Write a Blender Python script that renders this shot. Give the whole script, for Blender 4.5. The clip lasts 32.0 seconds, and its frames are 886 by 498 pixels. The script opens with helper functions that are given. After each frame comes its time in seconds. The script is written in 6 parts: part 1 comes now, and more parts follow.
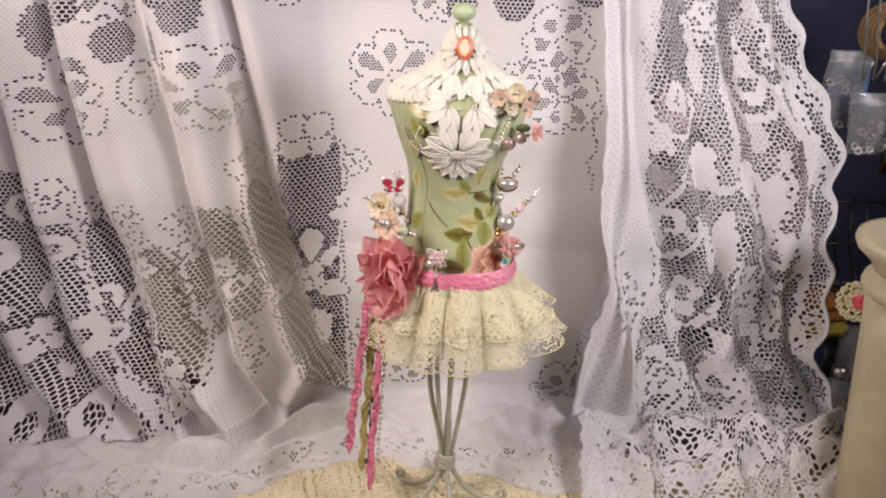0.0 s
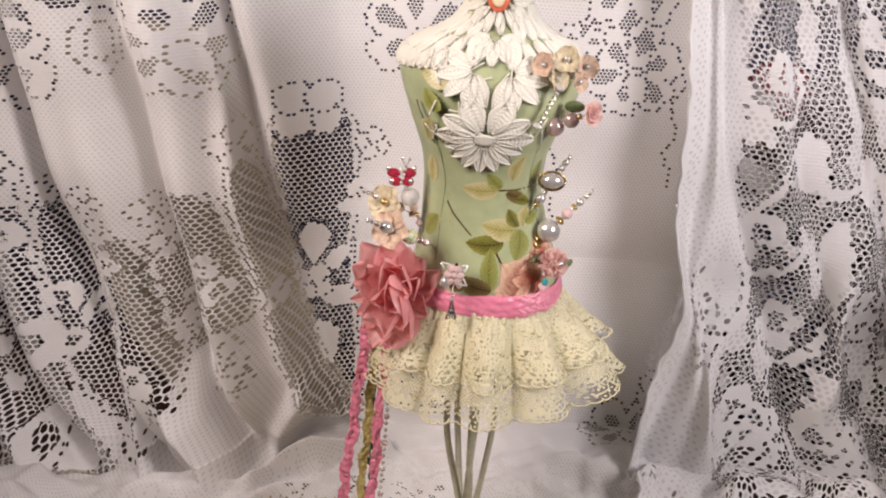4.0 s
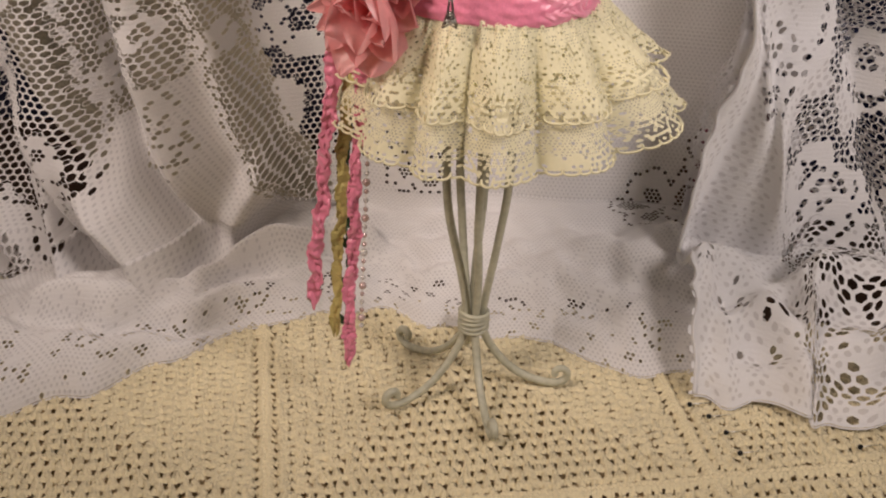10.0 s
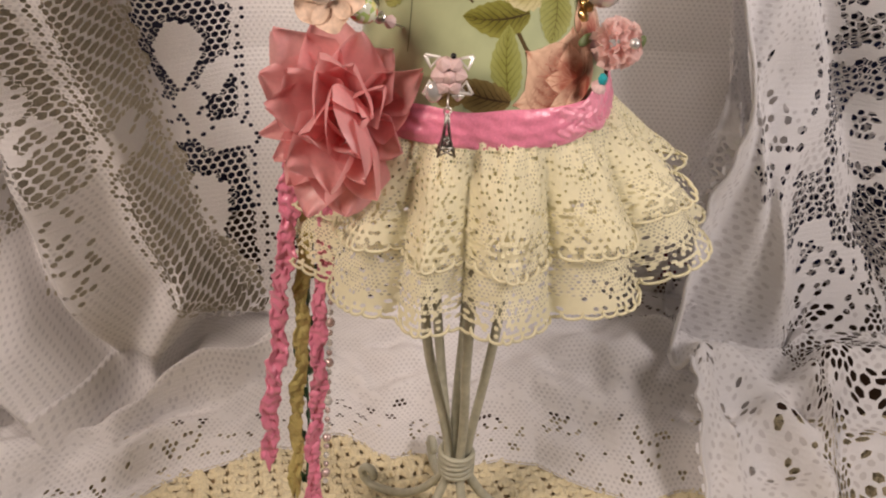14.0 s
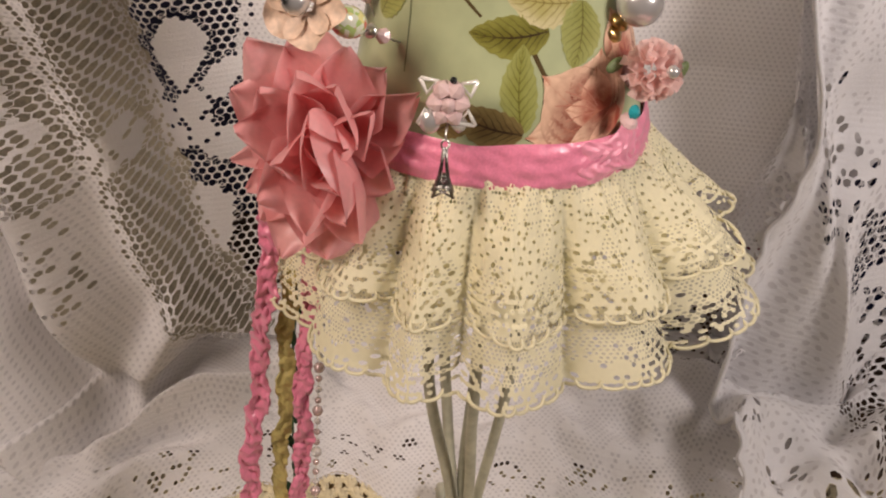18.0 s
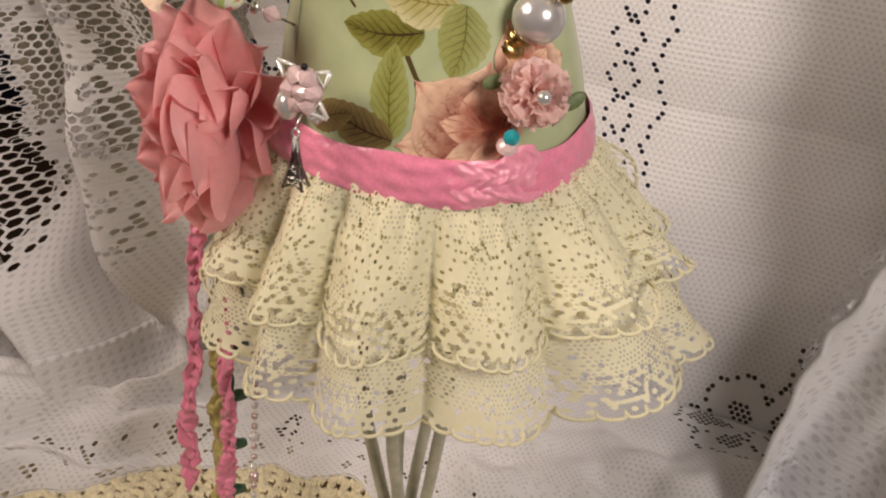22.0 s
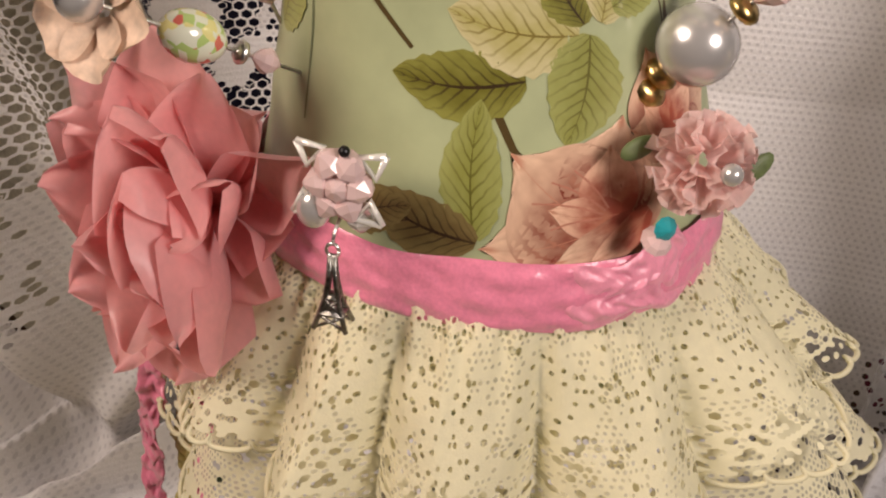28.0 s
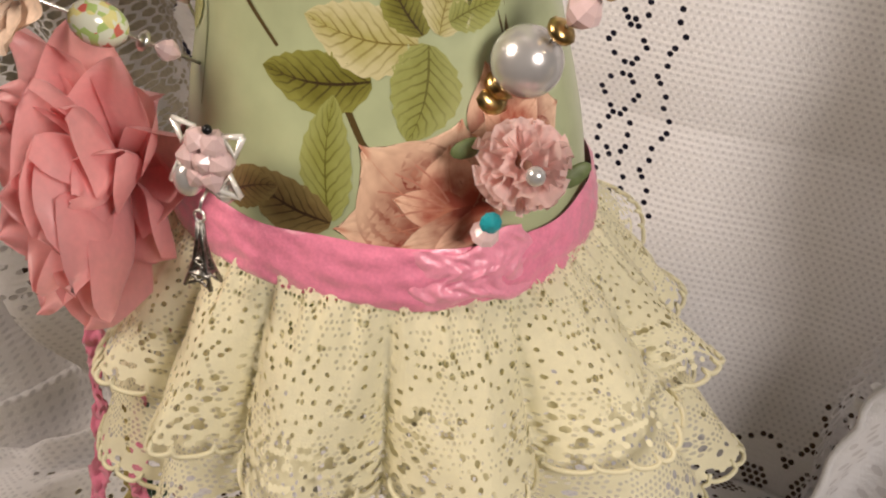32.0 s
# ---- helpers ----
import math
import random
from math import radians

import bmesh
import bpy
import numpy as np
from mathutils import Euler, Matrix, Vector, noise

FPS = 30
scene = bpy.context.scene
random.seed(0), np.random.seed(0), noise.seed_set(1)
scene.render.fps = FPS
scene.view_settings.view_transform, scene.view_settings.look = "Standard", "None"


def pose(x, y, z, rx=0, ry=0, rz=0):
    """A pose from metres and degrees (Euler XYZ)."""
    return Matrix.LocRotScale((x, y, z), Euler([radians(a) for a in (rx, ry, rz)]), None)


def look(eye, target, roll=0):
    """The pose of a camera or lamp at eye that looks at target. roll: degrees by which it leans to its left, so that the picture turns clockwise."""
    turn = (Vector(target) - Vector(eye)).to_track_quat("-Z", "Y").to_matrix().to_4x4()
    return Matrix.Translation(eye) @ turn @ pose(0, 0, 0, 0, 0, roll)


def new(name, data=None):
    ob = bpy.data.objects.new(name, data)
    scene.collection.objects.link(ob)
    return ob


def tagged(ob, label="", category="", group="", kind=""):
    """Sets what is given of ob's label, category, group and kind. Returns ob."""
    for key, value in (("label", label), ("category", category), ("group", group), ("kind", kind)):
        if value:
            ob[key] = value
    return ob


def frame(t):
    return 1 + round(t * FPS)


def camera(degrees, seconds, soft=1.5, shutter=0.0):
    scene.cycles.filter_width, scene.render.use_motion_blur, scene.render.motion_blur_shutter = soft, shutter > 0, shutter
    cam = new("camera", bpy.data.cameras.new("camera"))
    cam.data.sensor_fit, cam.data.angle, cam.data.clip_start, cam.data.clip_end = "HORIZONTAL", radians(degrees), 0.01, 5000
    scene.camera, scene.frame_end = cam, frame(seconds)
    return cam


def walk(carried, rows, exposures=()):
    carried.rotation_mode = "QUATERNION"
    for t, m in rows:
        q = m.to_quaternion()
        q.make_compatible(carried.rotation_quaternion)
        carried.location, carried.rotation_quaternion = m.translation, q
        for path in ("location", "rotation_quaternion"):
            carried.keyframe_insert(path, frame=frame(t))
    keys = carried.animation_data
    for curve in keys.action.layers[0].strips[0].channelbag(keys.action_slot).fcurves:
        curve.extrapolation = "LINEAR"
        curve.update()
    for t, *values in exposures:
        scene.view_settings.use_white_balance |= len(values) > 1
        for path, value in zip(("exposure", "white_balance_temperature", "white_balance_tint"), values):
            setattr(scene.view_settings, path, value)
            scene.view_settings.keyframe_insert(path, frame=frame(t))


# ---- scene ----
cam = camera(44.9, 32.0, soft=2.1)
METRES, EYE, TILT, LEAN, TURN = 1.0, 0.4955, -21.0, -2.3, 0.0
ROWS = [
    (0.0, 0.0, 0.0, 0.0, 0.0, 0.0, 0.0),
    (0.5, -0.0001, 0.0041, -0.0004, -0.09, -0.32, -0.12),
    (1.0, 0.0, 0.0161, 0.0017, -0.06, -0.6, -0.26),
    (1.5, -0.0015, 0.0442, 0.0106, 0.14, -1.03, -0.11),
    (2.0, 0.0044, 0.0703, 0.0199, 0.4, -0.8, -0.18),
    (2.5, 0.0181, 0.1045, 0.0253, 0.82, -0.62, -0.57),
    (3.0, 0.0306, 0.125, 0.0221, 2.36, -0.01, -1.46),
    (3.5, 0.0316, 0.1451, 0.0182, 4.2, -0.7, -2.4),
    (5.5, 0.0082, 0.2714, 0.0135, 3.04, -3.73, -1.4),
    (6.0, 0.0138, 0.2756, -0.0097, 3.95, -5.43, -1.56),
    (6.5, 0.0182, 0.2837, -0.0272, 4.73, -7.29, -1.75),
    (7.0, 0.0201, 0.2959, -0.0416, 4.51, -8.28, -1.79),
    (7.5, 0.0173, 0.3147, -0.048, 4.35, -9.09, -1.58),
    (8.0, 0.0165, 0.3277, -0.0504, 4.33, -9.87, -1.33),
    (8.5, 0.0182, 0.3328, -0.0467, 3.98, -9.73, -1.07),
    (9.0, 0.0174, 0.3348, -0.0451, 3.81, -9.85, -0.95),
    (9.5, 0.0157, 0.3346, -0.043, 3.59, -10.0, -0.81),
    (10.0, 0.0159, 0.3355, -0.0411, 3.39, -10.03, -0.67),
    (10.5, 0.0164, 0.3395, -0.0409, 3.24, -10.05, -0.64),
    (11.0, 0.017, 0.3417, -0.0399, 3.11, -9.98, -0.6),
    (11.5, 0.0134, 0.3436, -0.0393, 3.26, -10.03, -0.56),
    (12.0, 0.0091, 0.3456, -0.0366, 3.23, -10.3, -0.46),
    (12.5, 0.0071, 0.3528, -0.0319, 2.4, -10.38, -0.5),
    (13.0, -0.0029, 0.3783, -0.0177, 1.49, -10.39, -0.31),
    (13.5, -0.0173, 0.4068, -0.0056, -1.2, -10.32, 0.34),
    (14.0, -0.0257, 0.4218, -0.0012, -3.64, -10.09, 1.49),
    (14.5, -0.0244, 0.4408, 0.0091, -2.96, -9.83, 1.42),
    (16.5, -0.0189, 0.4856, 0.0159, -0.71, -10.92, -0.01),
    (17.0, -0.0171, 0.4863, 0.0149, -0.84, -11.06, -0.02),
    (17.5, -0.0135, 0.4797, 0.012, -0.91, -11.09, 0.01),
    (18.0, -0.0052, 0.4712, 0.0076, 0.11, -10.77, -0.43),
    (18.5, 0.0058, 0.4693, 0.0042, 0.99, -10.65, -1.02),
    (19.0, 0.0165, 0.4729, 0.0041, 3.02, -10.79, -1.49),
    (19.5, 0.0248, 0.4711, 0.011, 3.39, -10.7, -0.97),
    (20.0, 0.0469, 0.4783, 0.0113, 8.63, -10.87, -4.3),
    (20.5, 0.0758, 0.4853, 0.0093, 14.21, -10.62, -7.54),
    (21.0, 0.0943, 0.4941, 0.0081, 18.17, -10.86, -8.76),
    (21.5, 0.1058, 0.5044, 0.0092, 20.09, -10.75, -9.37),
    (22.0, 0.1097, 0.5096, 0.0091, 20.19, -10.76, -9.22),
    (22.5, 0.111, 0.5103, 0.009, 19.67, -10.75, -8.75),
    (23.0, 0.1092, 0.5061, 0.0137, 18.78, -10.25, -8.15),
    (23.5, 0.0976, 0.5084, 0.0161, 18.2, -10.48, -7.59),
    (24.0, 0.0771, 0.5181, 0.0222, 15.21, -11.02, -6.24),
    (24.5, 0.0537, 0.5285, 0.0251, 11.94, -11.62, -4.22),
    (25.0, 0.0289, 0.5444, 0.0218, 8.94, -12.35, -3.26),
    (25.5, 0.015, 0.561, 0.0218, 5.8, -12.0, -2.86),
    (27.5, 0.0245, 0.5832, 0.0224, 7.64, -13.28, -3.45),
    (28.0, 0.0398, 0.5838, 0.0229, 11.95, -13.6, -5.31),
    (28.5, 0.0675, 0.5842, 0.0234, 15.12, -13.71, -6.63),
    (29.0, 0.09, 0.5844, 0.0218, 18.26, -13.35, -7.95),
    (29.5, 0.1062, 0.5948, 0.0229, 21.98, -13.92, -8.5),
    (30.0, 0.1104, 0.6009, 0.0236, 23.7, -14.59, -8.81),
    (30.5, 0.1085, 0.5913, 0.0251, 22.52, -14.15, -8.31),
    (31.0, 0.1039, 0.5818, 0.0248, 21.35, -13.65, -8.56),
    (31.5, 0.0991, 0.5769, 0.0222, 20.53, -13.59, -9.11),
    (32.0, 0.0872, 0.5734, 0.0247, 18.8, -12.64, -9.08),
]
walk(cam, [(t, pose(0, 0, EYE, TILT, LEAN, TURN) @ pose(METRES * x, METRES * y, METRES * z, 90 + pitch, roll, yaw)) for t, x, y, z, yaw, pitch, roll in ROWS],
     [(0.0, 0.12, 6200, 20), (3.5, 0.10, 6250, 19), (5.5, 0.06, 6400, 19), (6.5, -0.10, 6650, 18), (18.0, -0.07, 6700, 19), (21.0, -0.12, 6650, 17), (23.0, -0.08, 6600, 15), (25.0, -0.12, 6800, 18), (28.0, -0.10, 6750, 18), (30.0, -0.06, 6650, 15), (32.0, -0.05, 6600, 14)])

# ---- world, lamps ----
world = bpy.data.worlds.new("room_air")
scene.world = world
world.use_nodes = True
world.node_tree.nodes["Background"].inputs[0].default_value = (0.9, 0.92, 1.0, 1)
world.node_tree.nodes["Background"].inputs[1].default_value = 0.30


def lamp(name, eye, target, watts, size, colour, beam):
    data = bpy.data.lights.new(name, "AREA")
    data.shape, data.size, data.energy, data.color = "DISK", size, watts, colour
    data.spread = radians(beam)
    ob = new(name, data)
    ob.matrix_world = look(eye, target)
    return ob


lamp("desk_lamp_light", (-0.43, 0.38, 0.66), (-0.03, 0.80, 0.30), 1.08, 0.32, (1.0, 0.87, 0.74), 78)
lamp("clip_lamp_light", (0.50, 0.37, 0.56), (0.04, 0.82, 0.28), 0.98, 0.24, (1.0, 0.93, 0.86), 86)

# ---- materials ----
def node(nt, kind, loc=(0, 0), **props):
    n = nt.nodes.new(kind)
    for k, v in props.items():
        if k == "ins":
            for a, b in v.items():
                n.inputs[a].default_value = b
    n.location = loc
    return n


def surface(name, colour, rough=0.6, metal=0.0, dark=0.75, grain=400.0, blotch=30.0, bump=0.15, bump_scale=None,
            sheen=0.0, trans=0.0, coat=0.0, island=0.0, spec=0.5, rib=0.0, clear=0.0):
    """A principled material with colour variation at two scales and fine relief."""
    m = bpy.data.materials.new(name)
    m.use_nodes = True
    nt = m.node_tree
    b = nt.nodes["Principled BSDF"]
    co = node(nt, "ShaderNodeTexCoord")
    n1, n2 = node(nt, "ShaderNodeTexNoise"), node(nt, "ShaderNodeTexNoise")
    n1.inputs["Scale"].default_value, n1.inputs["Detail"].default_value = grain, 3
    n2.inputs["Scale"].default_value, n2.inputs["Detail"].default_value = blotch, 4
    for n in (n1, n2):
        nt.links.new(co.outputs["Object"], n.inputs["Vector"])
    add = node(nt, "ShaderNodeMath")
    add.operation = "MULTIPLY_ADD"
    add.inputs[1].default_value = 0.5
    nt.links.new(n1.outputs["Fac"], add.inputs[0])
    half = node(nt, "ShaderNodeMath")
    half.operation = "MULTIPLY"
    half.inputs[1].default_value = 0.5
    nt.links.new(n2.outputs["Fac"], half.inputs[0])
    nt.links.new(half.outputs[0], add.inputs[2])
    ramp = node(nt, "ShaderNodeValToRGB")
    ramp.color_ramp.elements[0].position, ramp.color_ramp.elements[1].position = 0.33, 0.62
    ramp.color_ramp.elements[0].color = (*[c * dark for c in colour], 1)
    ramp.color_ramp.elements[1].color = (*colour, 1)
    nt.links.new(add.outputs[0], ramp.inputs[0])
    last = ramp.outputs[0]
    if island:
        geo = node(nt, "ShaderNodeNewGeometry")
        hsv = node(nt, "ShaderNodeHueSaturation")
        mr = node(nt, "ShaderNodeMapRange")
        mr.inputs[3].default_value, mr.inputs[4].default_value = 1 - island, 1 + island
        nt.links.new(geo.outputs["Random Per Island"], mr.inputs[0])
        nt.links.new(mr.outputs[0], hsv.inputs["Value"])
        nt.links.new(last, hsv.inputs["Color"])
        last = hsv.outputs[0]
    nt.links.new(last, b.inputs["Base Color"])
    b.inputs["Roughness"].default_value = rough
    b.inputs["Metallic"].default_value = metal
    b.inputs["Specular IOR Level"].default_value = spec
    b.inputs["Sheen Weight"].default_value = sheen
    b.inputs["Coat Weight"].default_value = coat
    if bump:
        bn = node(nt, "ShaderNodeTexNoise")
        bn.inputs["Scale"].default_value = bump_scale or grain
        bn.inputs["Detail"].default_value = 3
        nt.links.new(co.outputs["Object"], bn.inputs["Vector"])
        bp = node(nt, "ShaderNodeBump")
        bp.inputs["Strength"].default_value, bp.inputs["Distance"].default_value = bump, 0.0006
        nt.links.new(bn.outputs["Fac"], bp.inputs["Height"])
        nt.links.new(bp.outputs[0], b.inputs["Normal"])
        if rib:
            wv = node(nt, "ShaderNodeTexWave")
            wv.bands_direction = "Z"
            wv.inputs["Scale"].default_value, wv.inputs["Distortion"].default_value = rib, 1.5
            nt.links.new(co.outputs["Object"], wv.inputs["Vector"])
            b2 = node(nt, "ShaderNodeBump")
            b2.inputs["Strength"].default_value, b2.inputs["Distance"].default_value = 0.2, 0.0005
            nt.links.new(wv.outputs["Fac"], b2.inputs["Height"])
            nt.links.new(bp.outputs[0], b2.inputs["Normal"])
            nt.links.new(b2.outputs[0], b.inputs["Normal"])
    if trans:
        out = nt.nodes["Material Output"]
        tr = node(nt, "ShaderNodeBsdfTranslucent")
        nt.links.new(last, tr.inputs["Color"])
        mix = node(nt, "ShaderNodeMixShader")
        mix.inputs[0].default_value = trans
        nt.links.new(b.outputs[0], mix.inputs[1])
        nt.links.new(tr.outputs[0], mix.inputs[2])
        nt.links.new(mix.outputs[0], out.inputs["Surface"])
        if clear:
            tp = node(nt, "ShaderNodeBsdfTransparent")
            m2 = node(nt, "ShaderNodeMixShader")
            m2.inputs[0].default_value = clear
            nt.links.new(mix.outputs[0], m2.inputs[1])
            nt.links.new(tp.outputs[0], m2.inputs[2])
            nt.links.new(m2.outputs[0], out.inputs["Surface"])
    return m


def glassy(name, colour, rough=0.05, transmission=0.85, ior=1.5):
    m = bpy.data.materials.new(name)
    m.use_nodes = True
    b = m.node_tree.nodes["Principled BSDF"]
    nt = m.node_tree
    n = node(nt, "ShaderNodeTexNoise")
    n.inputs["Scale"].default_value = 220
    ramp = node(nt, "ShaderNodeValToRGB")
    ramp.color_ramp.elements[0].color = (*[c * 0.8 for c in colour], 1)
    ramp.color_ramp.elements[1].color = (*colour, 1)
    nt.links.new(n.outputs["Fac"], ramp.inputs[0])
    nt.links.new(ramp.outputs[0], b.inputs["Base Color"])
    b.inputs["Roughness"].default_value = rough
    b.inputs["Transmission Weight"].default_value = transmission
    b.inputs["IOR"].default_value = ior
    return m


M_LACE = surface("white_cotton_lace", (0.86, 0.84, 0.84), 0.85, dark=0.93, grain=900, blotch=25, bump=0.5, bump_scale=1500, trans=0.22, sheen=0.2, rib=137)
M_LACE_GAUZE = surface("white_gauze_threads", (0.84, 0.82, 0.83), 0.9, dark=0.93, grain=900, blotch=25, bump=0.2, trans=0.3, clear=0.16)
M_LACE2 = surface("bright_white_lace", (0.86, 0.85, 0.86), 0.85, dark=0.94, grain=900, blotch=25, bump=0.5, bump_scale=1500, trans=0.2, sheen=0.2, rib=137)
M_CREAM = surface("cream_cotton_lace", (0.90, 0.85, 0.60), 0.85, dark=0.92, grain=700, blotch=60, bump=0.2, bump_scale=2600, trans=0.30, sheen=0.2)
M_CREAM_GAUZE = surface("cream_gauze_threads", (0.86, 0.81, 0.58), 0.9, dark=0.86, grain=700, blotch=60, bump=0.3, trans=0.3, clear=0.42)
M_CROCHET = surface("cream_crochet_cotton", (0.84, 0.74, 0.49), 0.9, dark=0.8, grain=900, blotch=14, bump=0.9, bump_scale=1300, sheen=0.2)
M_LINING = surface("plain_cream_cotton", (0.66, 0.60, 0.46), 0.9, dark=0.7, grain=500, blotch=28, bump=0.4, bump_scale=1200, trans=0.2)
M_TABLE = surface("dark_table_wood", (0.10, 0.055, 0.03), 0.5, grain=120, blotch=9)
M_WALL = surface("navy_wall_paint", (0.050, 0.052, 0.115), 0.7, grain=90, blotch=5, bump=0.1)
M_ROOM = surface("plain_room_paint", (0.45, 0.42, 0.38), 0.9, grain=60, blotch=3, bump=0.1)
M_PAPER = surface("sage_green_print_paper", (0.44, 0.49, 0.28), 0.34, dark=0.8, grain=130, blotch=38, bump=0.08, bump_scale=200, coat=0.25)
M_KNOB = surface("pale_green_painted_wood", (0.50, 0.60, 0.36), 0.4, dark=0.85, grain=200, blotch=60, bump=0.1)
M_WIRE = surface("sage_painted_wire", (0.52, 0.51, 0.39), 0.42, dark=0.68, grain=300, blotch=90, bump=0.2, coat=0.2)
M_SATIN = surface("pink_satin_ribbon", (0.84, 0.25, 0.37), 0.27, dark=0.82, grain=1500, blotch=300, bump=0.35, bump_scale=520, sheen=0.3)
M_SATIN_PALE = surface("pale_pink_ribbon", (0.87, 0.31, 0.42), 0.33, dark=0.84, grain=1500, blotch=300, bump=0.4, bump_scale=700, sheen=0.3)
M_PETAL = surface("dusty_pink_satin", (0.92, 0.47, 0.47), 0.34, dark=0.88, grain=700, blotch=60, bump=0.2, bump_scale=120, trans=0.48, sheen=0.3)
M_WHITE = surface("white_venise_cotton", (0.78, 0.76, 0.67), 0.95, dark=0.92, spec=0.15, grain=900, blotch=80, bump=0.4, bump_scale=1600, sheen=0.2)
M_PEARL = surface("ivory_pearl", (0.62, 0.60, 0.58), 0.22, 0.55, dark=0.96, grain=300, blotch=80, bump=0, coat=0.6)
M_MAUVE = surface("mauve_pearl", (0.62, 0.47, 0.45), 0.2, 0.4, dark=0.95, grain=300, blotch=80, bump=0, coat=0.6)
M_GOLD = surface("gold_metal", (0.72, 0.50, 0.20), 0.28, 1.0, dark=0.5, grain=900, blotch=300, bump=0.1)
M_SILVER = surface("silver_metal", (0.90, 0.88, 0.84), 0.33, 1.0, dark=0.75, grain=900, blotch=300, bump=0.1)
M_TOWER = surface("aged_pewter", (0.42, 0.40, 0.36), 0.35, 1.0, dark=0.3, grain=1500, blotch=600, bump=0.3)
M_CRYSTAL = glassy("clear_crystal", (0.96, 0.93, 0.90), 0.06, 0.55)
M_ROSE_CRYSTAL = glassy("pink_crystal", (1.0, 0.74, 0.72), 0.10, 0.30)
M_RHINESTONE = surface("clear_rhinestone_frame", (0.93, 0.90, 0.84), 0.12, 0.25, dark=0.85, grain=1500, blotch=500, bump=0.2, coat=0.8)
M_RED_CRYSTAL = glassy("red_crystal", (0.62, 0.05, 0.10), 0.06, 0.5)
M_TEAL = glassy("teal_crystal", (0.03, 0.45, 0.50), 0.08, 0.3)
M_PINKROSE = surface("pink_ribbon_rose", (0.98, 0.74, 0.70), 0.40, dark=0.88, grain=900, blotch=300, bump=0.4, trans=0.5)
M_PEACH = surface("peach_paper_flower", (0.86, 0.64, 0.48), 0.6, dark=0.6, grain=500, blotch=200, bump=0.3, trans=0.15)
M_CREAMFL = surface("cream_paper_flower", (0.82, 0.72, 0.50), 0.6, dark=0.7, grain=700, blotch=260, bump=0.3, trans=0.15)
M_GREEN = surface("green_ribbon_leaf", (0.13, 0.17, 0.06), 0.55, dark=0.7, grain=700, blotch=200, bump=0.3)
M_DEEPGREEN = surface("deep_green_trim", (0.06, 0.16, 0.09), 0.6, dark=0.6, grain=700, blotch=200, bump=0.4)
M_YELLOW = surface("yellow_satin_ribbon", (0.62, 0.53, 0.20), 0.38, dark=0.8, grain=900, blotch=110, bump=0.4, bump_scale=300)
M_CORAL = surface("coral_cameo", (0.78, 0.19, 0.09), 0.35, dark=0.85, grain=600, blotch=200, bump=0.1)
M_CAMEO = surface("cream_cameo_relief", (0.86, 0.66, 0.46), 0.4, dark=0.85, grain=600, blotch=200, bump=0.1)
M_BLACK = surface("black_metal", (0.02, 0.02, 0.022), 0.3, 0.6, grain=600, blotch=200, bump=0.1)
M_POST = surface("cream_painted_wood", (0.56, 0.50, 0.33), 0.5, dark=0.8, grain=60, blotch=14, bump=0.25, bump_scale=90)
M_BAG = glassy("clear_plastic_bag", (0.86, 0.87, 0.92), 0.12, 0.78, 1.3)
M_BLUE = surface("blue_plastic", (0.04, 0.08, 0.24), 0.4)
M_ORANGE = surface("orange_cloth", (0.60, 0.22, 0.06), 0.7)
M_LEMON = surface("yellow_cloth", (0.62, 0.50, 0.08), 0.7)
M_CORK = surface("brown_cord", (0.42, 0.27, 0.13), 0.7, dark=0.6)
M_BEAD = surface("painted_floral_bead", (0.60, 0.66, 0.28), 0.15, coat=0.5, bump=0)
_nt = M_BEAD.node_tree
_v = node(_nt, "ShaderNodeTexVoronoi")
_v.inputs["Scale"].default_value = 640
_c = node(_nt, "ShaderNodeTexCoord")
_nt.links.new(_c.outputs["Object"], _v.inputs["Vector"])
_r = node(_nt, "ShaderNodeValToRGB")
_r.color_ramp.interpolation = "CONSTANT"
for _p, _q in ((0.0, (0.76, 0.78, 0.62)), (0.45, (0.45, 0.60, 0.20)), (0.62, (0.78, 0.72, 0.30)), (0.80, (0.66, 0.16, 0.12))):
    _e = _r.color_ramp.elements[0] if _p == 0 else _r.color_ramp.elements.new(_p)
    _e.color = (*_q, 1)
_nt.links.new(_v.outputs["Color"], _r.inputs[0])
_nt.links.new(_r.outputs[0], _nt.nodes["Principled BSDF"].inputs["Base Color"])

# ---- mesh tools ----
def link(name, mesh, parent=None, label=""):
    ob = new(name, mesh)
    if parent is not None:
        ob.parent = parent
    if label:
        ob["label"] = label
    return ob


def part(name, bm, material, parent=None, label="", smooth=True):
    """Links a bmesh as one mesh object under a thing or a part."""
    me = bpy.data.meshes.new(name)
    bm.to_mesh(me)
    bm.free()
    mats = material if isinstance(material, (list, tuple)) else [material]
    for m in mats:
        me.materials.append(m)
    if smooth:
        me.polygons.foreach_set("use_smooth", np.ones(len(me.polygons), bool))
    return link(name, me, parent, label)


def thing(name, at, label, category, group="", kind=""):
    e = new(name)
    e.empty_display_size = 0.01
    e.location = at
    return tagged(e, label, category, group, kind)


def settle(parent):
    """Keeps the parts, built in world places, where they are under a moved Empty."""
    inv = Matrix.Translation(parent.location).inverted()
    for c in parent.children:
        c.matrix_parent_inverse = inv
    return parent


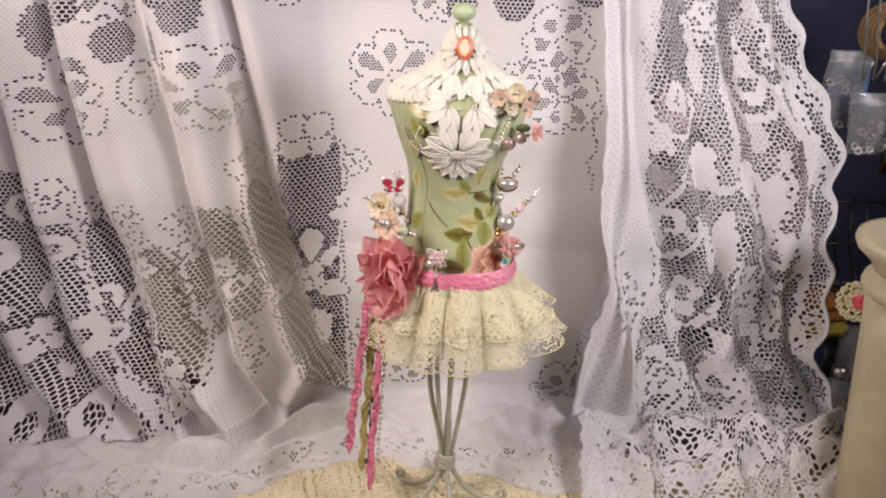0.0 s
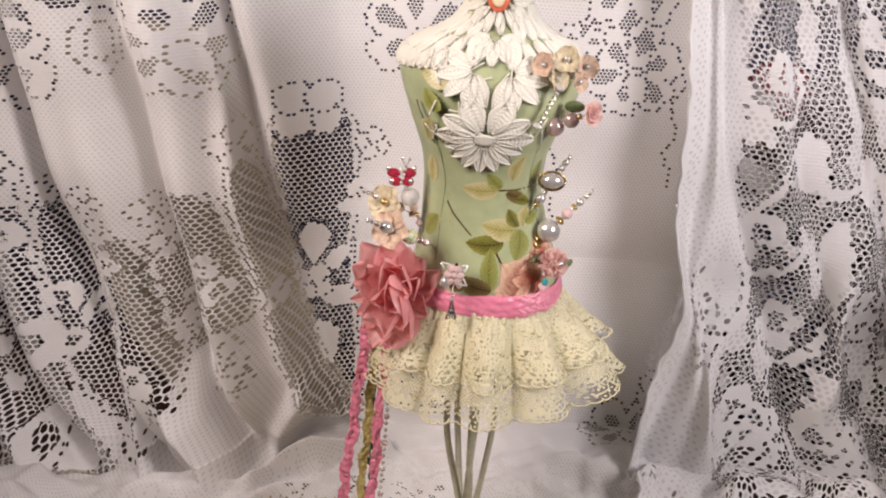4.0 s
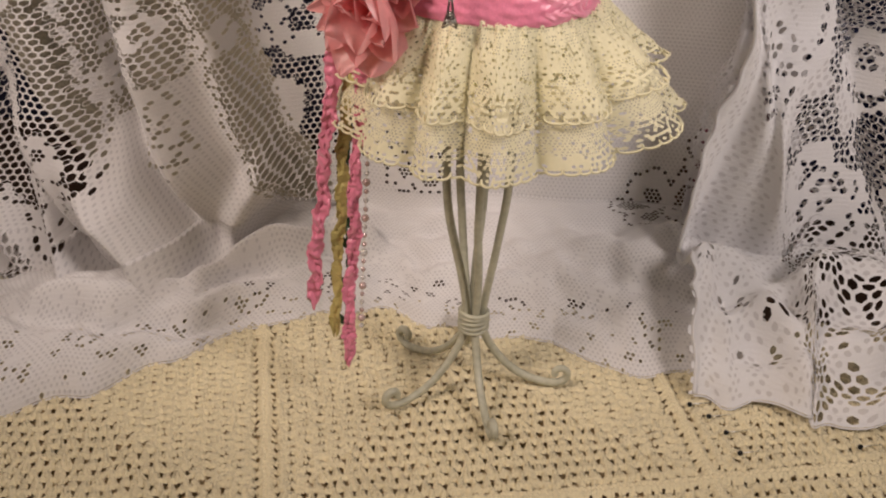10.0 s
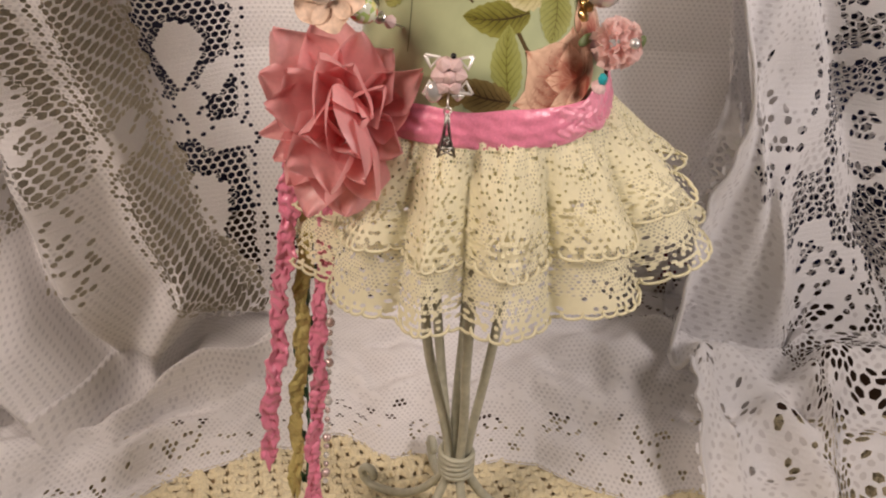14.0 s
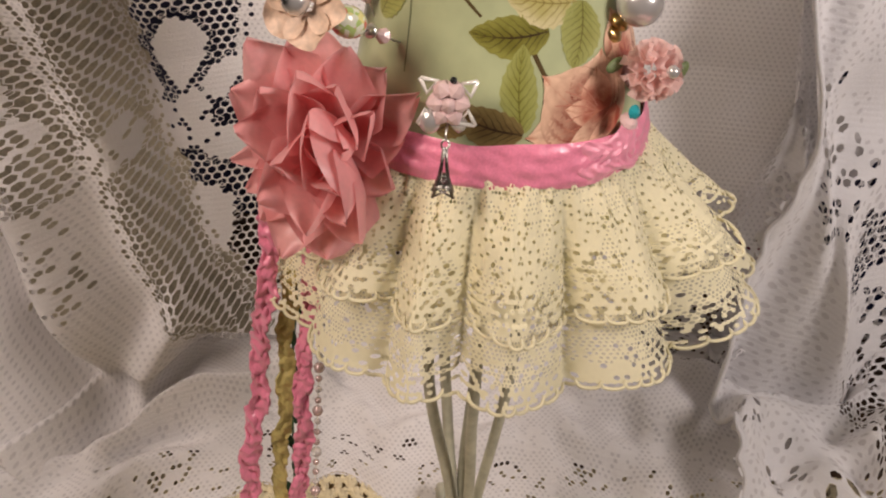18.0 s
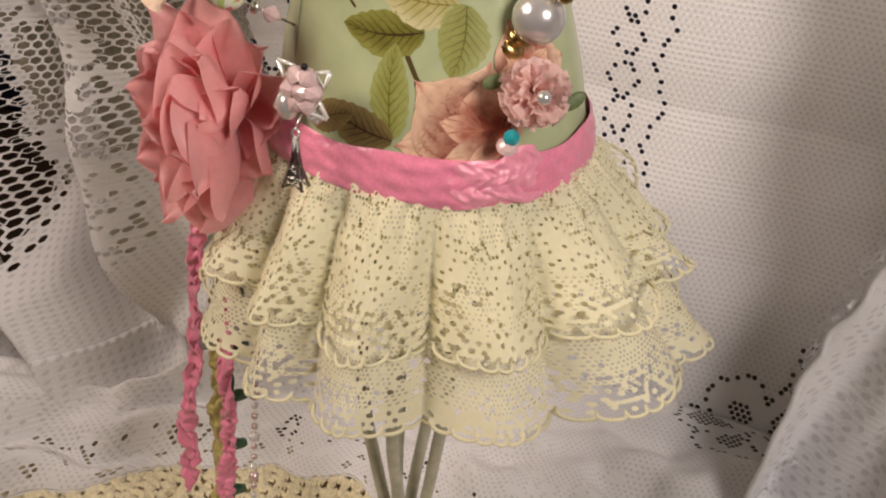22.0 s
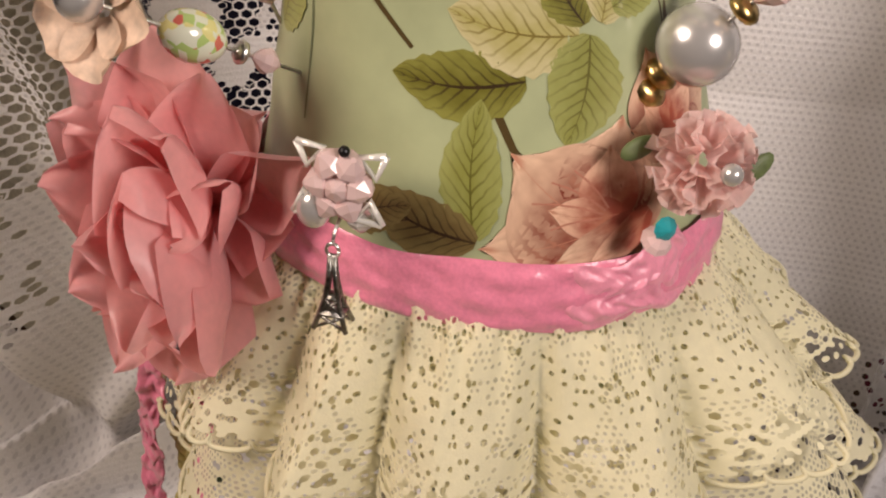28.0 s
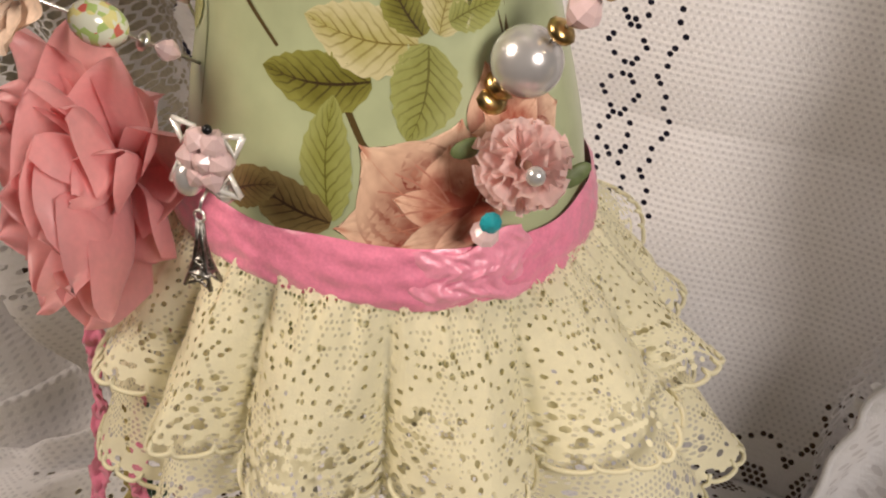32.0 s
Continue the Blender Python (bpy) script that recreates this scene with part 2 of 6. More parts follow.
def poly_mesh(name, verts, faces, material, smooth=True, slots=None):
    """A mesh from numpy vertices and lists of numpy face arrays (one array for each corner count)."""
    me = bpy.data.meshes.new(name)
    me.vertices.add(len(verts))
    me.vertices.foreach_set("co", np.ascontiguousarray(verts, dtype=np.float32).ravel())
    loops = np.concatenate([f.ravel() for f in faces]).astype(np.int32)
    sizes = np.concatenate([np.full(len(f), f.shape[1], np.int32) for f in faces])
    starts = np.concatenate([[0], np.cumsum(sizes)[:-1]]).astype(np.int32)
    me.loops.add(len(loops))
    me.loops.foreach_set("vertex_index", loops)
    me.polygons.add(len(sizes))
    me.polygons.foreach_set("loop_start", starts)
    me.update(calc_edges=True)
    for m in (material if isinstance(material, (list, tuple)) else [material]):
        me.materials.append(m)
    if smooth:
        me.polygons.foreach_set("use_smooth", np.ones(len(sizes), bool))
    if slots is not None:
        me.polygons.foreach_set("material_index", np.concatenate([np.full(len(f), k, np.int32) for f, k in zip(faces, slots)]))
    me.validate()
    return me


def grid_mesh(name, pts, material, wrap=False, smooth=True, keep=None):
    """A quad sheet from an array of points (rows, columns, 3)."""
    r, c, _ = pts.shape
    idx = np.arange(r * c).reshape(r, c)
    if wrap:
        idx = np.hstack([idx, idx[:, :1]])
    q = np.stack([idx[:-1, :-1], idx[:-1, 1:], idx[1:, 1:], idx[1:, :-1]], -1)
    q = q[keep] if keep is not None else q.reshape(-1, 4)
    used, back = np.unique(q, return_inverse=True)
    return poly_mesh(name, pts.reshape(-1, 3)[used], [back.reshape(q.shape)], material, smooth)


def sites(u0, u1, v0, v1, p, h):
    """A brick lattice of net cells: integer keys and cloth coordinates."""
    j = np.arange(int(v0 / h), int(v1 / h) + 1)
    i = np.arange(int(u0 / p) - 1, int(u1 / p) + 2)
    jj, ii = np.meshgrid(j, i, indexing="ij")
    jj, ii = jj.ravel(), ii.ravel()
    u, v = (ii + 0.5 * (jj % 2)) * p, jj * h
    ok = (u >= u0) & (u <= u1) & (v >= v0) & (v <= v1)
    return ii[ok], jj[ok], u[ok], v[ok]


def net_mesh(name, ii, jj, p, h, hole, mapper, material):
    """Knitted net: every cell is a closed patch (hole 0) or a ring of thread round an opening of that share; small openings hold gauze."""
    cx, cy = np.array([0, 1, 1, 0, -1, -1]), np.array([2, 1, -1, -2, -1, 1])
    X = (2 * ii + jj % 2)[:, None] + cx
    Y = (3 * jj)[:, None] + cy
    key = (X + 50000) * 200000 + (Y + 50000)
    uniq, inv = np.unique(key, return_inverse=True)
    inv = inv.reshape(key.shape)
    ou = ((uniq // 200000) - 50000) * p / 2
    ov = ((uniq % 200000) - 50000) * h / 3
    opened = hole > 0.05
    solid = inv[~opened]
    n = int(opened.sum())
    cu, cv = (ii + 0.5 * (jj % 2)) * p, jj * h
    f = hole[opened][:, None]
    iu = cu[opened][:, None] + f * cx * p / 2
    iv = cv[opened][:, None] + f * cy * h / 3
    inner = len(uniq) + np.arange(n * 6).reshape(n, 6)
    outer = inv[opened]
    quads = np.concatenate([np.stack([outer[:, k], inner[:, k], inner[:, (k + 1) % 6], outer[:, (k + 1) % 6]], -1) for k in range(6)])
    verts = mapper(np.concatenate([ou, iu.ravel()]), np.concatenate([ov, iv.ravel()]))
    gauze = inner[(hole[opened] < 0.6)][:, ::-1]
    return poly_mesh(name, verts, [quads, solid[:, ::-1], gauze], material, slots=(0, 0, 1))


def smoothstep(a, b, x):
    t = np.clip((x - a) / (b - a), 0, 1)
    return t * t * (3 - 2 * t)


def tube(bm, pts, radius, sides=8, flat=1.0, caps=True):
    """A round bar swept along points; radius may be a list; flat squeezes it."""
    pts = [Vector(q) for q in pts]
    n = len(pts)
    rad = [float(q) for q in radius] if isinstance(radius, (list, tuple, np.ndarray)) else [radius] * n
    rings = []
    nrm = None
    for k in range(n):
        d = (pts[min(k + 1, n - 1)] - pts[max(k - 1, 0)]).normalized()
        if nrm is None:
            nrm = d.orthogonal().normalized()
        nrm = (nrm - d * nrm.dot(d)).normalized()
        bi = d.cross(nrm)
        rings.append([bm.verts.new(pts[k] + rad[k] * (math.cos(a) * nrm + flat * math.sin(a) * bi))
                      for a in [2 * math.pi * s / sides for s in range(sides)]])
    for a, b in zip(rings, rings[1:]):
        for s in range(sides):
            bm.faces.new((a[s], a[(s + 1) % sides], b[(s + 1) % sides], b[s]))
    if caps:
        bm.faces.new(rings[0][::-1])
        bm.faces.new(rings[-1])
    return bm


def ball(bm, at, r, seg=16, squash=(1, 1, 1), rot=None):
    m = Matrix.Translation(at) @ (rot.to_4x4() if rot is not None else Matrix.Identity(4)) @ Matrix.Diagonal((*squash, 1))
    bmesh.ops.create_uvsphere(bm, u_segments=seg, v_segments=max(6, seg * 2 // 3), radius=r, matrix=m)
    return bm


def lathe(bm, at, profile, seg=32, axis=None):
    """A turned shape: profile of (radius, height) about an axis (z if none)."""
    q = Vector((0, 0, 1)).rotation_difference(Vector(axis)).to_matrix() if axis is not None else Matrix.Identity(3)
    rings = []
    for r, z in profile:
        rings.append([bm.verts.new(Vector(at) + q @ Vector((r * math.cos(2 * math.pi * k / seg), r * math.sin(2 * math.pi * k / seg), z))) for k in range(seg)])
    for a, b in zip(rings, rings[1:]):
        for k in range(seg):
            bm.faces.new((a[k], a[(k + 1) % seg], b[(k + 1) % seg], b[k]))
    bm.faces.new(rings[0][::-1])
    bm.faces.new(rings[-1])
    return bm


def box(bm, lo, hi, bevel=0.0):
    m = Matrix.Translation([(a + b) / 2 for a, b in zip(lo, hi)]) @ Matrix.Diagonal((*[b - a for a, b in zip(lo, hi)], 1))
    v = bmesh.ops.create_cube(bm, size=1, matrix=m)["verts"]
    if bevel:
        es = {e for q in v for e in q.link_edges}
        bmesh.ops.bevel(bm, geom=list(es), offset=bevel, segments=2, affect="EDGES")
    return bm

# ---- room ----
def slab(name, lo, hi, material, label, category):
    ob = part(name, box(bmesh.new(), lo, hi), material, smooth=False)
    return tagged(ob, label, category, kind="structure")


slab("wall_north", (-1.6, 1.06, -0.75), (1.6, 1.16, 1.75), M_WALL, "dark navy painted wall behind the lace", "wall")
slab("wall_south", (-1.6, -1.7, -0.75), (1.6, -1.6, 1.75), M_ROOM, "plain wall closing the room", "wall")
slab("wall_west", (-1.7, -1.6, -0.75), (-1.6, 1.06, 1.75), M_ROOM, "plain wall closing the room", "wall")
slab("wall_east", (1.6, -1.6, -0.75), (1.7, 1.06, 1.75), M_ROOM, "plain wall closing the room", "wall")
slab("floor", (-1.7, -1.7, -0.85), (1.7, 1.16, -0.75), M_TABLE, "dark wooden floor of the room", "floor")
slab("ceiling", (-1.7, -1.7, 1.75), (1.7, 1.16, 1.85), M_ROOM, "plain painted ceiling of the room", "ceiling")

table = thing("table", (0.0, 0.6, -0.75), "dark wooden table under a cream crocheted cloth", "table")
part("tabletop", box(bmesh.new(), (-0.75, 0.30, -0.032), (0.75, 1.03, -0.007), 0.004), M_TABLE, table, smooth=False)
for lx in (-0.68, 0.68):
    for ly in (0.38, 0.95):
        part("leg", box(bmesh.new(), (lx - 0.03, ly - 0.03, -0.75), (lx + 0.03, ly + 0.03, -0.032), 0.004), M_TABLE, table, smooth=False)
settle(table)


# ---- lace curtains ----
def ripple(x, y, seed, scale):
    """Smooth unevenness from a few crossing waves."""
    rng = np.random.RandomState(int(seed))
    out = np.zeros_like(x)
    for _ in range(7):
        a, k, f = rng.uniform(0, 2 * math.pi), rng.uniform(0.6, 1.6) / scale, rng.uniform(0, 6.28)
        out += np.sin(k * (x * math.cos(a) + y * math.sin(a)) * 2 * math.pi + f)
    return out / 4.0


TOP = 0.47
EDGE_X = [-0.45, -0.21, -0.164, -0.118, -0.063, -0.032, 0.011, 0.063, 0.089, 0.133, 0.30]
EDGE_Y = [0.60, 0.679, 0.703, 0.749, 0.786, 0.788, 0.771, 0.767, 0.747, 0.745, 0.74]


def slant(s):
    """How far the gathers have swung sideways at a drop s."""
    return 0.14 * (s - 0.30) + 0.62 * np.maximum(0.0, s - 0.20) ** 2 - 0.0062 + 5.0 * np.maximum(0.0, np.minimum(s, 0.46) - 0.37) ** 2


def bulge(u, s, u0, s0, u1, s1, wide, high):
    """A soft ridge of cloth along a line, tapering to its ends."""
    du, ds = u1 - u0, s1 - s0
    ll = du * du + ds * ds
    t = np.clip(((u - u0) * du + (s - s0) * ds) / ll, 0, 1)
    d2 = (u - u0 - t * du) ** 2 + (s - s0 - t * ds) ** 2
    return high * np.exp(-d2 / wide ** 2) * (0.35 + 0.65 * np.sin(math.pi * (0.15 + 0.75 * t)))


def pleat(u, s, u0, s0, u1, s1, steep, broad, high):
    """A ridge of cloth with one steep and one broad flank."""
    du, ds = u1 - u0, s1 - s0
    ll = math.hypot(du, ds)
    t = np.clip(((u - u0) * du + (s - s0) * ds) / ll ** 2, -0.3, 1.2)
    d = ((u - u0) * ds - (s - s0) * du) / ll
    ends = smoothstep(-0.28, 0.12, t) * smoothstep(1.18, 0.85, t)
    return high * np.exp(-(d / np.where(d < 0, steep, broad)) ** 2) * ends


def back_cloth(u, s):
    """The hanging curtain: from its rod down to the table, then forward in a soft roll."""
    left = smoothstep(-0.07, -0.16, u)
    lane = u - slant(s)
    q = lane + 0.006 * ripple(u, s * 0.35, 3, 0.16)
    fade = smoothstep(0.490, 0.425, s)
    ph = 2 * math.pi * (q + 0.236) / 0.064
    wave = np.sin(ph) + 0.28 * np.sin(2 * ph + 0.6) + 0.10 * np.sin(3 * ph + 1.0 + 4 * s)
    fine = np.sin(2 * math.pi * (q + 0.236) / 0.027 + 1.1 + 5 * s)
    x = u - 0.0055 * np.sin(ph + 1.2) * left * fade
    drop = np.clip(s, 0, 0.425)
    z = TOP - drop
    y = np.interp(z, [0.045, 0.08, 0.11, 0.167, 0.30, 0.47], [0.842, 0.850, 0.858, 0.866, 0.853, 0.838])
    y = y - 0.055 * smoothstep(-0.05, -0.19, u) - (0.0150 * wave + 0.0030 * fine) * left * fade
    y = y + 0.0028 * ripple(u, s, 5, 0.12) + 0.002 * np.sin(u * 70) * (1 - left)
    # the gathers end in a rolled edge that overlaps the plain width
    brink = lane + 0.132
    y = y - 0.020 * np.exp(-(brink / np.where(brink > 0, 0.0065, 0.016)) ** 2) * smoothstep(0.16, 0.27, s) * smoothstep(0.46, 0.41, s)
    y = y - pleat(u, s, -0.178, 0.398, -0.125, 0.470, 0.006, 0.026, 0.034) - pleat(u, s, -0.226, 0.370, -0.192, 0.452, 0.007, 0.022, 0.026)
    y = y - pleat(u, s, -0.155, 0.335, -0.124, 0.430, 0.006, 0.014, 0.014) - pleat(u, s, -0.098, 0.395, -0.118, 0.452, 0.008, 0.008, 0.016)
    run = np.clip((s - 0.425) / 0.145, 0, 1)
    edge = np.interp(u, EDGE_X, EDGE_Y)
    edge = edge + 0.0028 * np.sin(u * 120 + 2 * np.sin(u * 41)) + 0.0026 * ripple(u, 0 * u, 14, 0.035)
    west = smoothstep(-0.085, -0.135, u)
    y = y + (edge - y) * run ** (1.35 - 0.2 * west)
    high = np.interp(u, [-0.30, -0.21, -0.175, -0.14, -0.11, -0.06, 0.0, 0.06, 0.10, 0.17], [0.030, 0.030, 0.032, 0.027, 0.019, 0.012, 0.013, 0.020, 0.026, 0.020]) * (1 + 0.10 * np.sin(u * 61))
    hump = np.sin(math.pi * np.clip(run, 0, 1)) ** 1.1 * (1 - west) + west * np.sin(math.pi * np.clip((run - 0.14) / 0.86, 0, 1) ** 0.9) ** 0.75
    floor_z = 0.045 * (1 - run) ** (2.6 + 5.4 * west) + high * hump + 0.003
    floor_z = floor_z + 0.0055 * ripple(u, s * 1.6, 11, 0.06) * hump + 0.0022 * ripple(u, s, 12, 0.024) * hump
    floor_z = floor_z - 0.010 * west * np.exp(-((run - 0.66 - 3.2 * (u + 0.19)) / 0.07) ** 2)
    floor_z = floor_z + bulge(u, s, -0.124, 0.508, -0.045, 0.497, 0.0095, 0.017) - bulge(u, s, -0.140, 0.486, -0.100, 0.478, 0.008, 0.010)
    z = np.where(s > 0.425, np.maximum(floor_z, 0.0025) - 0.0022 * smoothstep(0.90, 1.0, run), z)
    return np.stack([x, y, z], -1)


class Pattern:
    """Which net cells are closed, fine or wide, drawn motif by motif in cloth coordinates."""

    def __init__(self, u, v, pitch, base=0.48, rise=None, keys=None):
        self.u, self.v, self.p, self.h = u, v, pitch, rise or pitch
        self.hole = np.full(len(u), base)
        self.at = {} if keys is None else {k: n for n, k in enumerate(zip(keys[0].tolist(), keys[1].tolist()))}

    def wide(self, inside, share=0.84):
        self.hole[inside] = share

    def dots(self, cu, cv, step=1.50, share=0.78, closed=True):
        """A row of single openings along a line."""
        line = np.stack([cu, cv], 1)
        if closed:
            line = np.concatenate([line, line[:1]])
        run = np.concatenate([[0], np.cumsum(np.hypot(*np.diff(line, axis=0).T))])
        n = max(2, int(run[-1] / (step * self.p)))
        where = np.linspace(0, run[-1], n, endpoint=not closed)
        for a, b in zip(np.interp(where, run, line[:, 0]), np.interp(where, run, line[:, 1])):
            j = int(round(b / self.h))
            i = int(round(a / self.p - 0.5 * (j % 2)))
            k = self.at.get((i, j))
            if k is not None:
                self.hole[k] = share

    def polar(self, cu, cv, rim, turn=0.0, dotted=True, fill=0.0):
        """A closed shape given by its radius over the angle."""
        du, dv = self.u - cu, self.v - cv
        rho, th = np.hypot(du, dv), np.arctan2(dv, du) + turn
        if fill is not None:
            self.hole[rho < rim(th)] = fill
        if dotted:
            a = np.linspace(0, 2 * math.pi, 240, endpoint=False)
            r = rim(a + turn)
            self.dots(cu + r * np.cos(a), cv + r * np.sin(a))
        return rho, th

    def flower(self, cu, cv, r, n=6, turn=0.0, patch=True, deep=0.40):
        def rim(th):
            ph = (th * n / (2 * math.pi)) % 1.0 - 0.5
            return r * (1 - deep + deep * np.sqrt(np.abs(np.cos(math.pi * ph))) - 0.10 * np.exp(-(ph / 0.13) ** 2))
        rho, th = self.polar(cu, cv, rim, turn)
        if patch:
            # teardrop windows of net round the eye, longer and shorter by turns, with closed veins between
            ph = (th * n / (2 * math.pi)) % 1.0 - 0.5
            odd = np.floor(th * n / (2 * math.pi)) % 2
            t = (rho / r - 0.20) / (0.46 + 0.16 * odd)
            drop = 0.27 * np.sqrt(np.clip(np.sin(math.pi * np.clip(t, 0, 1) ** 1.2), 0, 1))
            self.hole[(t > 0) & (t < 1) & (np.abs(ph) < drop)] = 0.70
            if r > 0.024:
                # one closed petal in front, ringed by openings
                a = turn + 0.5
                q = np.linspace(0, 2 * math.pi, 70)
                cx, cy = cu + 0.32 * r * math.cos(a), cv + 0.32 * r * math.sin(a)
                du, dv = self.u - cx, self.v - cy
                along, over = du * math.cos(a) + dv * math.sin(a), -du * math.sin(a) + dv * math.cos(a)
                self.hole[(along / 0.40) ** 2 + (over / 0.24) ** 2 < r * r] = 0.0
                la, lb = 0.36 * r * np.cos(q), 0.21 * r * np.sin(q)
                self.dots(cx + la * math.cos(a) - lb * math.sin(a), cy + la * math.sin(a) + lb * math.cos(a))

    def leaf(self, cu, cv, length, width, turn, edge=True):
        c, s = math.cos(turn), math.sin(turn)
        a = (self.u - cu) * c + (self.v - cv) * s
        b = -(self.u - cu) * s + (self.v - cv) * c
        t = np.clip(a / length + 0.5, 0, 1)
        w = width * 0.5 * np.sin(math.pi * t ** 0.8)
        self.hole[(np.abs(a) < length / 2) & (np.abs(b) < w)] = 0.0
        if edge:
            q = np.concatenate([np.linspace(0, 1, 30), np.linspace(1, 0, 30)])
            la, lb = (q - 0.5) * length * 1.1, width * 0.58 * np.sin(math.pi * q ** 0.8) * np.where(np.arange(60) < 30, 1, -1)
            self.dots(cu + la * c - lb * s, cv + la * s + lb * c)

    def scroll(self, cu, cv, r, turn=0.0, hand=1, width=0.3):
        du, dv = (self.u - cu) * hand, self.v - cv
        rho, th = np.hypot(du, dv), (np.arctan2(dv, du) - turn) % (2 * math.pi)
        arm = r * (0.35 + 0.65 * th / (2 * math.pi))
        self.hole[(np.abs(rho - arm) < width * r * (0.4 + 0.6 * th / 6.28)) & (rho < 1.4 * r)] = 0.0

    def blob(self, cu, cv, ru, rv, share=0.0):
        self.hole[((self.u - cu) / ru) ** 2 + ((self.v - cv) / rv) ** 2 < 1] = share

    def clover(self, cu, cv, r, turn=0.785):
        """Four heart-shaped petals, each ringed by openings."""
        e = np.linspace(0, 2 * math.pi, 50)
        for k in range(4):
            a = turn + k * math.pi / 2
            cx, cy = cu + 0.62 * r * math.cos(a), cv + 0.62 * r * math.sin(a)
            self.hole[np.hypot(self.u - cx, self.v - cy) < 0.60 * r] = 0.0
            self.dots(cx + 0.56 * r * np.cos(e), cy + 0.56 * r * np.sin(e))

    def star(self, cu, cv, r):
        """Eight pointed leaves round a clover."""
        for k in range(8):
            a = k * math.pi / 4 + 0.12
            self.leaf(cu + r * math.cos(a), cv + r * math.sin(a), 0.62 * r, 0.34 * r, a + math.pi, edge=False)
        self.clover(cu, cv, 0.46 * r, 0.3)


# the same pattern on two lattices: a fine ground with single openings, and a wide honeycomb where the net is open
curtain_cells = []
for P1, H1, honeycomb in ((0.0025, 0.0021, False), (0.0037, 0.0031, True)):
    ii, jj, uu, ss = sites(-0.50, 0.175, 0.0, 0.572, P1, H1)
    pat = Pattern(uu, ss, P1, 0.43, H1, (ii, jj))

    def spot(x, z):
        """The cloth place of the back curtain that hangs at x, z."""
        s = TOP - z
        q = back_cloth(np.linspace(-0.5, 0.3, 1600), np.full(1600, s))
        return np.linspace(-0.5, 0.3, 1600)[np.argmin(np.abs(q[:, 0] - x))], s

    def on(x, z, kind, *args, **kw):
        cu, cv = spot(x, z)
        {"flower": pat.flower, "leaf": pat.leaf, "scroll": pat.scroll, "blob": pat.blob, "clover": pat.clover, "star": pat.star}[kind](cu, cv, *args, **kw)

    wob = ripple(uu, ss, 21, 0.06)
    lane = uu - slant(ss)

    def strip(centre, half, s0, s1, skew=True, share=0.82):
        """A strip of wide mesh with a wavy, dotted outline."""
        t = (ss - s0) / (s1 - s0)
        w = half * np.interp(t, [0, 0.1, 0.3, 0.55, 0.8, 1.0], [0.35, 0.85, 1.05, 0.9, 1.1, 0.3]) + 0.0015 * wob
        pat.wide((np.abs((lane if skew else uu) - centre) < w) & (t > 0) & (t < 1), share)
        v = np.linspace(s0, s1, 80)
        wv = half * np.interp((v - s0) / (s1 - s0), [0, 0.1, 0.3, 0.55, 0.8, 1.0], [0.35, 0.85, 1.05, 0.9, 1.1, 0.3]) + 1.5 * P1
        mid = centre + (slant(v) if skew else 0)
        pat.dots(np.concatenate([mid - wv, (mid + wv)[::-1]]), np.concatenate([v, v[::-1]]))

    # open mesh: an urn behind the form, strips along the folds, a broad field at the far end
    URN_S = [0.203, 0.215, 0.26, 0.30, 0.34, 0.38, 0.43]
    URN_W = [0.012, 0.022, 0.0245, 0.021, 0.024, 0.019, 0.011]
    URN_U = [-0.098, -0.098, -0.098, -0.098, -0.099, -0.089, -0.076]
    pat.wide((np.abs(uu - np.interp(ss, URN_S, URN_U)) < np.interp(ss, URN_S, URN_W) + 0.001 * wob) & (ss > 0.203) & (ss < 0.43), 0.84)
    v = np.linspace(0.203, 0.43, 90)
    pat.dots(np.concatenate([np.interp(v, URN_S, URN_U) - np.interp(v, URN_S, URN_W) - 1.5 * P1, (np.interp(v, URN_S, URN_U) + np.interp(v, URN_S, URN_W) + 1.5 * P1)[::-1]]), np.concatenate([v, v[::-1]]))
    for lu, lv, ln, wd, tn in ((-0.098, 0.300, 0.032, 0.019, 1.57), (-0.112, 0.316, 0.022, 0.012, 0.9), (-0.083, 0.313, 0.024, 0.012, -0.9), (-0.115, 0.346, 0.026, 0.016, -0.35), (-0.080, 0.343, 0.028, 0.016, 0.35), (-0.089, 0.374, 0.032, 0.019, 1.25)):
        pat.leaf(lu, lv, ln, wd, tn)
    pat.clover(-0.099, 0.331, 0.0125, 0.5)
    pat.scroll(-0.071, 0.266, 0.0125, 2.6, 1, 0.42)
    pat.scroll(-0.121, 0.272, 0.0090, 0.6, -1, 0.42)
    pat.clover(-0.062, 0.230, 0.0105, 0.3)
    pat.clover(-0.100, 0.203, 0.0185)
    # strips of open net along the gathers, with clovers up their edges
    strip(-0.266, 0.0115, 0.272, 0.412)
    strip(-0.217, 0.0115, 0.288, 0.392)
    strip(-0.190, 0.0130, 0.290, 0.368)
    strip(-0.157, 0.0120, 0.252, 0.345)
    strip(-0.129, 0.0095, 0.232, 0.415)
    strip(-0.244, 0.0070, 0.330, 0.400)
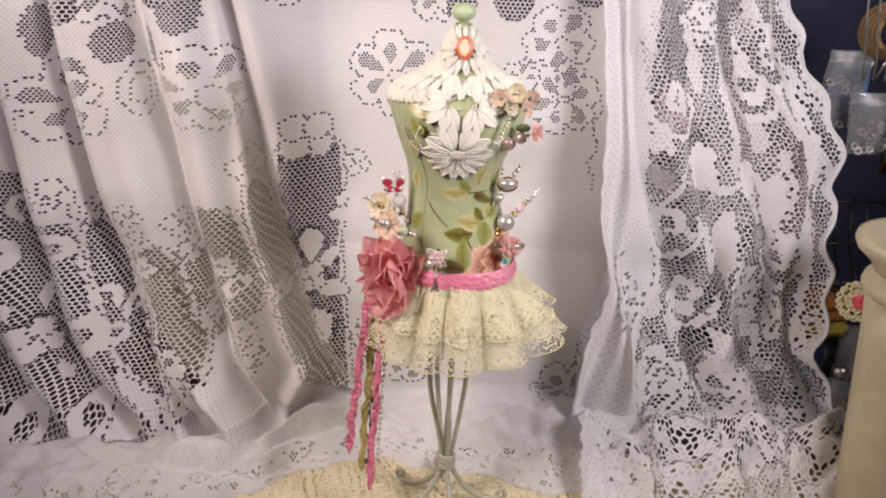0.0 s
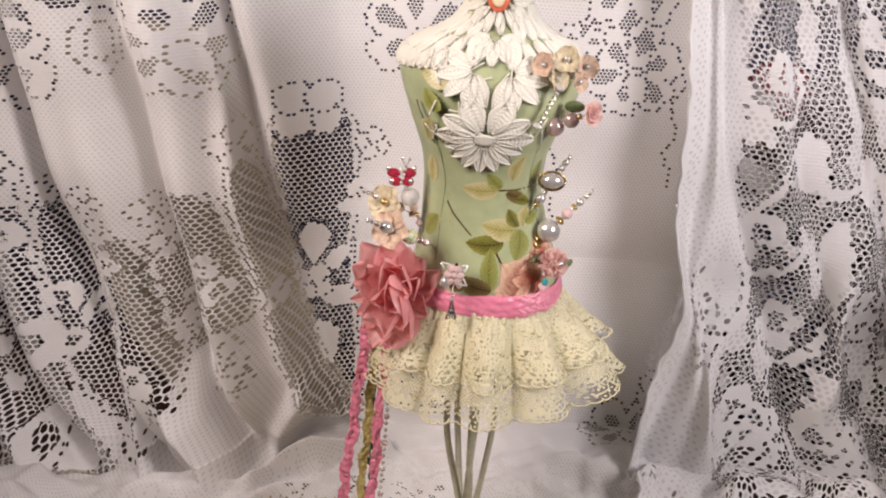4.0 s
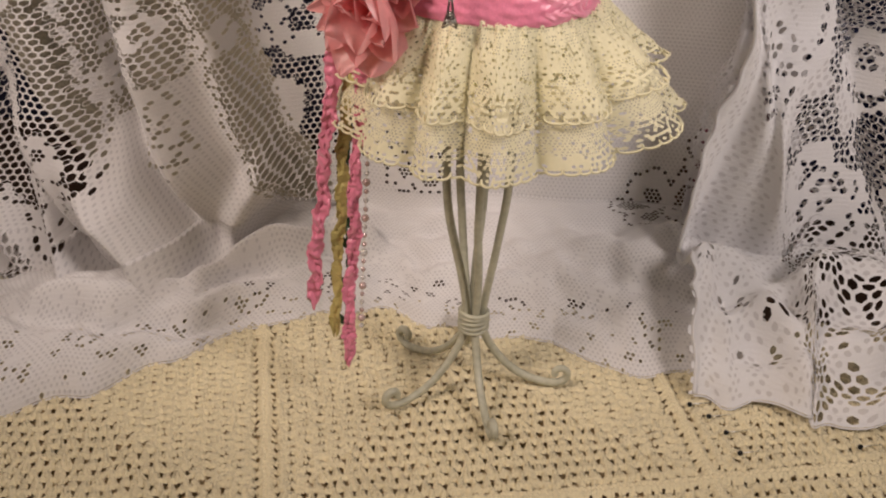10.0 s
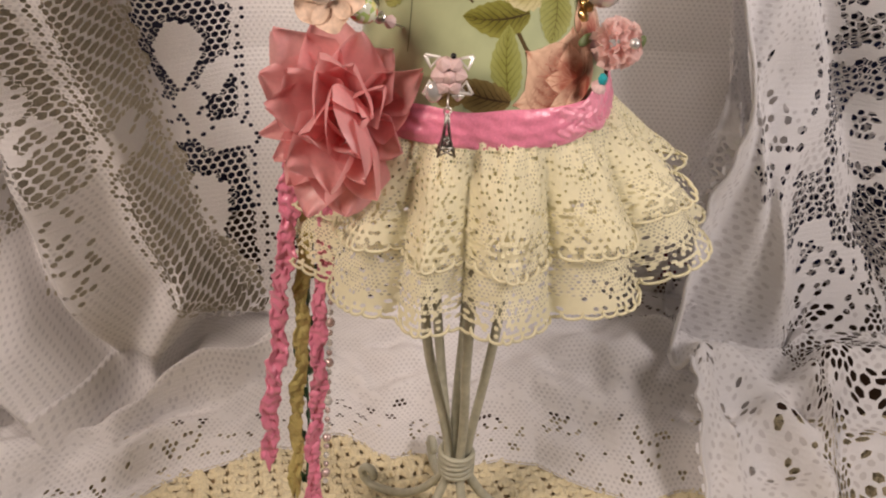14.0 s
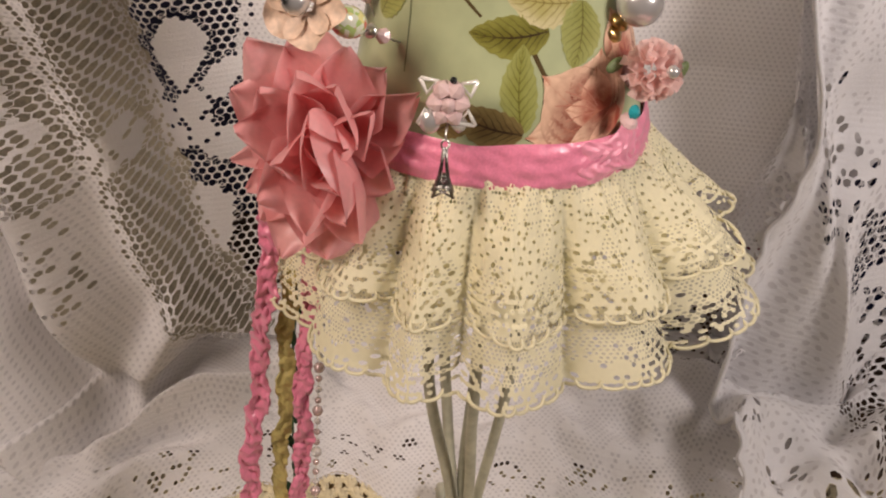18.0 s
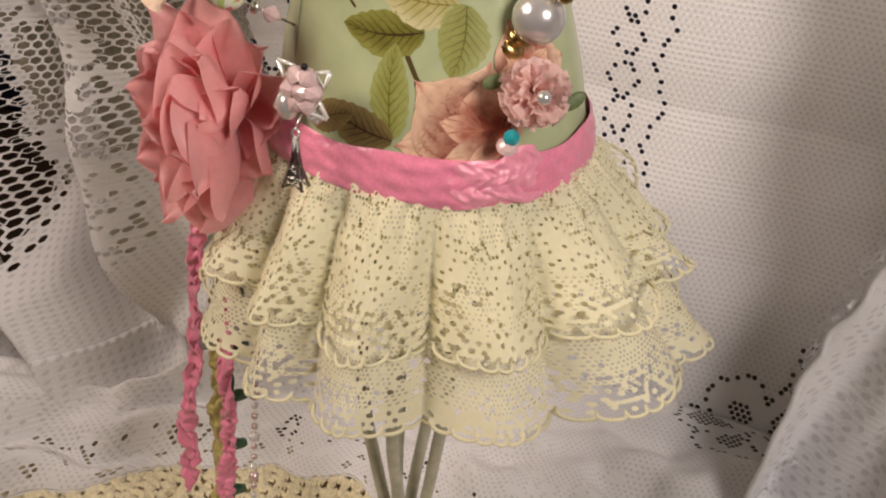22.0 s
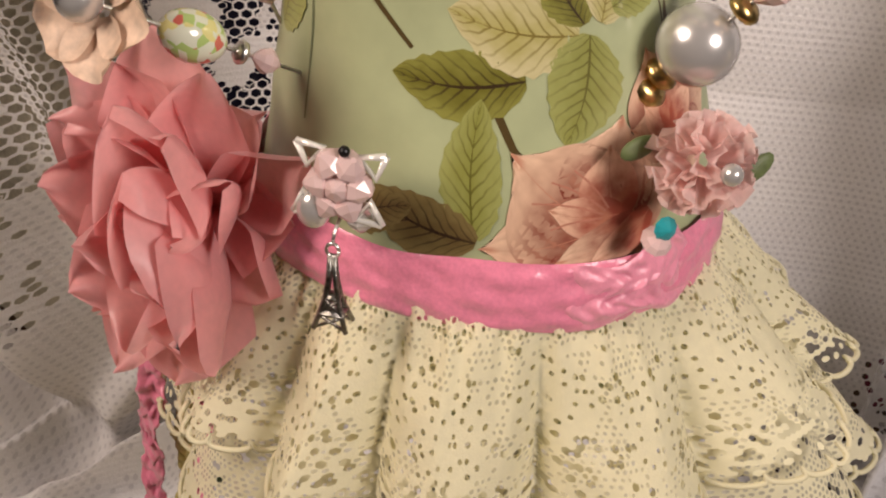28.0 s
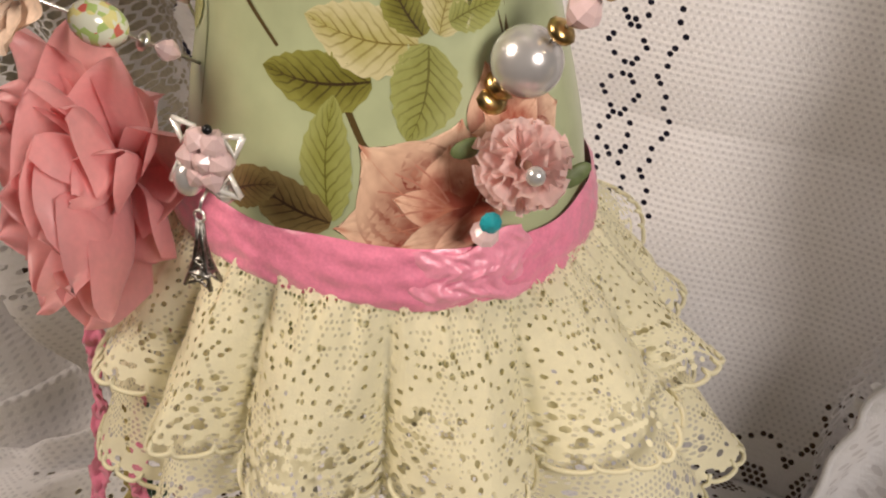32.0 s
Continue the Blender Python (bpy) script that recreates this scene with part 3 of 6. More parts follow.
    for lu, lv, r, tn in ((-0.225, 0.262, 0.0085, 0.0), (-0.224, 0.285, 0.0085, 0.1), (-0.226, 0.308, 0.0085, 0.0), (-0.228, 0.379, 0.0085, 0.2), (-0.229, 0.400, 0.0090, 0.3),
                          (-0.196, 0.270, 0.0095, 0.2), (-0.193, 0.293, 0.0100, 0.1), (-0.163, 0.304, 0.0095, 0.5), (-0.166, 0.356, 0.0100, 0.2), (-0.165, 0.378, 0.0100, 0.3), (-0.197, 0.352, 0.0085, 0.4),
                          (-0.131, 0.222, 0.0120, 0.1), (-0.133, 0.330, 0.0090, 0.3), (-0.262, 0.420, 0.0100, 0.2), (-0.285, 0.248, 0.0115, 0.2), (-0.262, 0.262, 0.0085, 0.3)):
        pat.clover(lu + float(slant(np.array(lv))), lv, r, tn)
    # the broad field at the far end, with stars, crescents and small scrolls
    far = lane + 0.004 * wob
    pat.wide((far < -0.284) & (ss > 0.272) & (ss < 0.452 + 0.004 * wob), 0.80)
    pat.wide((far < -0.312) & (ss > 0.234 + 0.006 * wob) & (ss < 0.455), 0.80)
    v = np.linspace(0.232, 0.275, 24)
    pat.dots(-0.306 + 0.9 * (v - 0.232) + slant(v) + 0.003 * np.sin(v * 420), v, closed=False)
    for su, sv in ((-0.320, 0.371), (-0.412, 0.340)):
        pat.star(su, sv, 0.0325)
    for su, sv, r, tn, hd in ((-0.295, 0.295, 0.0145, 1.0, -1), (-0.276, 0.363, 0.0165, 2.2, 1), (-0.265, 0.334, 0.0090, 0.8, 1), (-0.256, 0.362, 0.0080, 2.0, 1), (-0.276, 0.430, 0.0150, 1.4, 1), (-0.329, 0.438, 0.0150, 0.6, -1),
                              (-0.350, 0.300, 0.0145, 2.2, 1), (-0.376, 0.410, 0.0150, 1.0, 1), (-0.330, 0.262, 0.0100, 1.6, -1), (-0.243, 0.345, 0.0080, 1.0, -1), (-0.181, 0.335, 0.0075, 2.0, 1), (-0.150, 0.320, 0.0075, 1.4, -1)):
        pat.scroll(su, sv, r, tn, hd, 0.40)
    pat.flower(-0.252, 0.436, 0.0150, 5, 0.3, patch=False)
    q = np.linspace(0, 2 * math.pi, 60)
    # near the rod: ladders of large openings and an oval
    for lu, lv, ru, rv in ((-0.187, 0.100, 0.010, 0.016), (-0.241, 0.125, 0.011, 0.014), (-0.262, 0.150, 0.007, 0.014), (-0.210, 0.128, 0.006, 0.016), (-0.296, 0.118, 0.008, 0.020), (-0.243, 0.085, 0.008, 0.016)):
        pat.blob(lu, lv, ru, rv, share=0.76)
        pat.dots(lu + ru * np.cos(q), lv + rv * np.sin(q))
    for ru in (0.0120, 0.0070):
        pat.dots(-0.226 + ru * np.cos(q), 0.160 + 1.7 * ru * np.sin(q))
    # big blossoms
    on(-0.172, 0.313, "flower", 0.036, 6, 0.4)
    on(-0.277, 0.295, "flower", 0.038, 6, 0.2)
    on(-0.385, 0.305, "flower", 0.038, 6, 0.9)
    on(-0.033, 0.318, "flower", 0.037, 6, 0.1)
    on(0.098, 0.350, "flower", 0.030, 5, 0.3)
    on(0.104, 0.303, "flower", 0.033, 6, 0.8)
    on(0.070, 0.318, "flower", 0.016, 5, 0.8)
    on(-0.113, 0.388, "flower", 0.016, 5, 0.5, patch=False)
    on(0.000, 0.385, "flower", 0.026, 6, 0.5)
    on(-0.24, 0.385, "flower", 0.028, 6, 0.5)
    for bx, bz, rr in ((0.02, 0.375, 0.012), (0.06, 0.38, 0.016), (-0.205, 0.385, 0.012), (-0.02, 0.40, 0.012), (0.12, 0.39, 0.014), (-0.275, 0.37, 0.012)):
        on(bx, bz, "blob", rr, rr, share=0.84)
    v = np.linspace(0.168, 0.245, 40)
    pat.dots(0.134 + 0.0035 * np.sin(v * 190), v, closed=False)
    for ring in (0.0120, 0.0085):
        pat.dots(0.106 + ring * np.cos(q), 0.158 + ring * np.sin(q))
    v = np.linspace(0.225, 0.335, 110)
    for way in (-1, 1):
        pat.dots(0.0455 + way * 0.0058 * np.sin((v - 0.225) * 200), v, closed=False)
    pat.dots(0.0565 + 0.0050 * np.abs(np.sin((v - 0.225) * 100)), v, closed=False)
    # small sprays near the table
    on(-0.207, 0.078, "clover", 0.012)
    on(-0.151, 0.086, "clover", 0.011)
    on(-0.045, 0.085, "flower", 0.020, 5, 0.1)
    on(-0.015, 0.070, "flower", 0.026, 6, 0.4)
    pat.flower(spot(0.126, 0.046)[0], 0.434, 0.034, 6, 0.5)
    on(0.150, 0.075, "flower", 0.018, 5, 0.5)
    # the hem that lies on the table: plain roll, then a border of leaves and wide cells
    hem = ss > 0.495 + 0.003 * wob
    pat.hole[hem] = np.where(ripple(uu, ss, 77, 0.012)[hem] > 0.55, 0.66, 0.45)
    pat.hole[hem & (ripple(uu, ss, 78, 0.014) > 0.65)] = 0.0
    for k in range(36):
        c = -0.46 + 0.0177 * k
        pat.clover(c, 0.516 + 0.012 * (k % 2), 0.0060 + 0.001 * (k % 3), 0.5 * k)
        pat.leaf(c + 0.008, 0.540 + 0.006 * (k % 3), 0.012, 0.006, 0.5 + 0.9 * k, edge=k % 2 == 0)
    near_edge = ss > 0.535 + 0.012 * ripple(uu, ss, 79, 0.03)
    pat.hole[hem] = np.minimum(pat.hole[hem], np.where(near_edge[hem], 0.70, 0.58))
    pat.hole[ss > 0.5695] = 0.0
    broad = (pat.hole > 0.795) & (pat.hole < 0.845)
    keep = broad if honeycomb else ~broad
    pat.hole[broad] -= 0.075
    curtain_cells.append((ii[keep], jj[keep], P1, H1, pat.hole[keep]))
back = net_mesh("lace_ground", *curtain_cells[0], back_cloth, [M_LACE, M_LACE_GAUZE])
comb = net_mesh("open_net", *curtain_cells[1], lambda u, s: back_cloth(u, s) + np.array([0, 0.0004, 0]), [M_LACE, M_LACE_GAUZE])
bm = tube(bmesh.new(), back_cloth(np.linspace(-0.498, 0.173, 260), np.full(260, 0.571)) - np.array([0, 0, 0.0010]), 0.0005, 6)
row = thing("lace_curtain", (-0.10, 0.76, 0.0), "white floral net lace curtain puddled on the table", "curtain", "lace curtains")
link("lace_ground", back, row)
tagged(link("open_net", comb, row, "wide honeycomb net between the motifs"), kind="stuff")
part("hem", bm, M_LACE, row, "narrow rolled white hem")
settle(row)

# a plain cream cloth hanging behind the gathers
ii, jj, uu, ss = sites(-0.262, -0.116, 0.16, 0.462, 0.006, 0.006)
lining = net_mesh("lining_cloth", ii, jj, 0.006, 0.006, np.zeros(len(uu)), lambda u, s: np.stack([u + slant(s) * 0.9, 0.862 + 0.006 * np.sin(u * 90 + 6 * s), TOP - s], -1), M_LINING)
tagged(link("lining_cloth", lining), "plain cream cotton cloth hanging behind the gathered lace", "cloth")

# the second panel, in front on the window side
R_Z = [0.0, 0.006, 0.05, 0.095, 0.15, 0.20, 0.278, 0.348, 0.387, 0.47]
R_X = [0.40, 0.386, 0.362, 0.334, 0.339, 0.338, 0.330, 0.287, 0.275, 0.272]
L_X = [0.118, 0.120, 0.128, 0.140, 0.146, 0.144, 0.138, 0.132, 0.129, 0.124]
WIDE = 0.30


def side_cloth(u, s):
    u, s = u + 0.0016 * ripple(u, s, 51, 0.016), s + 0.0013 * ripple(u, s, 52, 0.016)
    w = u / WIDE
    drop = np.clip(s, 0, 0.43)
    z = TOP - drop
    xl, xr = np.interp(z, R_Z, L_X), np.interp(z, R_Z, R_X)
    run = np.clip((s - 0.43) / 0.11, 0, 1)
    low = smoothstep(0.18, 0.42, s)
    ph = 2 * math.pi * (w * 2.1 + 0.25 * np.sin(s * 9) - 0.35 * low)
    x = xl + (xr - xl) * (w - 0.022 * np.sin(2 * ph)) + 0.004 * np.sin(s * 130) * smoothstep(0.85, 1.0, w) + 0.012 * run * np.sin(w * 14)
    y = 0.842 - (0.005 + 0.004 * low) * np.cos(ph) - 0.0025 * np.cos(2.3 * ph + 1) + 0.003 * ripple(u, s, 33, 0.09)
    y = y - 0.024 * smoothstep(0.15, 0.04, w) * (0.6 + 0.4 * np.cos(w * 55))
    y = y - 0.006 * np.exp(-((w - 0.60 - 0.05 * np.sin(s * 12)) / 0.035) ** 2) - 0.008 * np.exp(-((w - 0.80 - 0.2 * (s - 0.2)) / 0.04) ** 2)
    y = y - 0.03 * smoothstep(0.30, 0.43, s)
    y = y - bulge(u, s, 0.19, 0.26, 0.14, 0.43, 0.016, 0.016) - bulge(u, s, 0.06, 0.33, 0.04, 0.45, 0.014, 0.014)
    edge = np.interp(x, [0.10, 0.134, 0.174, 0.20, 0.30, 0.40], [0.735, 0.723, 0.716, 0.705, 0.735, 0.765]) + 0.003 * np.sin(u * 190 + np.sin(u * 60))
    y = y * (1 - run) + edge * run
    bump = 0.022 * np.abs(np.sin(w * 11 + 0.6 + 2 * run)) * (1 - 0.7 * run) + 0.014 * np.sin(math.pi * run)
    zf = 0.040 * (1 - run) ** 1.5 + bump * smoothstep(0, 0.3, run) + 0.004 + 0.010 * ripple(u, s, 37, 0.045) * np.sin(math.pi * run)
    z = np.where(s > 0.43, np.maximum(zf, 0.003) - 0.0026 * smoothstep(0.90, 1.0, run), z)
    return np.stack([x, y, z], -1)


P2, H2 = 0.0049, 0.0036
ii, jj, uu, ss = sites(0.0, WIDE, 0.0, 0.542, P2, H2)
pat = Pattern(uu, ss, P2, 0.64, H2, (ii, jj))
# close and open grounds, ribbed bands, curling motifs
soft = ripple(uu, ss, 61, 0.05)
pat.hole[:] = 0.74 + 0.05 * np.clip(soft, -1, 1)
pat.hole[soft < -0.15] = 0.56
pat.hole[uu < 0.066] = 0.40
ribbed = (uu < 0.050) & (np.sin(ss * 37 + 1) > -0.2)
pat.hole[ribbed] = np.where(ii[ribbed] % 3 == 0, 0.0, 0.5)
ribbed = (ripple(uu, ss, 62, 0.06) > 0.85) & (uu > 0.05)
pat.hole[ribbed] = np.where(ii[ribbed] % 2 == 0, 0.25, 0.56)
for mu, mv, r in ((0.105, 0.125, 0.030), (0.115, 0.190, 0.020), (0.077, 0.223, 0.016), (0.103, 0.252, 0.018), (0.102, 0.305, 0.022), (0.205, 0.160, 0.016), (0.243, 0.205, 0.014), (0.149, 0.333, 0.016), (0.136, 0.375, 0.024),
                  (0.097, 0.400, 0.018), (0.121, 0.425, 0.020), (0.206, 0.371, 0.012), (0.229, 0.411, 0.022), (0.190, 0.440, 0.018), (0.105, 0.070, 0.034), (0.200, 0.070, 0.026), (0.185, 0.110, 0.018)):
    pat.wide(np.hypot(uu - mu, (ss - mv) * 0.8) < 0.88 * r * (1 + 0.16 * ripple(uu, ss, 63, 0.02)), 0.88)
for k, (mu, mv) in enumerate(((0.094, 0.162), (0.091, 0.268), (0.110, 0.045), (0.121, 0.328), (0.085, 0.385), (0.205, 0.145), (0.236, 0.290), (0.240, 0.120), (0.165, 0.395), (0.045, 0.310))):
    turn, hand = (0.9 + 0.5 * k) % 6.28, 1 - 2 * (k % 2)
    pat.scroll(mu, mv, 0.0165, turn, hand, 0.34)
    e = np.linspace(0, 5.0, 60)
    pat.dots(mu + 0.0235 * np.cos(e + turn), mv + 0.0235 * np.sin(e + turn), closed=False, share=0.84)
    near = np.abs(np.hypot(uu - mu, ss - mv) - 0.0300) < 0.0026
    pat.hole[near & (np.arctan2(ss - mv, uu - mu) > -0.2 + 0.3 * (k % 3))] = 0.0
for k, (mu, mv, ru, rv) in enumerate(((0.128, 0.217, 0.017, 0.020), (0.186, 0.228, 0.012, 0.018), (0.222, 0.245, 0.012, 0.022), (0.160, 0.280, 0.013, 0.026), (0.170, 0.040, 0.014, 0.020))):
    e = np.linspace(0, 2 * math.pi, 60)
    pat.blob(mu, mv, ru, rv)
    pat.dots(mu + (ru + 0.004) * np.cos(e), mv + (rv + 0.004) * np.sin(e), share=0.84)
for k, (mu, mv) in enumerate(((0.190, 0.318), (0.240, 0.345), (0.19, 0.405), (0.11, 0.405), (0.04, 0.335), (0.155, 0.100))):
    pat.flower(mu, mv, 0.024 - 0.002 * (k % 3), 5 + k % 2, 0.5 * k, deep=0.35)
band = np.abs(ss - 0.238 - 0.022 * np.sin(uu * 32) + 0.02 * np.sin(uu * 71)) < 0.0038
pat.hole[band & (uu > 0.07)] = 0.0
band = np.abs(uu - 0.266 - 0.010 * np.sin(ss * 42)) < 0.0034
pat.hole[band] = 0.0
sv = np.linspace(0.01, 0.53, 200)
pat.dots(0.278 + 0.010 * np.sin(sv * 42), sv, closed=False, share=0.8)
pat.dots(0.288 + 0.004 * np.sin(sv * 42), sv, closed=False, share=0.7, step=1.0)
for k in range(15):
    pat.clover(0.012 + 0.020 * k, 0.462 + 0.022 * (k % 3), 0.0085, 0.7 * k)
    pat.leaf(0.020 + 0.020 * k, 0.500 + 0.012 * (k % 2), 0.018, 0.008, 0.6 * k)
low = (ss > 0.415) & (pat.hole > 0.5)
pat.hole[low] = np.where(ripple(uu, ss, 68, 0.016)[low] > -0.1, np.clip(pat.hole[low], 0.62, 0.70), 0.52)
pat.hole[(uu > WIDE - 0.006) | (ss > 0.5395)] = 0.0
side = thing("lace_curtain", (0.25, 0.74, 0.0), "white openwork lace curtain panel with a corded scalloped edge", "curtain", "lace curtains")
link("lace_panel", net_mesh("lace_panel", ii, jj, P2, H2, pat.hole, side_cloth, [M_LACE2, M_LACE_GAUZE]), side)
# the panel doubles back behind itself
ii, jj, uu, ss = sites(0.004, 0.262, 0.0, 0.47, P2, H2)
pat = Pattern(uu, ss, P2, 0.70, H2, (ii, jj))
pat.hole[ripple(uu, ss, 64, 0.045) > np.where(uu < 0.09, 0.3, 0.75)] = 0.0
pat.hole[(ripple(uu, ss, 65, 0.05) > 0.25) & (uu > 0.075)] = 0.86
link("folded_layer", net_mesh("folded_layer", ii, jj, P2, H2, pat.hole, lambda u, s: side_cloth(u, s * 0.985) + np.stack([0.0017 + 0.004 * np.sin(s * 31), 0.030 + 0.008 * np.sin(u * 47 + 5 * s), 0.001 + 0 * u], -1), [M_LACE, M_LACE_GAUZE]), side, "rear layer of the folded net")
sv = np.linspace(0.0, 0.54, 160)
part("edge_cord", tube(bmesh.new(), side_cloth(np.full(160, WIDE), sv), 0.0015, 7), M_LACE2, side, "thick white corded edge")
part("side_hem", tube(bmesh.new(), side_cloth(np.full(160, 0.0), sv), 0.0012, 6), M_LACE2, side)
bm = tube(bmesh.new(), side_cloth(np.linspace(0, WIDE, 120), np.full(120, 0.541)) - np.array([0, 0, 0.0010]), 0.0005, 6)
part("hem", bm, M_LACE2, side, "narrow rolled white hem")
settle(side)

# ---- crocheted tablecloth ----
def crochet_height(x, y):
    """Relief of crocheted squares: rounds of fanned shells with triangular openings between them, corded seams between squares."""
    ca0, sa0 = math.cos(radians(12.0)), math.sin(radians(12.0))
    a = (x - 0.0145) * ca0 + (y - 0.7467) * sa0
    b = -(x - 0.0145) * sa0 + (y - 0.7467) * ca0
    size = 0.201
    ca, cb = np.round(a / size), np.round(b / size)
    la, lb = a - ca * size, b - cb * size
    r = np.maximum(np.abs(la), np.abs(lb))
    along = np.where(np.abs(la) > np.abs(lb), lb, la)
    row = r / 0.0072 + 0.05 * np.sin(along * 190)
    k = np.floor(row)
    fr = row - k
    st = along / 0.0056 + 0.5 * (k % 2) + 0.14 * np.sin(k * 2.1 + along * 60)
    cell = np.floor(st)
    fs = st - cell - 0.5
    dice = np.sin(cell * 12.9898 + k * 78.233 + ca * 3.1) * 43758.5453
    dice = dice - np.floor(dice)
    spread = 0.16 + 0.30 * dice + 0.58 * fr
    g = fs / spread
    inside = np.abs(g) < 0.5
    strand = np.abs(np.cos(math.pi * 2.5 * g)) ** 0.8 * (1 - 0.35 * np.abs(g))
    twist = 0.25 * np.sin(2 * math.pi * (fr * 3.2 + 2 * g + dice))
    h = np.where(inside, 0.0036 * strand * (0.8 + twist), -0.0010)
    chain = np.exp(-(np.minimum(fr, 1 - fr) / 0.13) ** 2)
    h = np.maximum(h, chain * 0.0026 * (0.55 + 0.45 * np.cos(2 * math.pi * (st * 2.0 + fr))))
    opening = ~inside & (fr > 0.16) & (fr < 0.55 + 0.40 * dice) & (r < size * 0.485)
    seam = size * 0.5 - r
    h = np.where(seam < 0.0045, 0.0016 * np.abs(np.cos(math.pi * along / 0.0030)) ** 0.6, h)
    h = h + 0.0016 * np.exp(-((seam - 0.0012) / 0.0010) ** 2) - 0.0016 * np.exp(-((seam - 0.0046) / 0.0008) ** 2)
    h = h + 0.0012 * ripple(x, y, 51, 0.11)
    return h, opening, (ca * 10 + cb).astype(int)


gx, gy = np.arange(-0.30, 0.31, 0.00072), np.arange(0.575, 0.80, 0.00072)
X, Y = np.meshgrid(gx, gy)
wx, wy = X + 0.0009 * ripple(X, Y, 61, 0.014), Y + 0.0009 * ripple(X, Y, 62, 0.014)
Hh, opening, square = crochet_height(wx, wy)
Hh[1:-1, 1:-1] = 0.76 * Hh[1:-1, 1:-1] + 0.06 * (Hh[:-2, 1:-1] + Hh[2:, 1:-1] + Hh[1:-1, :-2] + Hh[1:-1, 2:])
pts = np.stack([X, Y, Hh - 0.0017], -1)
keep = ~(opening[:-1, :-1] & opening[1:, 1:])
cloth = thing("tablecloth", (0.0, 0.6, -0.006), "cream crocheted cotton tablecloth of joined squares", "tablecloth")
for q in np.unique(square):
    mine = keep & (square[:-1, :-1] == q)
    if mine.sum() > 200:
        link("crochet_square", grid_mesh("crochet_square", pts, M_CROCHET, keep=mine), cloth)
# added slab for the table wood seen through the openings, brown lightened against their shade
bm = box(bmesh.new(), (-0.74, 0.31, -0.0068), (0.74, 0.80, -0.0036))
part("cloth_underside", bm, surface("lightened_table_brown", (0.62, 0.46, 0.27), 0.95, grain=500, blotch=40, bump=0.5), cloth, smooth=False)
settle(cloth)

# ---- dress form ----
BZ = [0.176, 0.1839, 0.2015, 0.2262, 0.2433, 0.2603, 0.273, 0.2853, 0.306, 0.322, 0.331, 0.337, 0.3425, 0.347, 0.3534, 0.3668, 0.378, 0.3815]
BA = [0.0430, 0.0438, 0.0428, 0.0385, 0.0345, 0.0320, 0.0320, 0.0335, 0.0412, 0.0468, 0.0480, 0.0470, 0.0410, 0.0290, 0.0195, 0.0135, 0.0075, 0.0040]
BB = [0.0400, 0.0405, 0.0398, 0.0362, 0.0328, 0.0305, 0.0308, 0.0325, 0.0365, 0.0360, 0.0335, 0.0300, 0.0265, 0.0225, 0.0180, 0.0130, 0.0075, 0.0040]
CX = [0.0215, 0.0215, 0.0210, 0.0205, 0.0190, 0.0168, 0.0168, 0.0166, 0.0170, 0.0178, 0.0178, 0.0180, 0.0182, 0.0190, 0.0195, 0.0195, 0.0182, 0.0180]
CY = [0.727, 0.727, 0.727, 0.7265, 0.726, 0.725, 0.724, 0.723, 0.721, 0.719, 0.718, 0.717, 0.716, 0.715, 0.714, 0.713, 0.713, 0.713]


def curve(z, table):
    """A table over the heights, smoothed."""
    return sum(np.interp(np.asarray(z) + d, BZ, table) * w for d, w in ((-0.005, 0.2), (-0.0025, 0.2), (0, 0.2), (0.0025, 0.2), (0.005, 0.2)))


def skin(th, z, off=0.0):
    """A place on the torso: th is 0 at the front and grows towards +x."""
    th, z = np.broadcast_arrays(np.asarray(th, float), np.asarray(z, float))
    a, b = curve(z, BA) + off, curve(z, BB) + off
    sq = 0.92 + 0.08 * np.cos(2 * th) ** 2
    bust = 0.0045 * np.exp(-((z - 0.312) / 0.016) ** 2) * np.exp(-((np.abs(th) - 0.55) / 0.38) ** 2)
    x = curve(z, CX) + (a + bust) * np.sin(th) / sq ** 0.3
    y = curve(z, CY) - (b + bust) * np.cos(th) / sq ** 0.3
    return np.stack([x, y, z], -1)


def skin_normal(th, z):
    d = 1e-4
    du = skin(th + d, z) - skin(th - d, z)
    dv = skin(th, z + d) - skin(th, z - d)
    n = np.cross(du, dv)
    return n / np.linalg.norm(n, axis=-1, keepdims=True)


def torso_mesh():
    zz = np.concatenate([np.linspace(0.178, 0.335, 64), np.linspace(0.337, 0.3815, 26)])
    th = np.linspace(0, 2 * math.pi, 72, endpoint=False)
    T, Z = np.meshgrid(th, zz)
    P = skin(T, Z)
    P = P + 0.00010 * ripple(T * 0.04, Z, 71, 0.02)[..., None] * skin_normal(T, Z)
    base = P[:1] * np.array([0, 0, 1]) + np.array([0.0215, 0.727, 0])
    base = np.repeat(base[:, :1], 72, 1)
    P = np.concatenate([base + (P[:1] - base) * 0.02, P])
    return grid_mesh("torso", P, M_PAPER, wrap=True)


me = torso_mesh()
dress_form = thing("dress_form", (0.0215, 0.727, 0.178), "small dress form covered in sage green rose print paper", "dress form")
link("torso", me, dress_form)
bm = bmesh.new()
lathe(bm, (0.0180, 0.713, 0.0), [(0.0034, 0.3785), (0.0034, 0.3825), (0.0045, 0.3840), (0.0072, 0.3862), (0.0082, 0.3885), (0.0080, 0.3915), (0.0062, 0.3938), (0.0025, 0.3950)], 32)
part("neck_knob", bm, M_KNOB, dress_form, "pale green turned wooden knob")


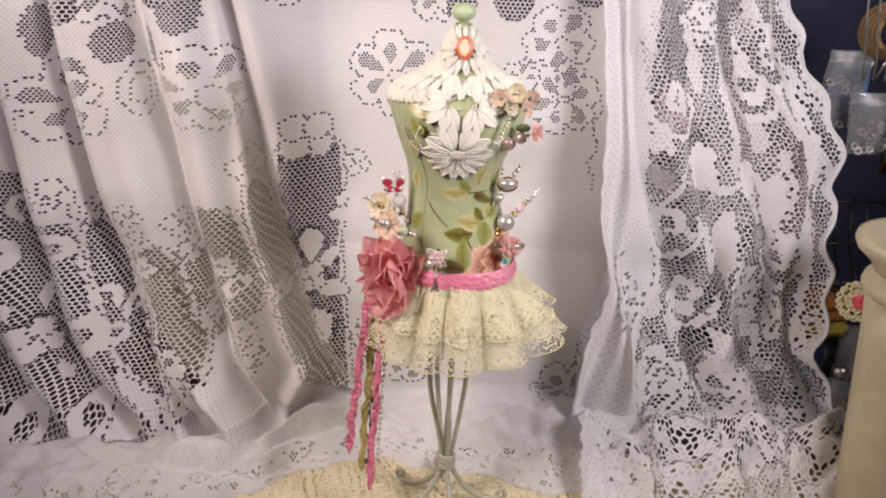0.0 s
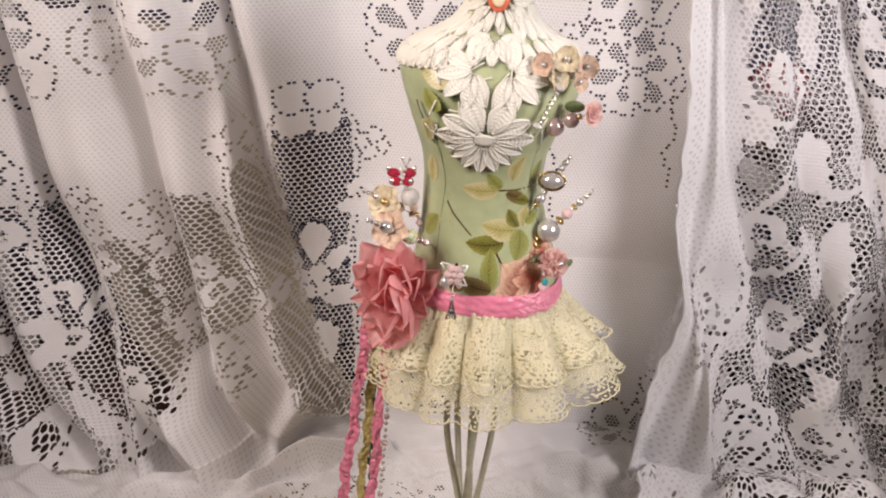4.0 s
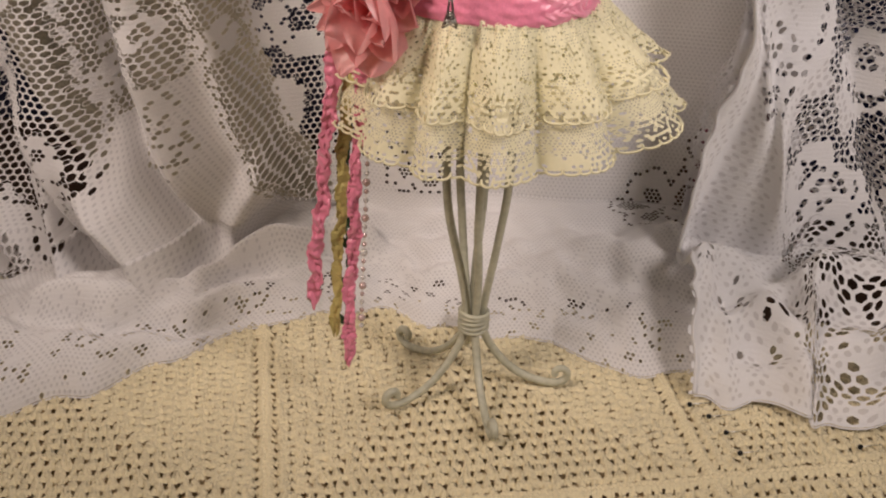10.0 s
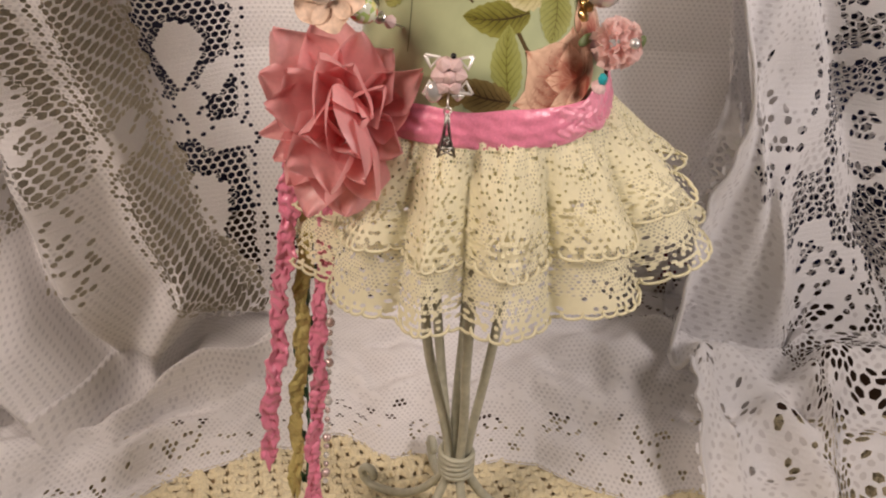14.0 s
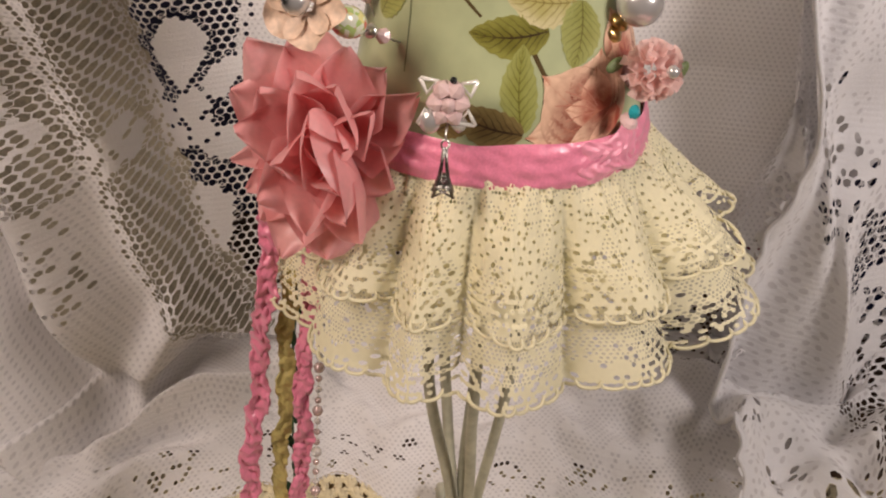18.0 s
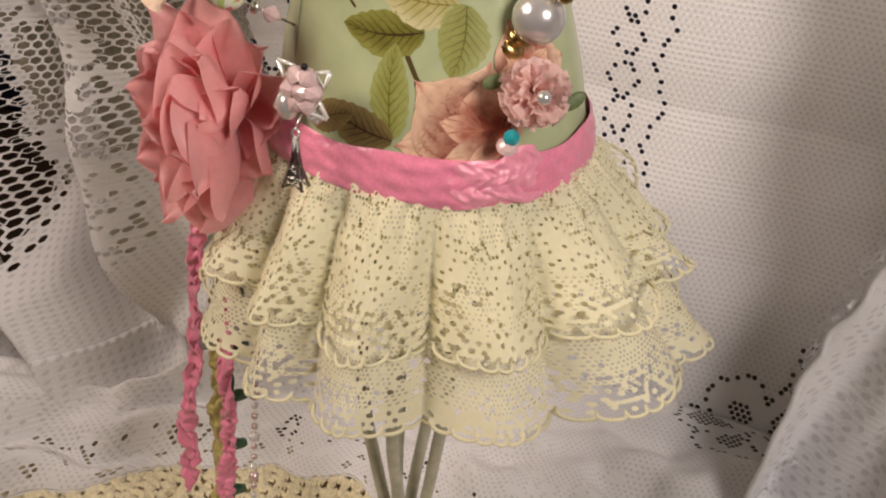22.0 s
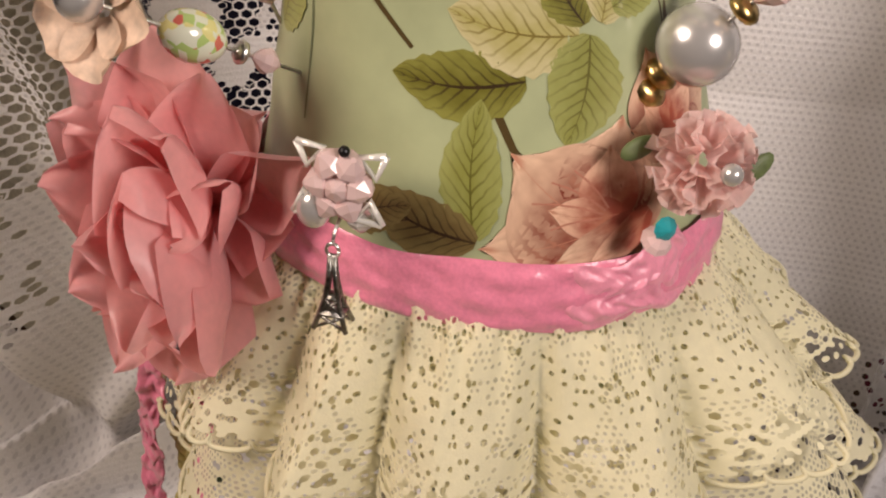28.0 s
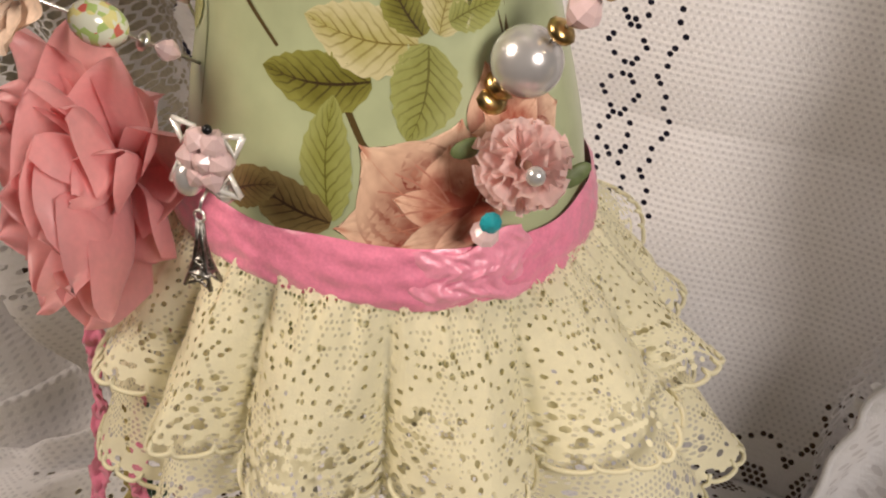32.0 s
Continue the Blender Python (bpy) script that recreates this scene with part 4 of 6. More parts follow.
def leaf_paint(name, inner, outer, vein, rib=0.030, pitch=9.0, along=False):
    """Printed leaf: v across, u along; midrib, slanted side veins, paler rim."""
    m = bpy.data.materials.new(name)
    m.use_nodes = True
    nt = m.node_tree
    b = nt.nodes["Principled BSDF"]
    b.inputs["Roughness"].default_value = 0.34
    b.inputs["Coat Weight"].default_value = 0.25
    uv = node(nt, "ShaderNodeUVMap")
    sep = node(nt, "ShaderNodeSeparateXYZ")
    nz = node(nt, "ShaderNodeTexNoise")
    nz.inputs["Scale"].default_value = 5
    nt.links.new(uv.outputs[0], sep.inputs[0])
    nt.links.new(uv.outputs[0], nz.inputs["Vector"])

    def calc(op, a, c):
        n = node(nt, "ShaderNodeMath")
        n.operation = op
        for k, q in enumerate((a, c)):
            if isinstance(q, (int, float)):
                n.inputs[k].default_value = q
            elif q is not None:
                nt.links.new(q, n.inputs[k])
        return n.outputs[0]

    off = calc("ABSOLUTE", calc("SUBTRACT", sep.outputs[1], 0.5), None)
    wave = calc("SINE", calc("MULTIPLY", calc("ADD", calc("SUBTRACT", sep.outputs[0], calc("MULTIPLY", off, 0.55)), calc("MULTIPLY", nz.outputs["Fac"], 0.05)), pitch * 6.283), None)
    side = calc("MULTIPLY", calc("SMOOTH_MAX", calc("MULTIPLY", calc("SUBTRACT", wave, 0.62), 2.6), 0.0), calc("SUBTRACT", 1.0, calc("MULTIPLY", off, 1.7)))
    mid = calc("LESS_THAN", off, calc("MULTIPLY", calc("SUBTRACT", 1.15, sep.outputs[0]), rib))
    lines = calc("MINIMUM", calc("ADD", side, mid), 1.0)
    grad = node(nt, "ShaderNodeMix")
    grad.data_type = "RGBA"
    grad.inputs[6].default_value, grad.inputs[7].default_value = (*inner, 1), (*outer, 1)
    nt.links.new(calc("ADD", calc("SUBTRACT", calc("MULTIPLY", sep.outputs[0], 1.5), 0.42) if along else calc("MULTIPLY", off, 1.5), calc("MULTIPLY", calc("SUBTRACT", nz.outputs["Fac"], 0.5), 0.9)), grad.inputs[0])
    out = node(nt, "ShaderNodeMix")
    out.data_type = "RGBA"
    out.inputs[7].default_value = (*vein, 1)
    nt.links.new(lines, out.inputs[0])
    nt.links.new(grad.outputs[2], out.inputs[6])
    nt.links.new(out.outputs[2], b.inputs["Base Color"])
    return m


PRINTS = [
    leaf_paint("print_dark_olive_leaf", (0.14, 0.13, 0.02), (0.30, 0.30, 0.07), (0.045, 0.028, 0.012)),
    leaf_paint("print_pale_leaf", (0.42, 0.38, 0.13), (0.66, 0.60, 0.36), (0.22, 0.17, 0.04), 0.016),
    leaf_paint("print_olive_leaf", (0.25, 0.26, 0.06), (0.36, 0.38, 0.13), (0.12, 0.11, 0.02), 0.02),
    leaf_paint("print_brown_leaf", (0.13, 0.085, 0.03), (0.25, 0.19, 0.07), (0.035, 0.018, 0.01)),
    leaf_paint("print_peach_petal", (0.24, 0.05, 0.03), (0.84, 0.58, 0.40), (0.55, 0.24, 0.15), 0.006, 1.3, True),
    leaf_paint("print_coral_petal", (0.34, 0.07, 0.04), (0.86, 0.56, 0.39), (0.50, 0.20, 0.12), 0.012, 1.3, True),
    surface("print_brown_stem", (0.10, 0.065, 0.02), 0.4, dark=0.6),
    surface("print_grey_seam", (0.20, 0.23, 0.12), 0.5, dark=0.7),
    surface("print_red_vein", (0.52, 0.21, 0.14), 0.4, dark=0.7),
]
layer = [0]


def printed(th, z, turn, length, width, slot, shape="leaf"):
    """A leaf or petal of the print, wrapped on the torso; th, z is its foot, turn its direction."""
    layer[0] += 1
    off = 0.00004 + 0.0000045 * layer[0]
    R = float(curve(z, BA))
    rows, cols = 16, 8
    ca, sa = math.cos(turn), math.sin(turn)
    grid = []
    bm = bmesh.new()
    uvl = bm.loops.layers.uv.new("UVMap")
    for i in range(rows + 1):
        t = i / rows
        if shape == "leaf":
            w = width * 0.5 * math.sin(math.pi * min(1, 0.04 + 0.96 * t ** 0.85)) ** 0.75 * (1 + 0.07 * math.sin(t * 44))
        else:
            w = width * 0.5 * math.sin(math.pi * (0.10 + 0.86 * t)) ** 0.60 * (1 + 0.03 * math.sin(t * 9)) * (1 - 0.97 * t ** 5) ** 0.5
        row = []
        for j in range(cols + 1):
            s = 2 * j / cols - 1
            bend = 0.06 * length * math.sin(math.pi * t)
            a = length * t - (0.10 * width * s * s * t if shape != "leaf" else 0)
            b = w * s + bend
            q = skin(th + (a * ca - b * sa) / R, z + a * sa + b * ca, off)
            row.append((bm.verts.new(q), t, (s + 1) / 2))
        grid.append(row)
    for r0, r1 in zip(grid, grid[1:]):
        for j in range(cols):
            quad = (r0[j], r1[j], r1[j + 1], r0[j + 1])
            try:
                f = bm.faces.new([q[0] for q in quad])
            except ValueError:
                continue
            for lp, q in zip(f.loops, quad):
                lp[uvl].uv = (q[1], q[2])
    part("printed_" + shape, bm, PRINTS[slot], dress_form)


def stroke(points, width, slot):
    pts = np.array(points, float)
    t = np.linspace(0, 1, 18)
    tt = np.linspace(0, 1, len(pts))
    th, z = np.interp(t, tt, pts[:, 0]), np.interp(t, tt, pts[:, 1])
    last = None
    layer[0] += 1
    bm = bmesh.new()
    for k in range(18):
        d = np.array([(th[min(k + 1, 17)] - th[max(k - 1, 0)]) * 0.035, z[min(k + 1, 17)] - z[max(k - 1, 0)]])
        d = d / np.linalg.norm(d)
        w = width * 0.5 * (1 - 0.3 * t[k])
        a = bm.verts.new(skin(th[k] - d[1] * w / 0.035, z[k] + d[0] * w, 0.00004 + (0.00022 if slot == RE else 0)))
        b = bm.verts.new(skin(th[k] + d[1] * w / 0.035, z[k] - d[0] * w, 0.00004 + (0.00022 if slot == RE else 0)))
        if last:
            bm.faces.new((last[0], last[1], b, a))
        last = (a, b)
    part("printed_stem", bm, PRINTS[slot], dress_form)


DO, PA, OL, BR, PE, CO, ST, SE, RE = range(9)
stroke([(-0.55, 0.262), (-0.44, 0.2558), (-0.30, 0.2505), (-0.15, 0.2450)], 0.0011, ST)
stroke([(0.20, 0.2375), (0.27, 0.2314), (0.35, 0.2283)], 0.0013, ST)
stroke([(0.23, 0.2707), (0.55, 0.2705), (0.87, 0.2711)], 0.0011, ST)
stroke([(1.06, 0.262), (1.05, 0.252), (1.08, 0.240)], 0.0022, ST)
stroke([(-0.76, 0.3108), (-0.68, 0.2982), (-0.635, 0.2838), (-0.59, 0.2729), (-0.62, 0.262), (-0.69, 0.2481), (-0.70, 0.228)], 0.0006, SE)
stroke([(0.78, 0.3023), (0.84, 0.285), (0.84, 0.2716)], 0.0006, SE)
stroke([(-0.82, 0.316), (-0.74, 0.305), (-0.69, 0.293)], 0.0012, ST)
printed(0.33, 0.2420, math.pi + 0.05, 0.0200, 0.0110, DO)
printed(0.57, 0.2485, math.pi - 0.16, 0.0190, 0.0125, PA)
printed(0.62, 0.2485, -1.85, 0.0170, 0.0115, OL)
printed(0.12, 0.2165, 1.53, 0.0225, 0.0100, OL)
printed(0.13, 0.2160, 2.85, 0.0200, 0.0105, BR)
printed(-0.42, 0.2150, 0.45, 0.0130, 0.0080, BR)
printed(0.22, 0.2140, 0.1, 0.0070, 0.0055, DO)
printed(0.60, 0.2500, 2.0, 0.0110, 0.0075, DO)
printed(0.68, 0.2500, 1.1, 0.0120, 0.0080, PA)
printed(0.74, 0.2520, 0.25, 0.0110, 0.0070, OL)
printed(0.29, 0.2711, math.pi, 0.0190, 0.0105, PA)
printed(0.33, 0.2720, 2.3, 0.0110, 0.0070, OL)
printed(0.50, 0.2760, 1.3, 0.0150, 0.0080, PA)
printed(0.42, 0.2690, -0.55, 0.0150, 0.0070, BR)
printed(0.60, 0.2650, -0.3, 0.0090, 0.0060, DO)
printed(0.95, 0.2720, 1.3, 0.0140, 0.0080, OL)
printed(-0.33, 0.3311, math.pi, 0.0200, 0.0130, PA)
printed(-0.50, 0.3130, 2.2, 0.0130, 0.0085, OL)
printed(-0.42, 0.3126, -1.4, 0.0090, 0.0055, BR)
printed(-0.46, 0.3050, -1.9, 0.0110, 0.0070, DO)
printed(-0.80, 0.2950, 1.1, 0.0150, 0.0090, PA)
printed(-0.90, 0.2700, 1.4, 0.0160, 0.0090, PA)
printed(0.90, 0.3150, -1.2, 0.0140, 0.0080, OL)
printed(-1.00, 0.2400, 0.9, 0.0160, 0.0100, OL)
for a, ln, wd, sl, dth, dz in ((0.5, 0.0150, 0.0160, PE, 0, 0), (1.35, 0.0170, 0.0180, PE, 0, 0), (3.35, 0.0215, 0.0150, PE, 0.02, 0.000), (2.45, 0.0215, 0.0240, PE, 0.02, -0.002), (1.6, 0.0120, 0.0110, CO, 0.03, 0.0005), (3.0, 0.0120, 0.0075, CO, 0.05, 0.001),
                              (3.55, 0.0150, 0.0075, PE, 0.13, -0.0005), (3.75, 0.0135, 0.0060, CO, 0.20, 0.0005)):
    printed(0.65 + dth, 0.2195 + dz, a, ln, wd, sl, "petal")
for k in range(4):
    a, ln = 2.0 + 0.33 * k, 0.0090 + 0.0035 * ((k * 7) % 3) / 2
    stroke([(0.67 + (0.002 + ln * t) * math.cos(a + 0.25 * t) / 0.0425, 0.2200 + (0.002 + ln * t) * math.sin(a + 0.25 * t)) for t in (0.0, 0.35, 0.7, 1.0)], 0.0004, RE)
for a, ln, wd, sl in ((1.9, 0.0150, 0.0150, PE), (1.1, 0.0170, 0.0160, PE), (0.2, 0.0140, 0.0150, PE), (-0.9, 0.0130, 0.0140, PE), (2.9, 0.0100, 0.0090, PE), (2.4, 0.0090, 0.0060, CO), (1.5, 0.0110, 0.0060, CO), (0.7, 0.0090, 0.0060, CO), (-0.3, 0.0080, 0.0060, CO)):
    printed(1.03, 0.2310, a, ln, wd, sl, "petal")
settle(dress_form)

# wire stand
stand = thing("wire_stand", (0.0205, 0.727, 0.0), "sage painted wire stand with curled feet on the crocheted cloth", "stand")
for ang, close in ((2, 0.80), (98, 0.95), (143, 1.0), (214, 1.0), (285, 1.0)):
    pr = np.array([(0.0163, 0.186), (0.0166, 0.165), (0.0167, 0.145), (0.0165, 0.124), (0.0154, 0.104), (0.0112, 0.084), (0.0062, 0.061), (0.0042, 0.046), (0.0037, 0.040),
                   (0.0050, 0.033), (0.0092, 0.0245), (0.0160, 0.0155), (0.0240, 0.0085), (0.0325, 0.0048), (0.0405, 0.0030), (0.0460, 0.0040), (0.0488, 0.0078),
                   (0.0475, 0.0118), (0.0440, 0.0127), (0.0415, 0.0102), (0.0424, 0.0080)])
    t = np.linspace(0, len(pr) - 1, 84)
    rr, zz = np.interp(t, range(len(pr)), pr[:, 0]), np.interp(t, range(len(pr)), pr[:, 1])
    ker = np.ones(5) / 5
    rr[2:-2], zz[2:-2] = np.convolve(rr, ker, "valid"), np.convolve(zz, ker, "valid")
    high = smoothstep(0.045, 0.10, zz)
    tw = radians(ang) - 0.26 * high
    rr = rr * (1 + (close - 1) * high)
    path = [(0.0205 + r * math.cos(w), 0.727 + r * math.sin(w), z) for r, z, w in zip(rr, zz, tw)]
    part("leg", tube(bmesh.new(), path, np.interp(t, [0, 60, 84], [0.0021, 0.0020, 0.0016]), 12, 0.85), M_WIRE, stand)
bm = bmesh.new()
for k in range(5):
    zc = 0.0365 + 0.0021 * k
    ring = [(0.0205 + 0.0066 * math.cos(a), 0.727 + 0.0066 * math.sin(a), zc + 0.0007 * math.sin(a + k)) for a in np.linspace(0, 2 * math.pi, 25)]
    tube(bm, ring, 0.00120, 8)
part("binding_wire", bm, M_WIRE, stand, "wire wound round the five legs")
settle(stand)

# ---- lace skirt ----
def skirt_shape(length, z0, wave, seed, grow):
    def shape(u, s):
        u = u + 0.0004 * ripple(u, s, seed * 10 + 5, 0.006)
        th = u / 0.06
        lean = 0.40 + grow + 0.40 * np.exp(-((th - 1.45) / 0.55) ** 2) + 0.05 * np.exp(-((th + 1.5) / 0.6) ** 2) + 0.42 * smoothstep(1.7, 2.7, np.abs(th))
        k = np.clip(s / length, 0, 1.2)
        arg = 6.4 * th + 0.35 * np.sin(3 * th + 1.0) + 0.25 * np.sin(5 * th + 2.0) + 0.55
        lobe = np.abs(np.sin(arg)) ** 0.55
        fold = (1.7 * lobe - 1.0) * (0.8 + 0.25 * np.sin(2 * th + 1.0))
        pinch = np.cos(48 * th + 2.2 * np.sin(3 * th + 1.0) + 2.0) + 0.6 * np.cos(83 * th + seed)
        a, b = 0.0432, 0.0400
        r = s * np.sin(lean) + wave * fold * (np.maximum(s, 0) / 0.043) ** 0.9 + 0.0007 * pinch * np.exp(-s / 0.012) + 0.0006 * ripple(u, s, seed * 10 + 7, 0.02)
        r = np.maximum(r, 0.0008 + 0.0030 * k)
        sag = s * np.cos(lean * (0.75 + 0.25 * k)) + 0.0012 * np.sin(3 * th + seed) * k
        swing = 0.0022 * k * np.sin(2 * arg)
        x = 0.0213 + (a + r) * np.sin(th) + swing * np.cos(th)
        y = 0.727 - (b + r) * np.cos(th) + swing * np.sin(th)
        return np.stack([x, y, z0 - sag + 0.0012 * fold * k], -1)
    return shape


def lace_tier(name, length, z0, wave, seed, grow, parent, label, sheer=0.0):
    """Fine cotton lace: a close ground pricked with small openings, rosettes, and a border of wide round eyes ending in picot loops."""
    p, h = 0.00135, 0.00115
    full = 0.06 * math.pi
    ii, jj, u, s = sites(-full, full, 0.0, length, p, h)
    hole = np.zeros(len(u))
    dice, vary = np.random.RandomState(int(seed * 10)).rand(2, len(u))
    rim = length - 0.0022
    loose = ripple(u, s, seed + 80, 0.012)
    hole[:] = np.where(dice > 0.6, 0.45, 0.0) if sheer == 0 else np.where(dice < 0.8, 0.55, 0.0)
    hole[(dice < (0.26 - 0.1 * sheer) + 0.16 * loose)] = 0.57
    hole[(dice < (0.05 - 0.03 * sheer) + 0.10 * loose)] = 0.62
    lower = s / length
    row = np.round(s / 0.0026).astype(int)
    col = np.round(u / 0.0029 - 0.5 * (row % 2)).astype(int)
    toss = np.sin(col * 12.9898 + row * 78.233 + seed) * 43758.5453
    toss = toss - np.floor(toss)
    d = np.hypot(u - (col + 0.5 * (row % 2)) * 0.0029 - 0.0008 * (toss - 0.5), s - row * 0.0026 - 0.0007 * np.sin(9 * toss))
    netted = (loose > 0.40 - 0.55 * lower) & (d < (0.00066 + 0.00042 * toss) * (0.80 + 0.25 * lower)) & (s > 0.003) & (s < length - 0.0140)
    hole[(s < 0.004) & (dice < 0.35)] = 0.64
    gone = netted & (toss > 0.15 + 0.60 * sheer)
    n = int(2 * full / 0.0165)
    for k in range(n):
        cu = -full + 2 * full * (k + 0.5) / n + 0.002 * math.sin(5 * k)
        cv = (0.46 + 0.14 * (k % 2)) * (length - 0.008)
        rho, ph = np.hypot(u - cu, s - cv), np.arctan2(s - cv, u - cu)
        hole[rho < 0.0080] = 0.0
        gone &= rho > 0.0078 + 0.0006 * np.sin(6 * ph)
        hole[(np.abs(rho - 0.0063) < 0.0007) & (np.sin(14 * ph) > 0.0)] = 0.70
        hole[(np.abs(rho - 0.0040) < 0.0006) & (np.sin(10 * ph) > 0.1)] = 0.62
        hole[rho < 0.0010] = 0.66
    eye = 0.0033
    m = int(2 * full / eye)
    for row, off, size in ((0, 0.0036, 0.00155), (1, 0.0066, 0.00135), (2, 0.0095, 0.00110), (3, 0.0121, 0.00090)):
        q = (u + full) * m / (2 * full) + 0.5 * (row % 2)
        d = np.hypot((q - np.floor(q) - 0.5) * 2 * full / m, s - (length - off) + 0.0006 * np.sin(u * 260))
        band = np.abs(s - (length - off)) < 0.0016
        hole[band & (row < 2)] = 0.0
        gone |= band & (d < size * (1 - 0.16 * sheer) * (0.85 + 0.4 * np.sin(u * 90 + seed)))
    hole = np.where(hole > 0.6, np.maximum(0.6, hole - 0.06 + 0.16 * vary), hole)
    ok = (s < rim) & ~gone
    shape = skirt_shape(length, z0, wave, seed, grow)
    bm = bmesh.new()
    lobes = int(2 * full / 0.0044)
    a = np.linspace(0, lobes * math.pi, lobes * 12 + 1)
    uc = -full + 2 * full * a / (lobes * math.pi) - 0.0006 * np.sin(2 * a)
    sc = rim - 0.0004 + 0.0024 * np.abs(np.sin(a)) ** 0.55
    tube(bm, shape(uc, sc), 0.00058, 5)
    part("looped_edge", bm, M_CREAM, parent, "scalloped loops of cream cord")
    return link(name, net_mesh(name, ii[ok], jj[ok], p, h, hole[ok], shape, [M_CREAM, M_CREAM_GAUZE]), parent, label)


skirt = thing("lace_skirt", (0.0213, 0.727, 0.204), "two-tiered cream lace skirt gathered under the pink ribbon", "skirt")
lace_tier("upper_tier", 0.0400, 0.2045, 0.0108, 1.0, 0.05, skirt, "shorter cream lace ruffle with a looped edge")
lace_tier("lower_tier", 0.0600, 0.2030, 0.0060, 2.3, -0.07, skirt, "longer sheer cream lace ruffle with a looped edge", 1.0)
settle(skirt)

# ---- ribbon belt ----
TB, ZB = np.meshgrid(np.linspace(0, 2 * math.pi, 520, endpoint=False), np.linspace(-0.0060, 0.0060, 17))
wide = 1 + 0.04 * np.sin(5 * TB) + 0.02 * np.sin(13 * TB + 1)
crease = 0.00026 * ripple(TB * 0.042, ZB * 1.6, 91, 0.0080) + 0.00016 * ripple(TB * 0.042, ZB * 2.2, 92, 0.0030) + 0.00016 * np.sin(ZB * 1500 + 2.5 * np.sin(4 * TB) + 1.5 * np.sin(9 * TB))
swell = 0.0011 * np.sqrt(np.clip(1 - (ZB / 0.0061) ** 2, 0, 1))
P = skin(TB, 0.2075 + ZB * wide) + skin_normal(TB, 0.2075 + 0 * ZB) * (0.0011 + swell + crease * (swell > 0.0002))[..., None]
P[..., 2] += 0.0003 * np.sin(TB * 9)
belt = link("ribbon_belt", grid_mesh("ribbon_belt", P, M_SATIN, wrap=True))
tagged(belt, "crinkled bright pink satin ribbon round the hips", "ribbon")
TT, TZ = np.meshgrid(np.linspace(0, 1, 64), np.linspace(-1, 1, 24))
tail_th = 0.50 + 0.52 * TT + 0.03 * np.sin(TZ * 5)
tail_half = 0.0047 + 0.0011 * np.sin(TT * 9 + 1) + 0.0020 * TT
ruck = 0.00040 * ripple(TT * 0.026, TZ * 0.006, 95, 0.0061) + 0.00034 * ripple(TT * 0.026 + TZ * 0.002, TZ * 0.006 - TT * 0.004, 96, 0.0037) - 0.00030 * np.abs(ripple(TT * 0.026, TZ * 0.006 + TT * 0.007, 97, 0.0046))
ruck = 0.0014 + 0.0010 * np.sin(math.pi * TT) ** 0.4 + (ruck + 0.0006) * np.sqrt(np.clip((1 - TZ ** 4) * np.sin(math.pi * np.clip(TT, 0.02, 0.98)) ** 0.5, 0, 1))
P = skin(tail_th, 0.2072 + 0.0024 * TT + TZ * tail_half) + skin_normal(tail_th, 0.2075 + 0 * TZ) * ruck[..., None]
link("ribbon_tail", grid_mesh("ribbon_tail", P, M_SATIN_PALE), belt, "crumpled paler pink ribbon end tucked over the belt")


# ---- big fabric flower ----
def frame_at(at, normal, up=(0, 0, 1)):
    n = Vector(normal).normalized()
    x = Vector(up).cross(n).normalized()
    y = n.cross(x)
    m = Matrix((x, y, n)).transposed().to_4x4()
    m.translation = at
    return m


flower = thing("fabric_flower", (-0.030, 0.690, 0.212), "large dusty pink satin fabric flower with pointed folded petals", "flower")
fm = frame_at((-0.0215, 0.6960, 0.2095), (-0.20, -0.95, 0.20))


def fabric_petal(turn, rise, length, width, fold, point, curl, bend, seed):
    """A cut satin petal: turn is its direction, rise its lift from the flower's plane; creased along its middle, one edge curled over."""
    rng = random.Random(seed)
    k1, k2, k3 = (rng.uniform(0, 6.28) for _ in range(3))
    rows, cols = 19, 15
    P = np.zeros((rows, cols, 3))
    r = h = 0.0
    for i in range(rows):
        t = i / (rows - 1)
        el = rise + bend * t * t
        if i:
            r, h = r + length / (rows - 1) * math.cos(el), h + length / (rows - 1) * math.sin(el)
        w = width * 0.5 * ((t / 0.6) ** 0.75 if t < 0.6 else max(0.0, (1 - t) / 0.4) ** (0.42 + 0.58 * point)) + 0.0008
        for j in range(cols):
            q = 2 * j / (cols - 1) - 1
            up = fold * w * (abs(q) ** 1.7 - 0.32) + curl * w * max(0.0, q) ** 2.5 - 0.4 * curl * w * max(0.0, -q) ** 2
            up = up + 0.0012 * t * math.sin(3.3 * q + k1) + 0.0008 * t * math.sin(7 * t + 4 * q + k2)
            b = w * q * (1 - 0.30 * fold * abs(q)) - 0.55 * curl * w * max(0.0, q) ** 3 + 0.0010 * t * math.sin(5 * t + k3)
            P[i, j] = (r - math.sin(el) * up, b, h + math.cos(el) * up)
    m = fm @ Matrix.Rotation(radians(turn), 4, "Z")
    link("petal", grid_mesh("petal", np.array([[m @ Vector(v) for v in row] for row in P]), M_PETAL), flower)


